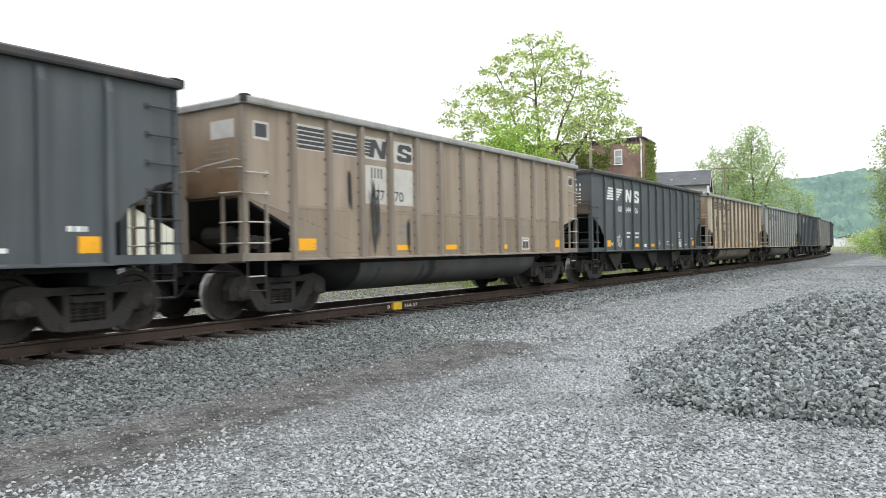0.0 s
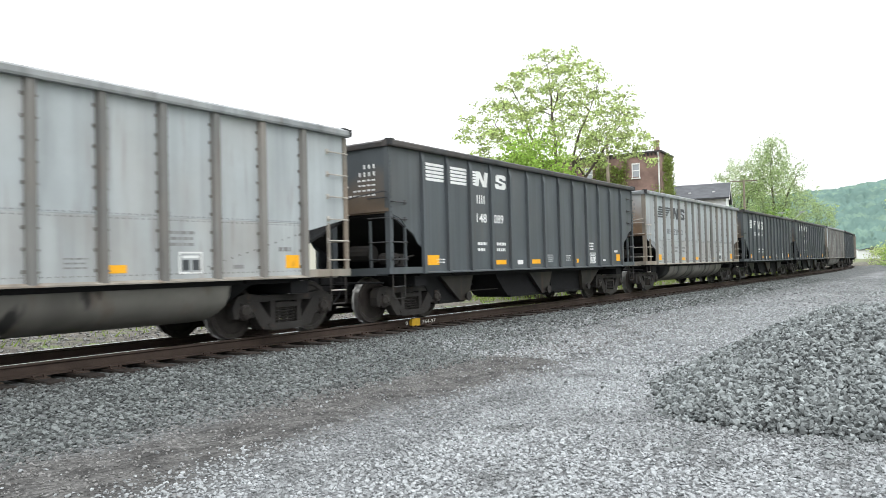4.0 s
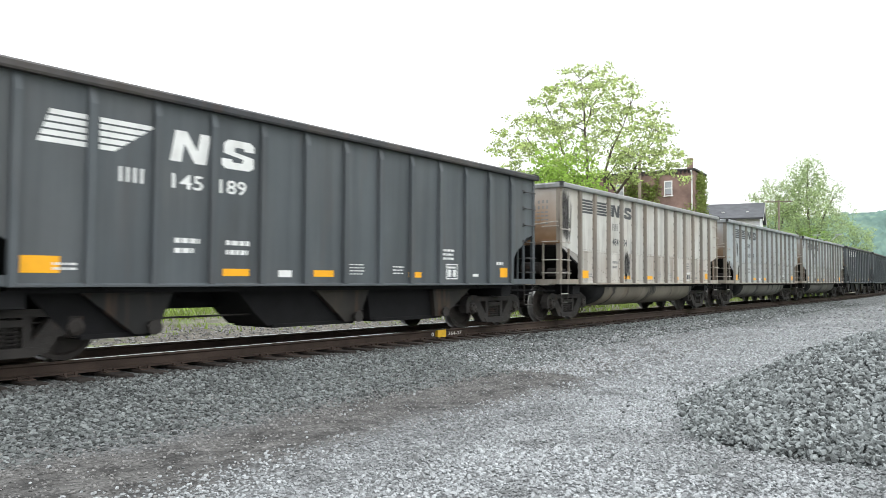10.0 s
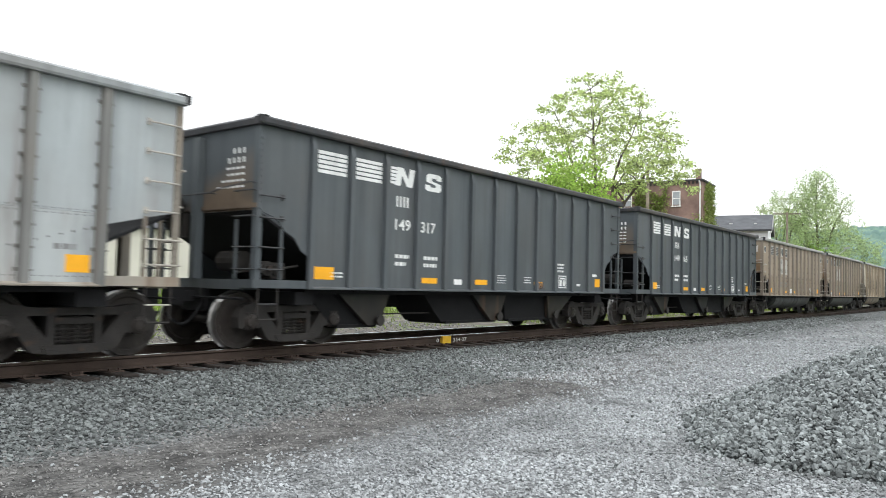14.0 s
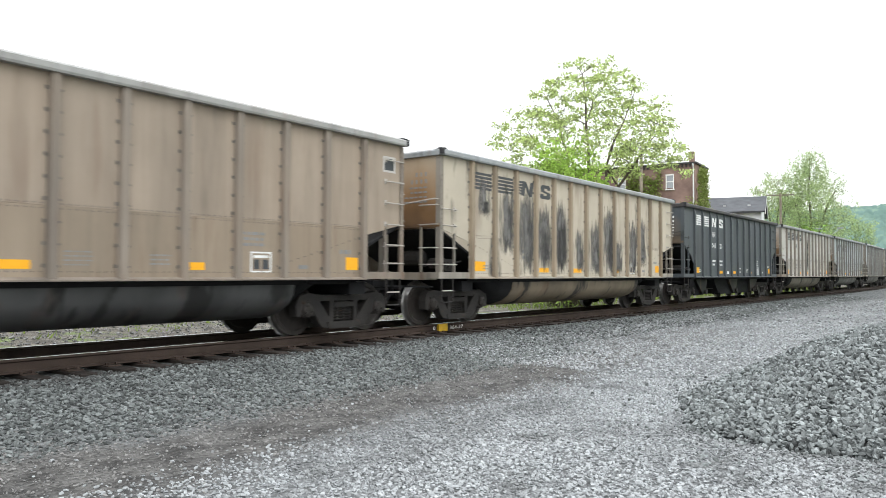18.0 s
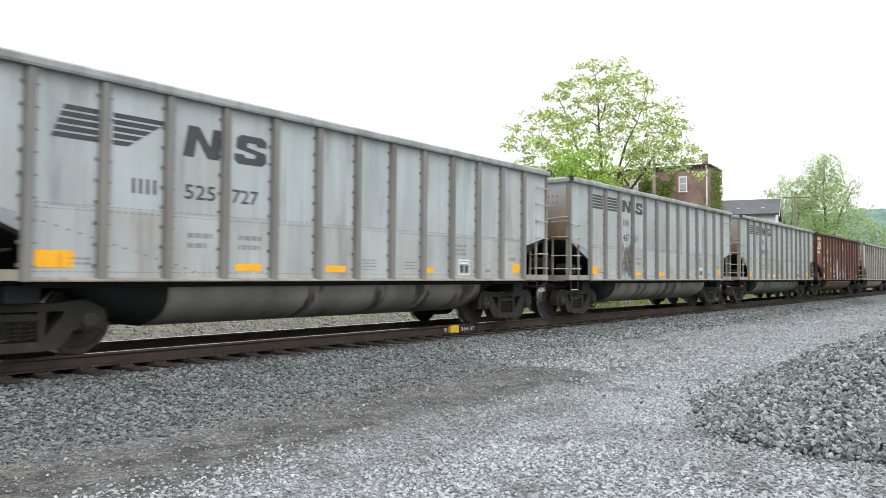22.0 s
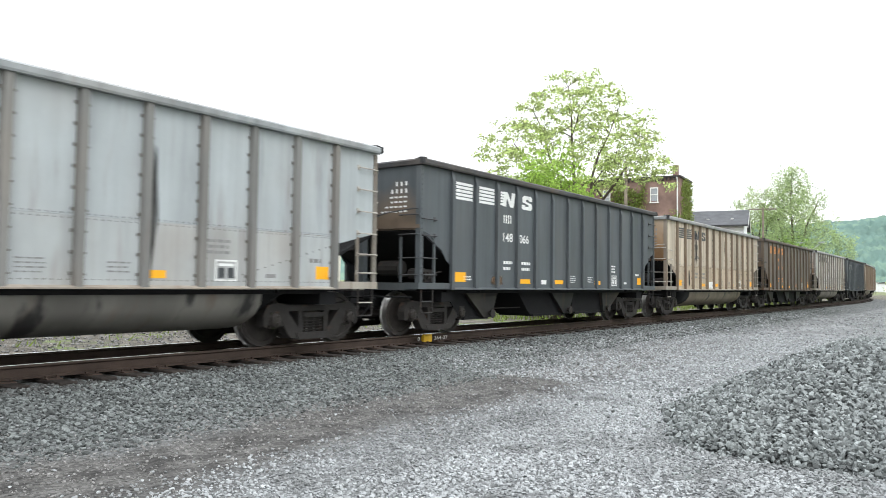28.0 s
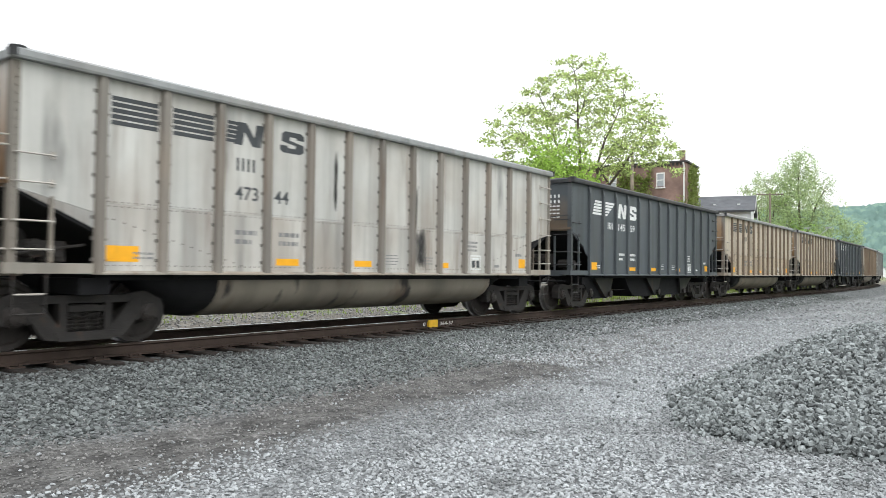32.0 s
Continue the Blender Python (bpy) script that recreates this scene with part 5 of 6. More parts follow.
def platform_mesh(sx, half=HALF):
    bm = fresh()
    box(bm, sx * (half + 0.06), sx * 5.4, -SIDE - 0.02, -SIDE + 0.3, 0.99, 1.12)
    box(bm, sx * (half + 0.06), sx * 5.4, SIDE - 0.3, SIDE + 0.02, 0.99, 1.12)
    box(bm, sx * (half + 0.058), sx * (half - 0.28), -SIDE + 0.3, SIDE - 0.3, 0.96, 1.115)
    return mesh_of("end_platform", bm)


def sill_mesh(sy):
    bm = fresh()
    prism_x(bm, [(sy * (SIDE - 0.1), 0.98), (sy * (SIDE + 0.09), 0.98), (sy * (SIDE + 0.09), 1.0), (sy * (SIDE + 0.01), 1.03), (sy * (SIDE - 0.1), 1.03)], -5.4, 5.4)
    return mesh_of("side_sill", bm)


def centre_sill_mesh():
    bm = fresh()
    box(bm, -6.5, 6.5, -0.3, 0.3, 0.62, 0.96)
    box(bm, -5.4, 5.4, -1.38, 1.38, 0.9, 0.975)
    for x in (-5.4, 5.4):
        box(bm, x - 0.2, x + 0.2, -1.4, 1.4, 0.72, 0.93)
    return mesh_of("underframe", bm)


def coupler_mesh(sx):
    bm = fresh()
    box(bm, sx * 6.5, sx * 6.92, -0.09, 0.09, 0.74, 0.92)
    box(bm, sx * 6.86, sx * 7.08, -0.17, 0.12, 0.68, 0.97)
    box(bm, sx * 6.45, sx * 6.6, -0.26, 0.26, 0.6, 0.97)
    last = Vector((sx * 6.6, -0.3, 0.72))
    for k in range(1, 7):
        a = k / 6
        nxt = Vector((sx * (6.6 + 0.5 * a), -0.3 + 0.2 * a, 0.72 - 0.34 * math.sin(math.pi * a * 0.85)))
        tube(bm, last, nxt, 0.025)
        last = nxt
    tube(bm, (sx * 6.62, -1.4, 0.82), (sx * 6.62, 0.0, 0.82), 0.02)
    return mesh_of("coupler", bm)


def brake_meshes():
    out = []
    bm = fresh()
    tube(bm, (-6.15, -0.75, 1.42), (-6.15, -0.2, 1.42), 0.17, sides=12)
    out.append(("air_reservoir", mesh_of("air_reservoir", bm)))
    bm = fresh()
    tube(bm, (-6.1, -1.3, 1.3), (-6.1, -0.95, 1.3), 0.12, sides=10)
    tube(bm, (-6.1, -1.36, 1.3), (-6.1, -1.3, 1.3), 0.05, sides=8)
    out.append(("brake_cylinder", mesh_of("brake_cylinder", bm)))
    bm = fresh()
    box(bm, -6.0, -5.72, -1.25, -1.0, 1.14, 1.4)
    box(bm, -5.95, -5.8, -1.3, -1.25, 1.2, 1.34)
    out.append(("brake_valve", mesh_of("brake_valve", bm)))
    bm = fresh()
    tube(bm, (-6.72, 0.5, 2.35), (-6.66, 0.5, 2.35), 0.25, sides=16)
    tube(bm, (-6.66, 0.5, 2.35), (-6.52, 0.5, 2.35), 0.09, sides=8)
    out.append(("brake_wheel", mesh_of("brake_wheel", bm)))
    bm = fresh()
    box(bm, -6.62, -6.52, 0.28, 0.72, 1.8, 2.2)
    out.append(("brake_housing", mesh_of("brake_housing", bm)))
    for y in (-1.3, -0.85):
        bm = fresh()
        tube(bm, (-6.4, y, 1.22), (-5.5, y, 1.36), 0.02)
        out.append(("brake_pipe", mesh_of("brake_pipe", bm)))
    return out


def tub_ring(bm, x, f):
    ring = []
    for k in range(12):
        a = math.pi * (k / 11)
        yy = -1.34 * math.copysign(abs(math.cos(a)) ** 0.7, math.cos(a))
        ring.append(bm.verts.new((x, yy, 0.96 - 0.66 * f * abs(math.sin(a)) ** 0.8)))
    return ring


def tub_mesh(stops, name):
    bm = fresh()
    rings = [tub_ring(bm, x, f) for x, f in stops]
    for a, b in zip(rings, rings[1:]):
        for k in range(11):
            bm.faces.new((a[k], a[k + 1], b[k + 1], b[k]))
    for r in (rings[0], rings[-1]):
        bm.faces.new(r)
    return mesh_of(name, bm, smooth=True)


def bay_mesh(l, bl, br, r):
    """One discharge hopper under a black car: ends at the top and at the bottom."""
    bm = fresh()
    prism(bm, [(l, 0.94), (r, 0.94), (br + 0.03, 0.42), (br, 0.33), (bl, 0.33), (bl - 0.4 * (bl - l), 0.54)], -1.12, -0.1)
    box(bm, bl + 0.1, br + 0.06, -1.15, -0.1, 0.29, 0.35)
    return mesh_of("hopper_bay", bm)


def gusset_mesh(l, bl, br, r):
    """The side plate of a discharge hopper."""
    bm = fresh()
    prism(bm, [(max(l + 0.1, r - 1.45), 0.97), (r, 0.97), (br + 0.06, 0.33), (br - 0.26, 0.33)], -1.24, -1.14)
    return mesh_of("bay_gusset", bm)


def gate_mesh(c):
    c -= 0.42
    bm = fresh()
    tube(bm, (c + 0.42, -1.3, 0.42), (c + 0.42, -1.1, 0.42), 0.07, sides=8)
    tube(bm, (c + 0.42, -1.33, 0.42), (c + 0.42, -1.3, 0.42), 0.11, sides=8)
    return mesh_of("gate_capstan", bm)


def bolster_mesh():
    bm = fresh()
    prism_x(bm, [(-1.05, 0.42), (-0.6, 0.34), (0.6, 0.34), (1.05, 0.42), (1.05, 0.58), (0.4, 0.68), (-0.4, 0.68), (-1.05, 0.58)], -0.2, 0.2)
    for s in (-1, 1):
        for x in (-0.42, 0.42):
            box(bm, x - 0.08, x + 0.08, s * 0.3, s * 0.82, 0.3, 0.45)
    return mesh_of("bogie", bm)


def side_frame_mesh(sy):
    """Cast truss frame: top member, two columns, two thick slanting arms, spring seat and a jaw over each bearing."""
    bm = fresh()
    y0, y1 = sy * 0.92, sy * 1.1
    prism(bm, [(-1.1, 0.58), (-1.04, 0.7), (-0.86, 0.75), (-0.5, 0.7), (0.5, 0.7), (0.86, 0.75), (1.04, 0.7), (1.1, 0.58), (0.8, 0.58), (0.5, 0.6), (-0.5, 0.6), (-0.8, 0.58)], y0, y1)
    for s in (-1, 1):
        prism(bm, [(s * 0.86, 0.63), (s * 0.62, 0.63), (s * 0.3, 0.24), (s * 0.34, 0.12), (s * 0.52, 0.14), (s * 0.6, 0.22)], y0, y1 + sy * 0.015)
        box(bm, s * 0.25, s * 0.35, y0, y1 + sy * 0.008, 0.2, 0.62)
        prism(bm, [(s * 1.08, 0.66), (s * 1.13, 0.52), (s * 1.11, 0.35), (s * 1.02, 0.34), (s * 1.01, 0.5), (s * 0.78, 0.5), (s * 0.76, 0.34), (s * 0.68, 0.36), (s * 0.64, 0.64)], y0, y1 + sy * 0.005)
        box(bm, s * 0.8, s * 0.98, y0, y1 + sy * 0.03, 0.5, 0.6)
    prism(bm, [(-0.42, 0.23), (0.42, 0.23), (0.36, 0.11), (-0.36, 0.11)], y0 - sy * 0.03, y1 + sy * 0.03)
    box(bm, -0.24, 0.24, y0, y1 + sy * 0.02, 0.49, 0.57)
    return mesh_of("side_frame", bm)


def spring_mesh(sy, x):
    """One coil spring of a nest."""
    bm = fresh()
    sweep(bm, [(x + 0.075 * math.cos(k * math.pi / 4), sy * 1.03 + 0.075 * math.sin(k * math.pi / 4), 0.235 + 0.245 * k / 40) for k in range(41)[::2]], 0.019, 4)
    return mesh_of("spring", bm)


def wheelset_mesh():
    bm = fresh()
    for s in (-1, 1):
        prof = [(0.12, 0.80), (0.2, 0.775), (0.36, 0.765), (0.385, 0.785), (0.452, 0.785), (0.457, 0.70), (0.462, 0.675), (0.487, 0.665), (0.487, 0.65), (0.4, 0.65), (0.37, 0.69), (0.2, 0.7), (0.12, 0.66)]
        lathe(bm, [(r, s * y) for r, y in prof], 18)
        lathe(bm, [(0.1, s * 0.8), (0.12, s * 0.98), (0.145, s * 1.0), (0.145, s * 1.11), (0.115, s * 1.12), (0.11, s * 1.15), (0.06, s * 1.165)], 14)
        for k in range(3):
            a = 2 * math.pi * k / 3
            box(bm, 0.07 * math.cos(a) - 0.02, 0.07 * math.cos(a) + 0.02, s * 1.155, s * 1.175, 0.07 * math.sin(a) - 0.02, 0.07 * math.sin(a) + 0.02)
    lathe(bm, [(0.085, -0.7), (0.085, 0.7)], 12)
    for f in bm.faces:
        if min(math.hypot(v.co.x, v.co.z) for v in f.verts) > 0.44 and len(f.verts) == 4:
            f.material_index = 1
    me = mesh_of("wheelset", bm, smooth=False)
    me.materials.append(tread_steel)
    return me


dusty_sill = car_paint("dusty_sill_paint", (0.31, 0.285, 0.245), streak=0.5, rust=0.6, tan=0.6)
dusty_post = car_paint("dusty_post_paint", (0.24, 0.22, 0.19), streak=0.5, rust=0.7, tan=0.6)
bay_paint = car_paint("dirty_shade_bay_paint", (0.015, 0.0148, 0.0145), rust=0.5, soot=0.3, tan=0.15)
KIT = {}
for kind in ("gondola", "hopper"):
    for s in (-1, 1):
        KIT[kind, "bay", s] = end_bay_mesh(kind, s)
        KIT[kind, "rib", s] = rib_mesh(kind, s)
        KIT[kind, "end", s] = end_mesh(kind, s)
        KIT[kind, "slope", s] = slope_mesh(kind, s)
    KIT[kind, "side"] = far_side_mesh(kind)
KIT["gondola", "panels"] = [("panel", panel_mesh(1.905, 3.55, (1.93,)), 0), ("lower_panel", panel_mesh(1.03, 1.9, (1.87, 1.1)), 1)]
KIT["hopper", "panels"] = [("panel", panel_mesh(1.03, 3.55, ()), 0)]
for sx in (-1, 1):
    KIT["platform", sx], KIT["sill", sx], KIT["coupler", sx] = platform_mesh(sx), sill_mesh(sx), coupler_mesh(sx)
    KIT["frame", sx] = side_frame_mesh(sx)
    KIT["spring", sx] = [spring_mesh(sx, x) for x in (-0.17, 0.0, 0.17)]
    for sy in (-1, 1):
        KIT["corner", sx, sy], KIT["stile", sx, sy] = corner_post_mesh(sx, sy), stile_mesh(sx, sy)
        KIT["grab", sx, sy], KIT["stirrup", sx, sy], KIT["cap", sx, sy] = grab_irons(sx, sy), stirrup_mesh(sx, sy), cap_mesh(sx, sy)
    KIT["handrail", sx], KIT["step", sx] = handrail_mesh(sx), step_mesh(sx)
KIT["rivets", -1], KIT["rivets", 1] = rivet_line_mesh(-1), rivet_line_mesh(1)
KIT["chord"], KIT["underframe"], KIT["brake"] = chord_mesh(), centre_sill_mesh(), brake_meshes()
KIT["tub"] = tub_mesh(((-3.45, 0.93), (-3.37, 1.0), (3.92, 1.0), (4.0, 0.93)), "tub")
KIT["tub_end", -1] = tub_mesh(((-4.8, 0.05), (-4.1, 0.9), (-3.46, 0.97)), "tub_end")
KIT["tub_end", 1] = tub_mesh(((4.01, 0.9), (4.6, 0.05)), "tub_end")
KIT["end_post"] = post_mesh(2.33, 0.07, 0.075)
KIT["bays"] = [(bay_mesh(*q), gusset_mesh(*q), gate_mesh(q[2])) for q in ((-5.1, -4.5, -3.45, -3.1), (-1.98, -1.35, 0.58, 0.97), (1.0, 1.1, 3.2, 4.3))]
_bm = fresh()
tube(_bm, (-5.0, -0.95, 0.52), (4.6, -0.95, 0.52), 0.016, sides=5)
KIT["rod"] = mesh_of("brake_rod", _bm)
KIT["bolster"], KIT["wheelset"] = bolster_mesh(), wheelset_mesh()
FRONT = HALF + 0.3
KIT["long", "bay"], KIT["long", "chord"], KIT["long", "platform"] = end_bay_mesh("gondola", -1, FRONT), chord_mesh(FRONT), platform_mesh(-1, FRONT)
KIT["long", "panel"] = panel_mesh(1.03, 3.55, ())
_bm = fresh()
tube(_bm, (-FRONT + 0.02, -SIDE - 0.02, 1.4), (-5.4, -SIDE - 0.02, 1.36), 0.014, sides=5)
tube(_bm, (-6.12, -SIDE - 0.02, 1.38), (-6.12, -SIDE - 0.02, 1.1), 0.012, sides=5)
KIT["long", "rail"] = mesh_of("handrail", _bm)
_bm = fresh()
prism(_bm, [(-FRONT - 0.06, 0.97), (-6.1, 0.97), (-6.1, 1.1), (-6.4, 1.13), (-6.55, 1.3), (-FRONT + 0.03, 1.3), (-FRONT - 0.06, 1.15)], -SIDE - 0.06, -SIDE - 0.025)
KIT["long", "pad"] = mesh_of("jacking_plate", _bm)
_bm = fresh()
box(_bm, 0.078, 0.825, -SIDE - 0.002, -SIDE + 0.01, 2.24, 2.285)
KIT["long", "seam"] = mesh_of("weld_seam", _bm)
FACE = -SIDE - 0.003


def flat(pts, y=FACE):
    """A thin painted shape on the near side, outline in x, z."""
    bm = fresh()
    prism(bm, pts, y, y + 0.002)
    return bm


def bars(rects, y=FACE):
    bm = fresh()
    for x0, x1, z0, z1 in rects:
        box(bm, x0, x1, y, y + 0.002, z0, z1)
    return bm


def slanted_stripes(x, w, z0, z1, rows, lean0, lean1):
    bm = fresh()
    step = (z1 - z0) / rows
    for k in range(rows):
        a, b = z0 + k * step, z0 + k * step + step * 0.72
        fa, fb = k / rows, (k + 0.72) / rows
        prism(bm, [(x + lean0 * fa, a), (x + w + lean1 * fa, a), (x + w + lean1 * fb, b), (x + lean0 * fb, b)], FACE, FACE + 0.002)
    return bm


def logo_shapes(kind, style):
    """The railway's mark as plain stripes and blocks."""
    out = []
    c = -HALF
    if style == "straight":
        for a, b in ((1.21, 1.88), (2.11, 2.78)):
            out.append(("logo_stripes", slanted_stripes(c + a, b - a, 2.94, 3.34, 5, 0, 0)))
        out.append(("logo_stripes", slanted_stripes(c + 3.0, 0.2, 2.98, 3.32, 5, 0.03, 0.12)))
        n0, n1, s0, s1, z0, z1 = c + 3.14, c + 3.72, c + 4.04, c + 4.56, 2.96, 3.31
    else:
        out.append(("logo_stripes", slanted_stripes(c + 1.33, 0.6, 2.74, 3.18, 5, 0.16, 0)))
        out.append(("logo_stripes", slanted_stripes(c + 2.1, 0.2, 2.74, 3.18, 5, 0, 0.62)))
        n0, n1, s0, s1, z0, z1 = c + 3.1, c + 3.76, c + 3.95, c + 4.55, 2.73, 3.17
    h = z1 - z0
    w = n1 - n0
    block = [(0.0, 0.0), (0.27, 0.0), (0.34, 0.6), (0.6, 0.0), (0.88, 0.0), (1.0, 1.0), (0.73, 1.0), (0.66, 0.4), (0.4, 1.0), (0.12, 1.0)]
    out.append(("logo_block", flat([(n0 + a * w, z0 + b * h) for a, b in block])))
    w = s1 - s0
    block = [(0.0, 0.12), (0.12, 0.0), (0.84, 0.0), (0.98, 0.14), (0.96, 0.46), (0.38, 0.6), (0.4, 0.76), (0.66, 0.76), (0.68, 0.66), (0.98, 0.66), (0.98, 0.88), (0.84, 1.0), (0.2, 1.0), (0.06, 0.86), (0.06, 0.52), (0.64, 0.38), (0.62, 0.24), (0.32, 0.24), (0.3, 0.34), (0.0, 0.34)]
    out.append(("logo_block", flat([(s0 + a * w, z0 + b * h) for a, b in block])))
    return out


LOGO = {}
for style in ("straight", "slant"):
    LOGO[style] = [(name, mesh_of(name, bm)) for name, bm in logo_shapes("any", style)]


def stencil(rng, x0, z1, widths, row=0.075, high=0.04):
    """Small lettering too small to read, as rows of short bars."""
    rects = []
    for k, w in enumerate(widths):
        x = x0
        while x < x0 + w - 0.03:
            d = rng.uniform(0.04, 0.12)
            rects.append((x, min(x + d, x0 + w), z1 - k * row - high, z1 - k * row))
            x += d + 0.025
    return bars(rects)


_r = random.Random(5)
STENCIL = {
    "load": mesh_of("stencil", stencil(_r, -3.3, 1.66, (0.4, 0.34), 0.14, 0.07)),
    "limit": mesh_of("stencil", stencil(_r, -2.45, 1.66, (0.42, 0.4), 0.14, 0.07)),
    "data": mesh_of("stencil", stencil(_r, 2.75, 1.72, (0.5, 0.5, 0.46), 0.085, 0.045)),
    "notes": mesh_of("stencil", stencil(_r, 0.15, 1.36, (0.36, 0.36, 0.36, 0.36), 0.055, 0.018)),
    "tally": mesh_of("stencil", stencil(_r, 1.3, 1.34, (0.32, 0.32, 0.3), 0.06, 0.022)),
    "plate": mesh_of("stencil", bars([(3.92, 4.12, 1.16, 1.22)])),
    "mark": mesh_of("stencil", stencil(_r, 4.85, 1.5, (0.3,), 0.1, 0.07)),
    "panel": mesh_of("stencil", stencil(_r, -4.95, 1.28, (0.3, 0.3), 0.06, 0.03)),
}
_b = fresh()
for row, (w, z) in enumerate(((0.34, 3.2), (0.5, 3.05), (0.5, 2.9), (0.44, 2.8), (0.62, 2.7), (0.7, 2.6))):
    y = -1.15
    while y < -1.15 + w:
        box(_b, -HALF - 0.004, -HALF - 0.002, y, min(y + (0.05 if row < 2 else 0.09), -1.15 + w), z - (0.085 if row < 2 else 0.035), z)
        y += 0.125
STENCIL["end"] = mesh_of("end_stencil", _b)
ACI = mesh_of("label_frame", bars([(2.96, 3.36, 1.1, 1.125), (2.96, 3.36, 1.395, 1.42), (2.96, 2.985, 1.125, 1.395), (3.335, 3.36, 1.125, 1.395), (3.02, 3.3, 1.325, 1.365)]))
ACI_BLOCK = mesh_of("label_block", bars([(3.02, 3.13, 1.15, 1.3), (3.19, 3.3, 1.15, 1.3)]))
STRIP = {}
for k, (x0, x1, z0, z1) in enumerate(((-5.32, -4.86, 1.15, 1.36), (-2.5, -2.02, 1.13, 1.24), (-0.7, -0.24, 1.13, 1.24), (1.75, 2.15, 1.13, 1.24), (5.0, 5.3, 1.15, 1.37))):
    STRIP[k] = mesh_of("reflective_strip", bars([(x0, x1, z0, z1)]))
def mark_bars(x, z):
    """Reporting mark as plain thin bars."""
    return mesh_of("reporting_mark", bars([(x + d, x + d + 0.042, z, z + 0.2) for d in (0.0, 0.1, 0.2, 0.3)]))


MARK = mark_bars(-3.3, 2.56)
MARK_SLANT = mark_bars(-4.13, 2.36)
PATCHES = [mesh_of("white_patch", bars([q], FACE + 0.0015)) for q in ((-5.3, -4.62, 2.92, 3.36), (-4.4, -3.72, 2.92, 3.36), (-3.5, -2.82, 2.92, 3.36), (-2.6, -1.92, 2.92, 3.36), (-3.48, -2.82, 2.05, 2.8), (-2.6, -1.92, 2.05, 2.8))]
FRAME_SQ = [mesh_of("square_outline", bars([(c - 0.17, c + 0.17, 2.98, 3.02), (c - 0.17, c + 0.17, 3.24, 3.28), (c - 0.17, c - 0.13, 3.02, 3.24), (c + 0.13, c + 0.17, 3.02, 3.24)])) for c in (-6.12, 6.12)]
SQUARE = [mesh_of("square_fill", bars([(c - 0.13, c + 0.13, 3.02, 3.24)], FACE + 0.001)) for c in (-6.12, 6.12)]
END_PATCH = fresh()
box(END_PATCH, -HALF - 0.006, -HALF - 0.004, -1.3, -0.72, 3.0, 3.3)
END_PATCH = mesh_of("white_patch", END_PATCH)
NUMBER_CACHE = {}


def number(text, x0, x1, z0, z1):
    key = (text, x0)
    if key not in NUMBER_CACHE:
        NUMBER_CACHE[key] = lettered(text, x0, x1, z0, z1, FACE)
    return NUMBER_CACHE[key]


WHEELS = []
CARS = []
LOOK = {
    "grey": "grey weathered steel coal gondola with brown sooty ends",
    "light": "pale grey streaked coal gondola with rust-stained ends",
    "tan": "tan weathered coal gondola streaked with rust",
    "stained": "tan coal gondola with large black patches on its sides",
    "brown": "faded brown coal gondola with dark rounded belly",
    "black": "black coal hopper with white lettering and yellow strips",
    "rusty": "brownish black coal hopper with faded orange lettering",
    "red": "oxide red coal gondola with pale spray-paint scrawls",
}


def bogie(car, x):
    b = place("bogie", KIT["bolster"], iron, car, pose(x, 0, 0))
    for s in (-1, 1):
        place("side_frame", KIT["frame", s], iron, b)
        for me in KIT["spring", s] if s < 0 else ():
            place("spring", me, iron, b)
    for dx in (-0.889, 0.889):
        w = place("wheelset", KIT["wheelset"], wheel_steel, b, pose(dx, 0, 0.457), "dark steel wheels on an axle")
        WHEELS.append((len(CARS), w, dx))
    return b


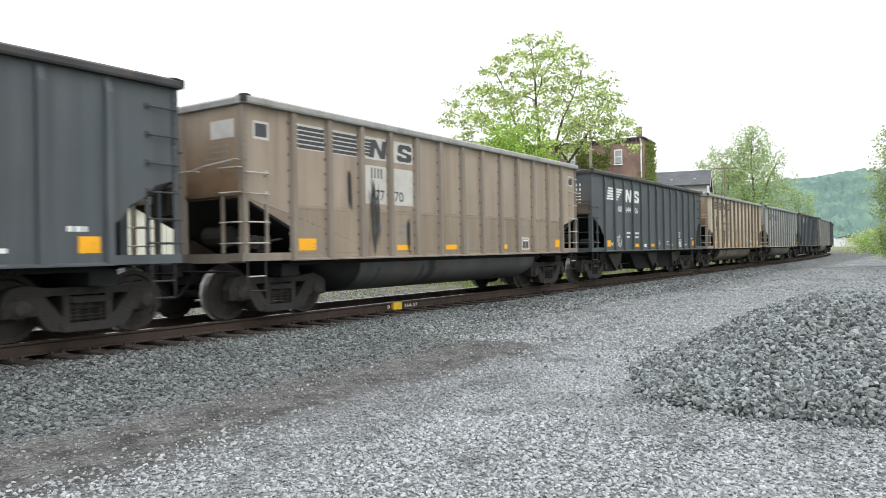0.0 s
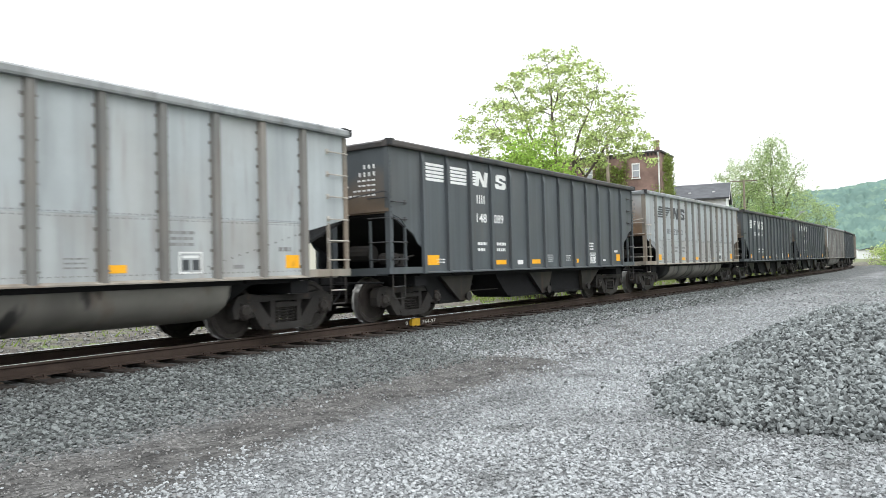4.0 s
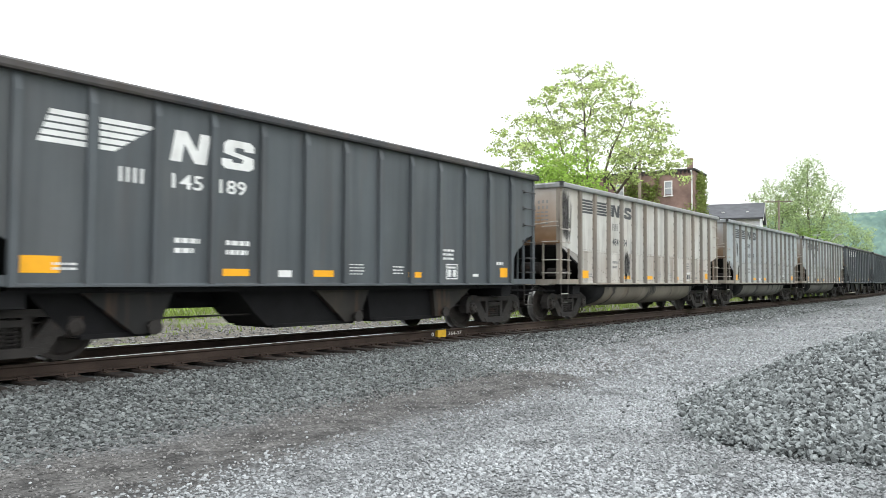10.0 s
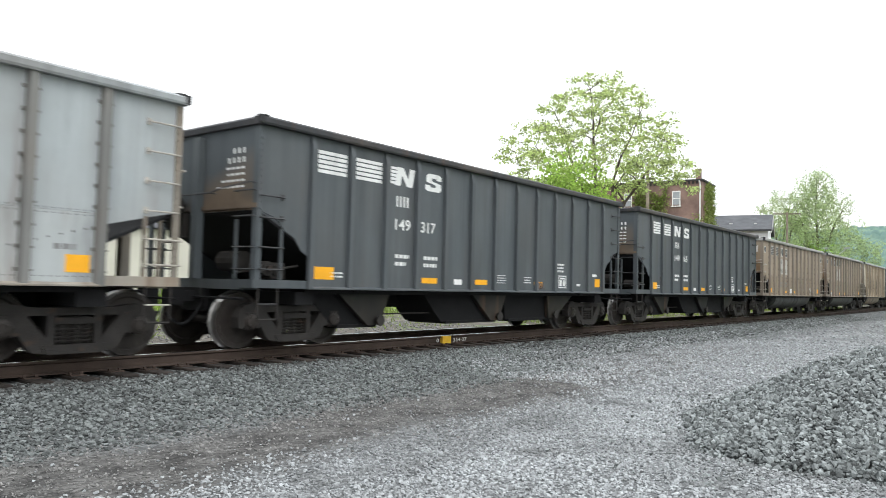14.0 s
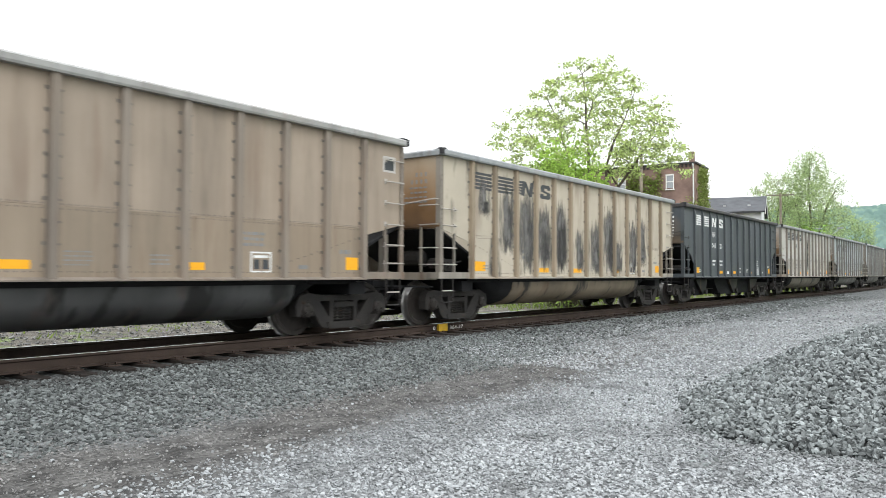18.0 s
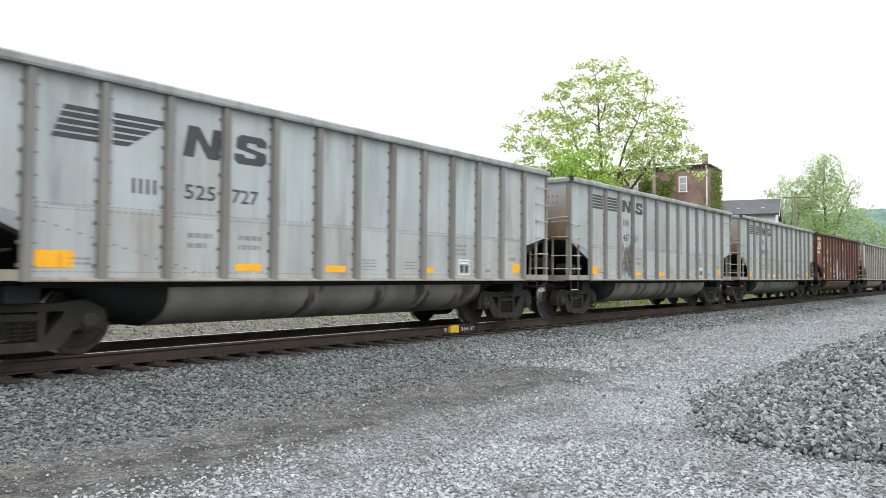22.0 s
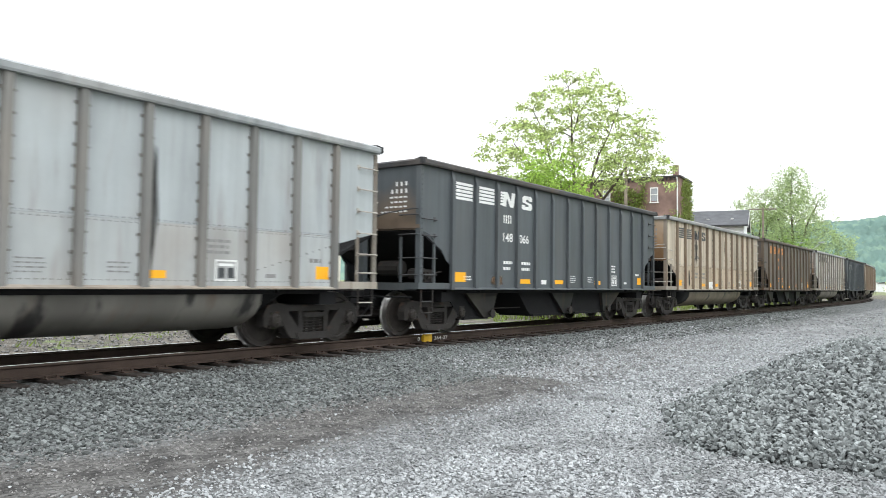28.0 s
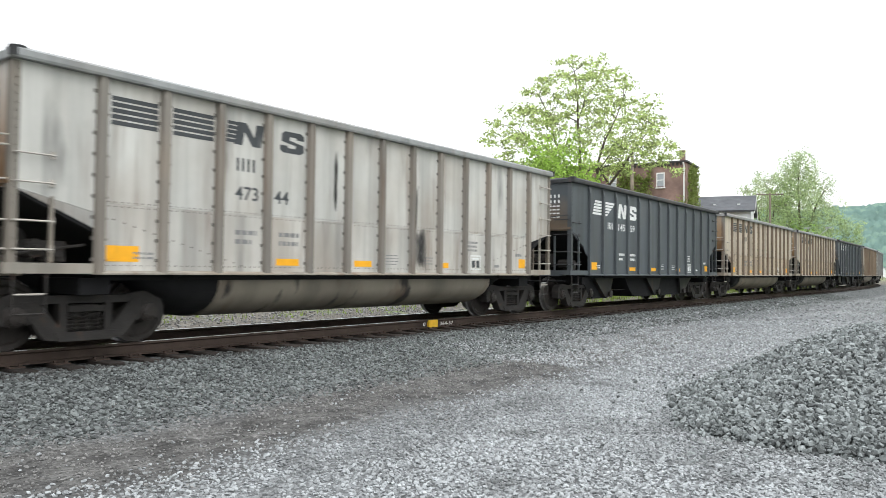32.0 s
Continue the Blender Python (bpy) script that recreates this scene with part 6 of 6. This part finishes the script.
def rail_car(colour, style, left="", right=""):
    kind = "hopper" if colour in ("black", "rusty") else "gondola"
    car = tagged(new("coal_hopper" if kind == "hopper" else "coal_gondola"), LOOK[colour], "rail car", "cars of the coal train")
    paint, ribs, ends = PAINT[colour], RIB[colour], END[colour]
    rungs = rung_black if kind == "hopper" else rung_steel
    dusty, posts = (ribs, ribs) if kind == "hopper" or colour in ("red", "brown") else (dusty_sill, dusty_post)
    red = colour == "red"
    for s in (-1, 1):
        long = red and s < 0
        at = pose(-0.3, 0, 0) if long else None
        place("end_bay", KIT["long", "bay"] if long else KIT[kind, "bay", s], paint, car)
        place("end_panel", KIT[kind, "end", s], ends, car, at)
        # Slope sheets get near black, painting the shade of the end openings.
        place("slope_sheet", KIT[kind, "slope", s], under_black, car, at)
        place("side_sill", KIT["sill", s], dusty, car)
        place("end_platform", KIT["long", "platform"] if long else KIT["platform", s], dusty, car)
        if not long:
            place("handrail", KIT["handrail", s], rungs, car)
        place("coupler", KIT["coupler", s], under_black, car, None, "black knuckle coupler with air hose")
        place("end_post", KIT["end_post"], posts, car, pose(s * (HALF + 0.055) - (0.3 if long else 0.0), 0, 1.115))
        if kind == "gondola" and not red:
            place("rivet_line", KIT["rivets", s], rivet_dark, car)["kind"] = "stuff"
        for x in RIB_X:
            place("rib", KIT[kind, "rib", s], ribs, car, pose(x, 0, 0))
        for sy in (-1, 1):
            place("corner_post", KIT["corner", s, sy], posts, car, at)
            for me in () if long else KIT["grab", s, sy]:
                place("grab_iron", me, rungs, car)
            step_iron = place("stirrup", KIT["stirrup", s, sy], iron, car)
            if sy < 0:
                place("step", KIT["step", s], rungs, step_iron)
            if not red:
                place("corner_cap", KIT["cap", s, sy], cap_black, car)
            for me in () if long else KIT["stile", s, sy]:
                place("stile", me, posts, car)
    place("side_panel", KIT[kind, "side"], paint, car)
    for i in range(12):
        for name, me, low in [("panel", KIT["long", "panel"], 0)] if red else KIT[kind, "panels"]:
            place(name, me, LOWER[colour] if low else paint, car, pose(RIB_X[i], 0, 0))
        if red:
            place("weld_seam", KIT["long", "seam"], ribs, car, pose(RIB_X[i], 0, 0))
    if red:
        place("handrail", KIT["long", "rail"], posts, car)
        place("jacking_plate", KIT["long", "pad"], ribs, car)
    place("top_chord", KIT["long", "chord"] if red else KIT["chord"], CHORD[colour], car)
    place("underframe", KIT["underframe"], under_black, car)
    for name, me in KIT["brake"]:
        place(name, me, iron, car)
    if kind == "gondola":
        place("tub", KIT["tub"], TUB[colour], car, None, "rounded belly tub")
        # Tub ends are coloured near black because they face down, away from light.
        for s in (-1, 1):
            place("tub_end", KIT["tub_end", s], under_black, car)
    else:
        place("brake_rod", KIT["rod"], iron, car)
        # Bays are near black for shade; gussets stay lighter, as the lit plates.
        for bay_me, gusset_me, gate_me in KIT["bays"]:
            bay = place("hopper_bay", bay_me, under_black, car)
            place("bay_gusset", gusset_me, bay_paint, bay)
            place("gate_capstan", gate_me, iron, bay)
    bogie(car, -5.35)
    bogie(car, 5.35)
    # paint on the near side
    ink = {"black": white, "rusty": orange_ink, "red": cream_ink}.get(colour, dark_ink)
    small = {"black": white, "rusty": orange_ink, "red": cream_ink}.get(colour, grey_ink)
    for k in range(5):
        place("reflective_strip", STRIP[k], yellow, car, None, "yellow reflective strip")
    tag = place("label_frame", ACI, white, car)
    place("label_block", ACI_BLOCK, white if kind == "hopper" else dark_ink, tag)
    for key in ("load", "limit", "data", "notes", "tally", "plate", "mark", "panel") + (() if red else ("end",)):
        place("stencil", STENCIL[key], small, car)["kind"] = "stuff"
    if style in LOGO:
        if colour == "brown":
            for me in PATCHES:
                place("white_patch", me, white_faded, car, None, "off-white painted patch")
            for outline_me, fill_me in zip(FRAME_SQ, SQUARE):
                place("square_fill", fill_me, dark_ink, place("square_outline", outline_me, white_faded, car))
            place("white_patch", END_PATCH, white_faded, car, None, "off-white painted patch")
        for name, me in LOGO[style]:
            place(name, me, ink, car)
        if style == "straight":
            place("reporting_mark", MARK, ink, car)["kind"] = "stuff"
            if left:
                place("number", number(left, -3.32, -2.88, 2.12, 2.33), ink, car)
                if right:
                    place("number", number(right, -2.56, -2.56 + 0.15 * len(right), 2.12, 2.33), ink, car)
        else:
            drop = 0.0 if kind == "hopper" else -0.22
            place("reporting_mark", MARK_SLANT, ink, car, pose(0, 0, drop))["kind"] = "stuff"
            if left:
                place("number", number(left, -3.36, -2.86, 2.35, 2.56), ink, car, pose(0, 0, drop))
                if right:
                    place("number", number(right, -2.58, -2.58 + 0.16 * len(right), 2.35, 2.56), ink, car, pose(0, 0, drop))
    CARS.append(car)
    return car


TRAIN = [
    ("grey", "straight", "", ""), ("black", "straight", "148", "310"),
    ("brown", "straight", "477", "70"), ("black", "slant", "144", "026"), ("tan", "straight", "499", "41"),
    ("grey", "slant", "", ""), ("black", "straight", "148", "089"), ("grey", "slant", "521", "72"),
    ("black", "slant", "144", "955"), ("black", "straight", "148", "622"), ("grey", "slant", "520", "184"),
    ("black", "slant", "145", "189"), ("light", "straight", "484", "84"), ("grey", "straight", "485", "08"),
    ("grey", "straight", "475", "66"), ("black", "straight", "149", "317"), ("black", "straight", "149", "065"),
    ("brown", "straight", "465", "21"), ("brown", "straight", "470", "53"), ("stained", "straight", "498", "74"),
    ("black", "straight", "148", "721"), ("light", "straight", "", ""), ("grey", "slant", "525", "727"),
    ("grey", "straight", "487", "31"), ("grey", "straight", "482", "67"), ("red", "red", "", ""),
    ("light", "straight", "487", "02"), ("grey", "straight", "", ""), ("black", "straight", "148", "066"),
    ("tan", "straight", "479", "71"), ("rusty", "straight", "146", "620"), ("light", "straight", "473", "44"),
    ("black", "slant", "145", "159"), ("tan", "straight", "", ""), ("tan", "straight", "", ""),
    ("black", "straight", "", ""), ("tan", "straight", "", ""), ("grey", "straight", "", ""),
    ("black", "straight", "", ""), ("grey", "straight", "", ""),
]
for row in TRAIN:
    rail_car(*row)


# ---- dirt, scrawls and special paint of single cars ----
soot_mat = material("black_soot_streak", (0.06, 0.058, 0.056), rough=0.9, var=0.3, scale=6, bump=0)
smudge_mat = material("grey_smudge", (0.17, 0.165, 0.155), rough=0.9, var=0.35, scale=5, bump=0)
rust_mat = material("brown_rust_patch", (0.2, 0.125, 0.075), rough=0.95, var=0.3, scale=6, bump=0)


def ragged(m, size, amount=0.92):
    """Worn coverage of a thin stain that thins out towards its edges."""
    n, l = tree_of(m)
    nt = (n, l)
    coord, sep, info = n.new("ShaderNodeTexCoord"), n.new("ShaderNodeSeparateXYZ"), n.new("ShaderNodeObjectInfo")
    l.new(coord.outputs["Generated"], sep.inputs[0])

    def op(kind, a, b=None, clamp=False):
        q = n.new("ShaderNodeMath")
        q.operation, q.use_clamp = kind, clamp
        for value, socket in ((a, q.inputs[0]), (b, q.inputs[1])):
            if isinstance(value, float):
                socket.default_value = value
            elif value is not None:
                l.new(value, socket)
        return q.outputs[0]

    def inner(axis, steep):
        return op("MULTIPLY", op("MINIMUM", axis, op("SUBTRACT", 1.0, axis)), steep, True)

    mask = op("MULTIPLY", inner(sep.outputs["X"], 2.0), inner(sep.outputs["Z"], 3.5))
    spots = noise_node(nt, stretch(nt, coord.outputs["Object"], *size), 1.0, 5, info.outputs["Random"])
    cover = band(nt, op("ADD", op("MULTIPLY", spots, 1.7), op("MULTIPLY", mask, 0.85)), 0.98, 1.75, amount)
    bare, mix = n.new("ShaderNodeBsdfTransparent"), n.new("ShaderNodeMixShader")
    l.new(cover, mix.inputs[0])
    l.new(bare.outputs[0], mix.inputs[1])
    l.new(n["Principled BSDF"].outputs[0], mix.inputs[2])
    l.new(mix.outputs[0], n["Material Output"].inputs["Surface"])


ragged(soot_mat, (13, 13, 1.4), 0.95)
ragged(smudge_mat, (15, 15, 2.0), 0.9)
ragged(rust_mat, (7, 7, 5))
white_card = material("white_notice", (0.75, 0.75, 0.74), rough=0.6, var=0.06, scale=6, bump=0)
scrawl_mat = material("dark_scrawl", (0.07, 0.07, 0.075), rough=0.7, var=0.2, scale=6, bump=0)


def streak(k, x, z0, z1, w, mat=soot_mat, name="soot_streak"):
    """A run of dirt on the near side of car k, x metres from its front corner."""
    c = -HALF + x
    part(name, bars([(c - 0.95 * w - 0.02, c + 0.95 * w + 0.02, max(z0 - 0.12, 1.035), min(z1 + 0.16, 3.5))], FACE - 0.003 - 0.0004 * (int(x * 50) % 7)), mat, CARS[k + 1])


def blot(k, x, z, rx, rz, mat=rust_mat, name="rust_patch"):
    c = -HALF + x
    part(name, bars([(c - 1.25 * rx, c + 1.25 * rx, z - 1.25 * rz, z + 1.25 * rz)], FACE - 0.003), mat, CARS[k + 1])


def card(k, x0, x1, z0, z1, mat=white_card, name="notice_plate"):
    part(name, bars([(-HALF + x0, -HALF + x1, z0, z1)], FACE - 0.001), mat, CARS[k + 1])


def scrawl(k, x0, x1, z0, z1, mat=scrawl_mat, width=0.02, seed=0, turns=9):
    """A looping line of spray paint."""
    rng = random.Random(seed + k)
    bm = fresh()
    pts = []
    for i in range(turns * 6 + 1):
        f = i / (turns * 6)
        a = i * 2 * math.pi / 6
        r = rng.uniform(0.25, 0.5) * (z1 - z0)
        pts.append((-HALF + x0 + (x1 - x0) * f + 0.6 * r * math.cos(a), (z0 + z1) / 2 + r * math.sin(a)))
    rows = []
    for i, (ax, az) in enumerate(pts):
        (px, pz), (qx, qz) = pts[max(0, i - 1)], pts[min(len(pts) - 1, i + 1)]
        d = math.hypot(qx - px, qz - pz) or 1
        nx, nz = -(qz - pz) / d * width, (qx - px) / d * width
        y = FACE - 0.001 - 0.0004 * (i % 5)
        rows.append((bm.verts.new((ax - nx, y, az - nz)), bm.verts.new((ax + nx, y, az + nz))))
    for a, b in zip(rows, rows[1:]):
        bm.faces.new((a[0], b[0], b[1], a[1]))
    part("spray_scrawl", bm, mat, CARS[k + 1], "sprayed scrawl")


for row in ((1, 3.28, 1.05, 2.45, 0.22), (1, 2.55, 2.0, 2.6, 0.06), (1, 4.4, 1.1, 1.7, 0.08), (3, 3.95, 1.05, 3.42, 0.34), (3, 1.75, 2.1, 2.5, 0.07), (3, 3.3, 1.1, 2.0, 0.12),
            (9, 7.6, 1.05, 3.0, 0.26), (9, 5.55, 1.05, 1.5, 0.16), (9, 7.35, 2.0, 2.9, 0.1), (11, 0.28, 2.2, 3.44, 0.4), (11, 4.2, 1.08, 1.85, 0.36), (11, 7.5, 1.05, 1.6, 0.2), (11, 7.45, 2.0, 2.8, 0.06),
            (12, 1.6, 2.2, 2.7, 0.1), (12, 1.75, 1.2, 1.7, 0.1), (13, 0.42, 3.05, 3.45, 0.07), (13, 3.1, 1.35, 1.75, 0.06), (13, 4.1, 1.1, 1.9, 0.07), (13, 3.1, 2.4, 2.75, 0.05), (13, 4.35, 1.4, 1.7, 0.05),
            (16, 0.9, 1.1, 1.7, 0.14), (20, 1.3, 1.9, 3.2, 0.08), (20, 3.2, 1.2, 2.8, 0.07), (20, 3.95, 1.3, 2.4, 0.1), (20, 6.15, 1.05, 3.4, 0.16), (20, 6.65, 1.05, 1.5, 0.1),
            (23, 3.1, 1.1, 1.75, 0.06), (23, 6.4, 1.1, 1.6, 0.07), (23, 9.9, 1.15, 1.7, 0.08), (28, 3.35, 2.0, 3.3, 0.14), (28, 7.55, 1.05, 2.7, 0.12), (28, 2.5, 1.2, 1.6, 0.08), (28, 7.3, 2.6, 3.0, 0.05),
            (30, 6.5, 1.2, 2.9, 0.07), (30, 7.7, 1.05, 1.75, 0.2), (30, 7.5, 2.0, 2.6, 0.1), (30, 5.3, 2.2, 3.0, 0.05), (6, 8.2, 1.1, 2.9, 0.06), (4, 5.0, 1.2, 2.8, 0.12), (26, 4.5, 1.05, 2.9, 0.16), (26, 8.4, 1.05, 3.1, 0.1)):
    streak(*row)
for k, x, z0, z1, w in ((18, 1.55, 2.4, 3.1, 0.3), (18, 2.5, 1.6, 3.1, 0.4), (18, 3.4, 1.1, 3.0, 0.5), (18, 4.2, 1.2, 2.7, 0.5), (18, 5.05, 1.1, 2.9, 0.6), (18, 6.1, 1.2, 2.2, 0.3), (18, 7.1, 1.05, 2.5, 0.5), (18, 8.0, 1.05, 2.9, 0.6), (18, 8.6, 1.1, 2.0, 0.4), (18, 9.7, 1.1, 2.6, 0.4), (18, 10.4, 1.3, 2.8, 0.36)):
    streak(k, x, z0, z1, w, smudge_mat)
    streak(k, x + 0.11, z0 + 0.1, z1 - 0.5, w * 0.5)
streak(22, 3.5, 1.05, 1.95, 0.55, smudge_mat, "smudge")
for row in ((25, 2.25, 1.74, 0.22, 0.14), (25, 4.05, 1.66, 0.12, 0.14), (25, 4.85, 1.66, 0.3, 0.17), (27, 2.9, 1.2, 0.24, 0.1), (15, 2.0, 1.4, 0.1, 0.12), (14, 8.5, 1.15, 0.2, 0.08)):
    blot(*row)
scrawl(13, 3.2, 3.75, 1.1, 1.35, seed=3)
scrawl(13, 8.1, 8.9, 1.2, 1.75, grey_ink, 0.014, seed=4)
scrawl(2, 2.2, 2.6, 1.1, 1.6, white_faded, 0.02, seed=5, turns=4)
card(28, 5.0, 5.6, 1.05, 1.32)
card(16, 5.1, 5.65, 1.12, 1.34)
card(17, 1.18, 1.66, 1.06, 1.26)
card(13, 5.28, 5.62, 1.12, 1.32, smudge_mat, "grey_plate")
card(9, 5.25, 5.5, 1.15, 1.32, smudge_mat, "grey_plate")
card(3, 8.4, 8.75, 1.1, 1.6)
for k in (2, 5, 7, 8, 10, 12, 14, 15, 19, 23, 25, 26, 27):
    card(k, 5.05, 5.32, 1.12, 1.23)

# the oxide red car
RED = 24


notice_tan = material("faded_tan_notice", (0.5, 0.34, 0.2), rough=0.8, var=0.2, scale=6, bump=0, stains=((RUST, (6, 6, 14), 0.5, 0.65, 0.6),))
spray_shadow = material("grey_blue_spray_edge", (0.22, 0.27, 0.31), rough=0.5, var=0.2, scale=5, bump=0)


def red_paint(name, bm, mat=cream_ink, label=""):
    part(name, bm, mat, CARS[RED + 1], label)


def ring_part(cx, cz, r0, r1, a0, a1):
    n = 14
    outer = [(cx + r1 * math.cos(a0 + (a1 - a0) * i / n), cz + r1 * math.sin(a0 + (a1 - a0) * i / n)) for i in range(n + 1)]
    inner = [(cx + r0 * math.cos(a0 + (a1 - a0) * i / n), cz + r0 * math.sin(a0 + (a1 - a0) * i / n)) for i in range(n + 1)]
    return outer + inner[::-1]


_c = -HALF
for r0, r1, a0, a1 in ((0.235, 0.35, -0.15, math.pi), (0.09, 0.17, -0.9, math.pi)):
    red_paint("logo_block", flat(ring_part(-6.04, 2.8, r0, r1, a0, a1)))
for z in (2.53, 2.74):
    red_paint("logo_stripes", bars([(-6.68, -6.02 + 0.05 * (z < 2.6), z - 0.055, z + 0.055)]))
for i in range(7):
    red_paint("name_bar", bars([(-6.56 + i * 0.122, -6.48 + i * 0.122, 3.24, 3.38)]))
red_paint("reporting_mark", bars([(_c + 2.12 + d, _c + 2.2 + d, 2.5, 2.76) for d in (0.0, 0.11, 0.27, 0.38)] + [(_c + 2.34, _c + 2.41, 2.86, 2.92)]))
for i in range(7):
    _bm = fresh()
    box(_bm, -FRONT - 0.004, -FRONT - 0.002, -1.1 + i * 0.13, -1.02 + i * 0.13, 3.06, 3.17)
    red_paint("end_stencil", _bm)
for text, x in (("50", 1.2), ("74", 2.1), ("93", 3.02)):
    place("number", lettered(text, _c + x, _c + x + 0.52, 2.02, 2.3, FACE), cream_ink, CARS[RED + 1])
for x0, x1, z0, z1 in ((1.22, 1.75, 1.72, 1.93), (1.22, 1.75, 1.1, 1.34), (11.1, 11.5, 1.62, 1.84), (11.1, 11.5, 1.08, 1.3)):
    red_paint("reflective_strip", bars([(_c + x0, _c + x1, z0, z1)], FACE - 0.001), yellow)
red_paint("grey_plate", bars([(_c + 1.3, _c + 1.6, 1.42, 1.56)]), under_black)
red_paint("paper_notice", bars([(_c + 6.58, _c + 7.32, 2.86, 3.24)]), notice_tan)
# sprayed letters as plain blobs, with darker strokes over them
for blob in ([(-1.8, 1.06), (-1.84, 2.05), (-1.5, 2.1), (-1.4, 1.9), (-1.5, 1.66), (-1.36, 1.5), (-1.36, 1.2), (-1.44, 1.06)],
             [(-1.32, 1.05), (-1.34, 1.95), (-1.22, 2.02), (-1.1, 2.2), (-0.84, 2.16), (-0.82, 1.05)],
             [(-0.8, 1.07), (-0.78, 1.52), (-0.6, 1.66), (-0.42, 1.5), (-0.22, 1.48), (-0.18, 1.28), (-0.36, 1.2), (-0.5, 1.08)]):
    red_paint("spray_letters", flat(blob, FACE - 0.002), spray, "pale blue-white bubble scrawl")
for x0, x1, z0, z1 in ((-1.66, -1.56, 1.7, 1.86), (-1.66, -1.54, 1.26, 1.42), (-1.12, -1.06, 1.2, 1.85), (-0.62, -0.5, 1.34, 1.42), (-1.37, -1.35, 1.1, 1.8)):
    red_paint("spray_letters", bars([(x0, x1, z0, z1)], FACE - 0.003), spray_shadow)


def loop(cx, cz, rx, rz, a0, a1, w=0.03):
    """One sprayed arc."""
    n = 16
    pts = [(a0 + (a1 - a0) * i / n) for i in range(n + 1)]
    outer = [(cx + (rx + w) * math.cos(a), cz + (rz + w) * math.sin(a)) for a in pts]
    inner = [(cx + (rx - w) * math.cos(a), cz + (rz - w) * math.sin(a)) for a in pts]
    red_paint("spray_scrawl", flat(outer + inner[::-1], FACE - 0.002), spray)


for row in ((-2.42, 1.62, 0.26, 0.36, -0.3, 3.9), (-2.45, 1.5, 0.13, 0.2, 1.0, 6.6), (-2.2, 1.42, 0.3, 0.24, 3.6, 6.0), (-2.02, 1.36, 0.12, 0.12, 0.6, 2.8), (1.42, 1.4, 0.16, 0.34, -0.6, 3.4), (1.3, 1.2, 0.16, 0.2, 2.8, 6.0), (2.92, 1.55, 0.12, 0.34, -0.8, 3.3), (2.95, 1.4, 0.16, 0.12, 3.0, 6.0)):
    loop(*row)
for k, z in enumerate((1.62, 1.4, 1.17)):
    scrawl(RED, 6.6 + 0.05 * k, 7.5 - 0.1 * (2 - k), z - 0.11, z + 0.11, spray, 0.018, 2 + k, 6)
_bm = fresh()
prism_x(_bm, [(-1.36, 0.84), (-1.38, 0.97), (-1.3, 0.97), (-1.3, 0.84)], -3.15, 3.95)
red_paint("rust_band", _bm, notice_tan, "pale rusty band on the belly")

# ---- what moves: the train rolls by, its wheels turn ----
PITCH = 14.2386
CAR_TIMES = [0.5 * i for i in range(65)]


SLACK = {11: 0.1, 12: 0.06, 14: 0.12, 15: 0.2, 16: 0.15, 17: 0.1, 18: 0.05, 20: -0.1, 21: -0.2, 22: -0.27, 23: -0.3, 24: -0.3, 25: -0.06, 27: 0.12, 28: 0.14, 29: 0.14, 30: 0.12, 31: 0.12}


def car_s(k, t):
    """Middle of the car k (0 is the second listed) along the track at t seconds, with the slack in its couplers."""
    return SLACK.get(k, 0.0) - 6.23 + PITCH * k - 13.49 * t + 0.01413 * t * t + HALF


def car_pose(k, t):
    s = car_s(k, t)
    a, b = on_track(s - 5.35), on_track(s + 5.35)
    h = math.atan2(b[1] - a[1], b[0] - a[0])
    return pose((a[0] + b[0]) / 2, (a[1] + b[1]) / 2, 0, 0, 0, math.degrees(h))


def motions():
    for i, car in enumerate(CARS):
        walk(car, [(t, car_pose(i - 1, t)) for t in CAR_TIMES])
    for i, wheel, dx in WHEELS:
        near = [f / FPS for f in range(0, 32 * FPS + 1) if -12 < car_s(i - 1, f / FPS) < 34]
        times = sorted(set([0.0] + near + [32.0]))
        start = car_s(i - 1, near[0]) if near else 0.0
        stop = car_s(i - 1, near[-1]) if near else 0.0
        rows = []
        for t in times:
            s = min(max(car_s(i - 1, t), stop), start) if near else 0.0
            turn = math.degrees((start - s) / 0.457)
            rows.append((t, pose(dx, 0, 0.457, 0, -turn, 0)))
        walk(wheel, rows)


motions()
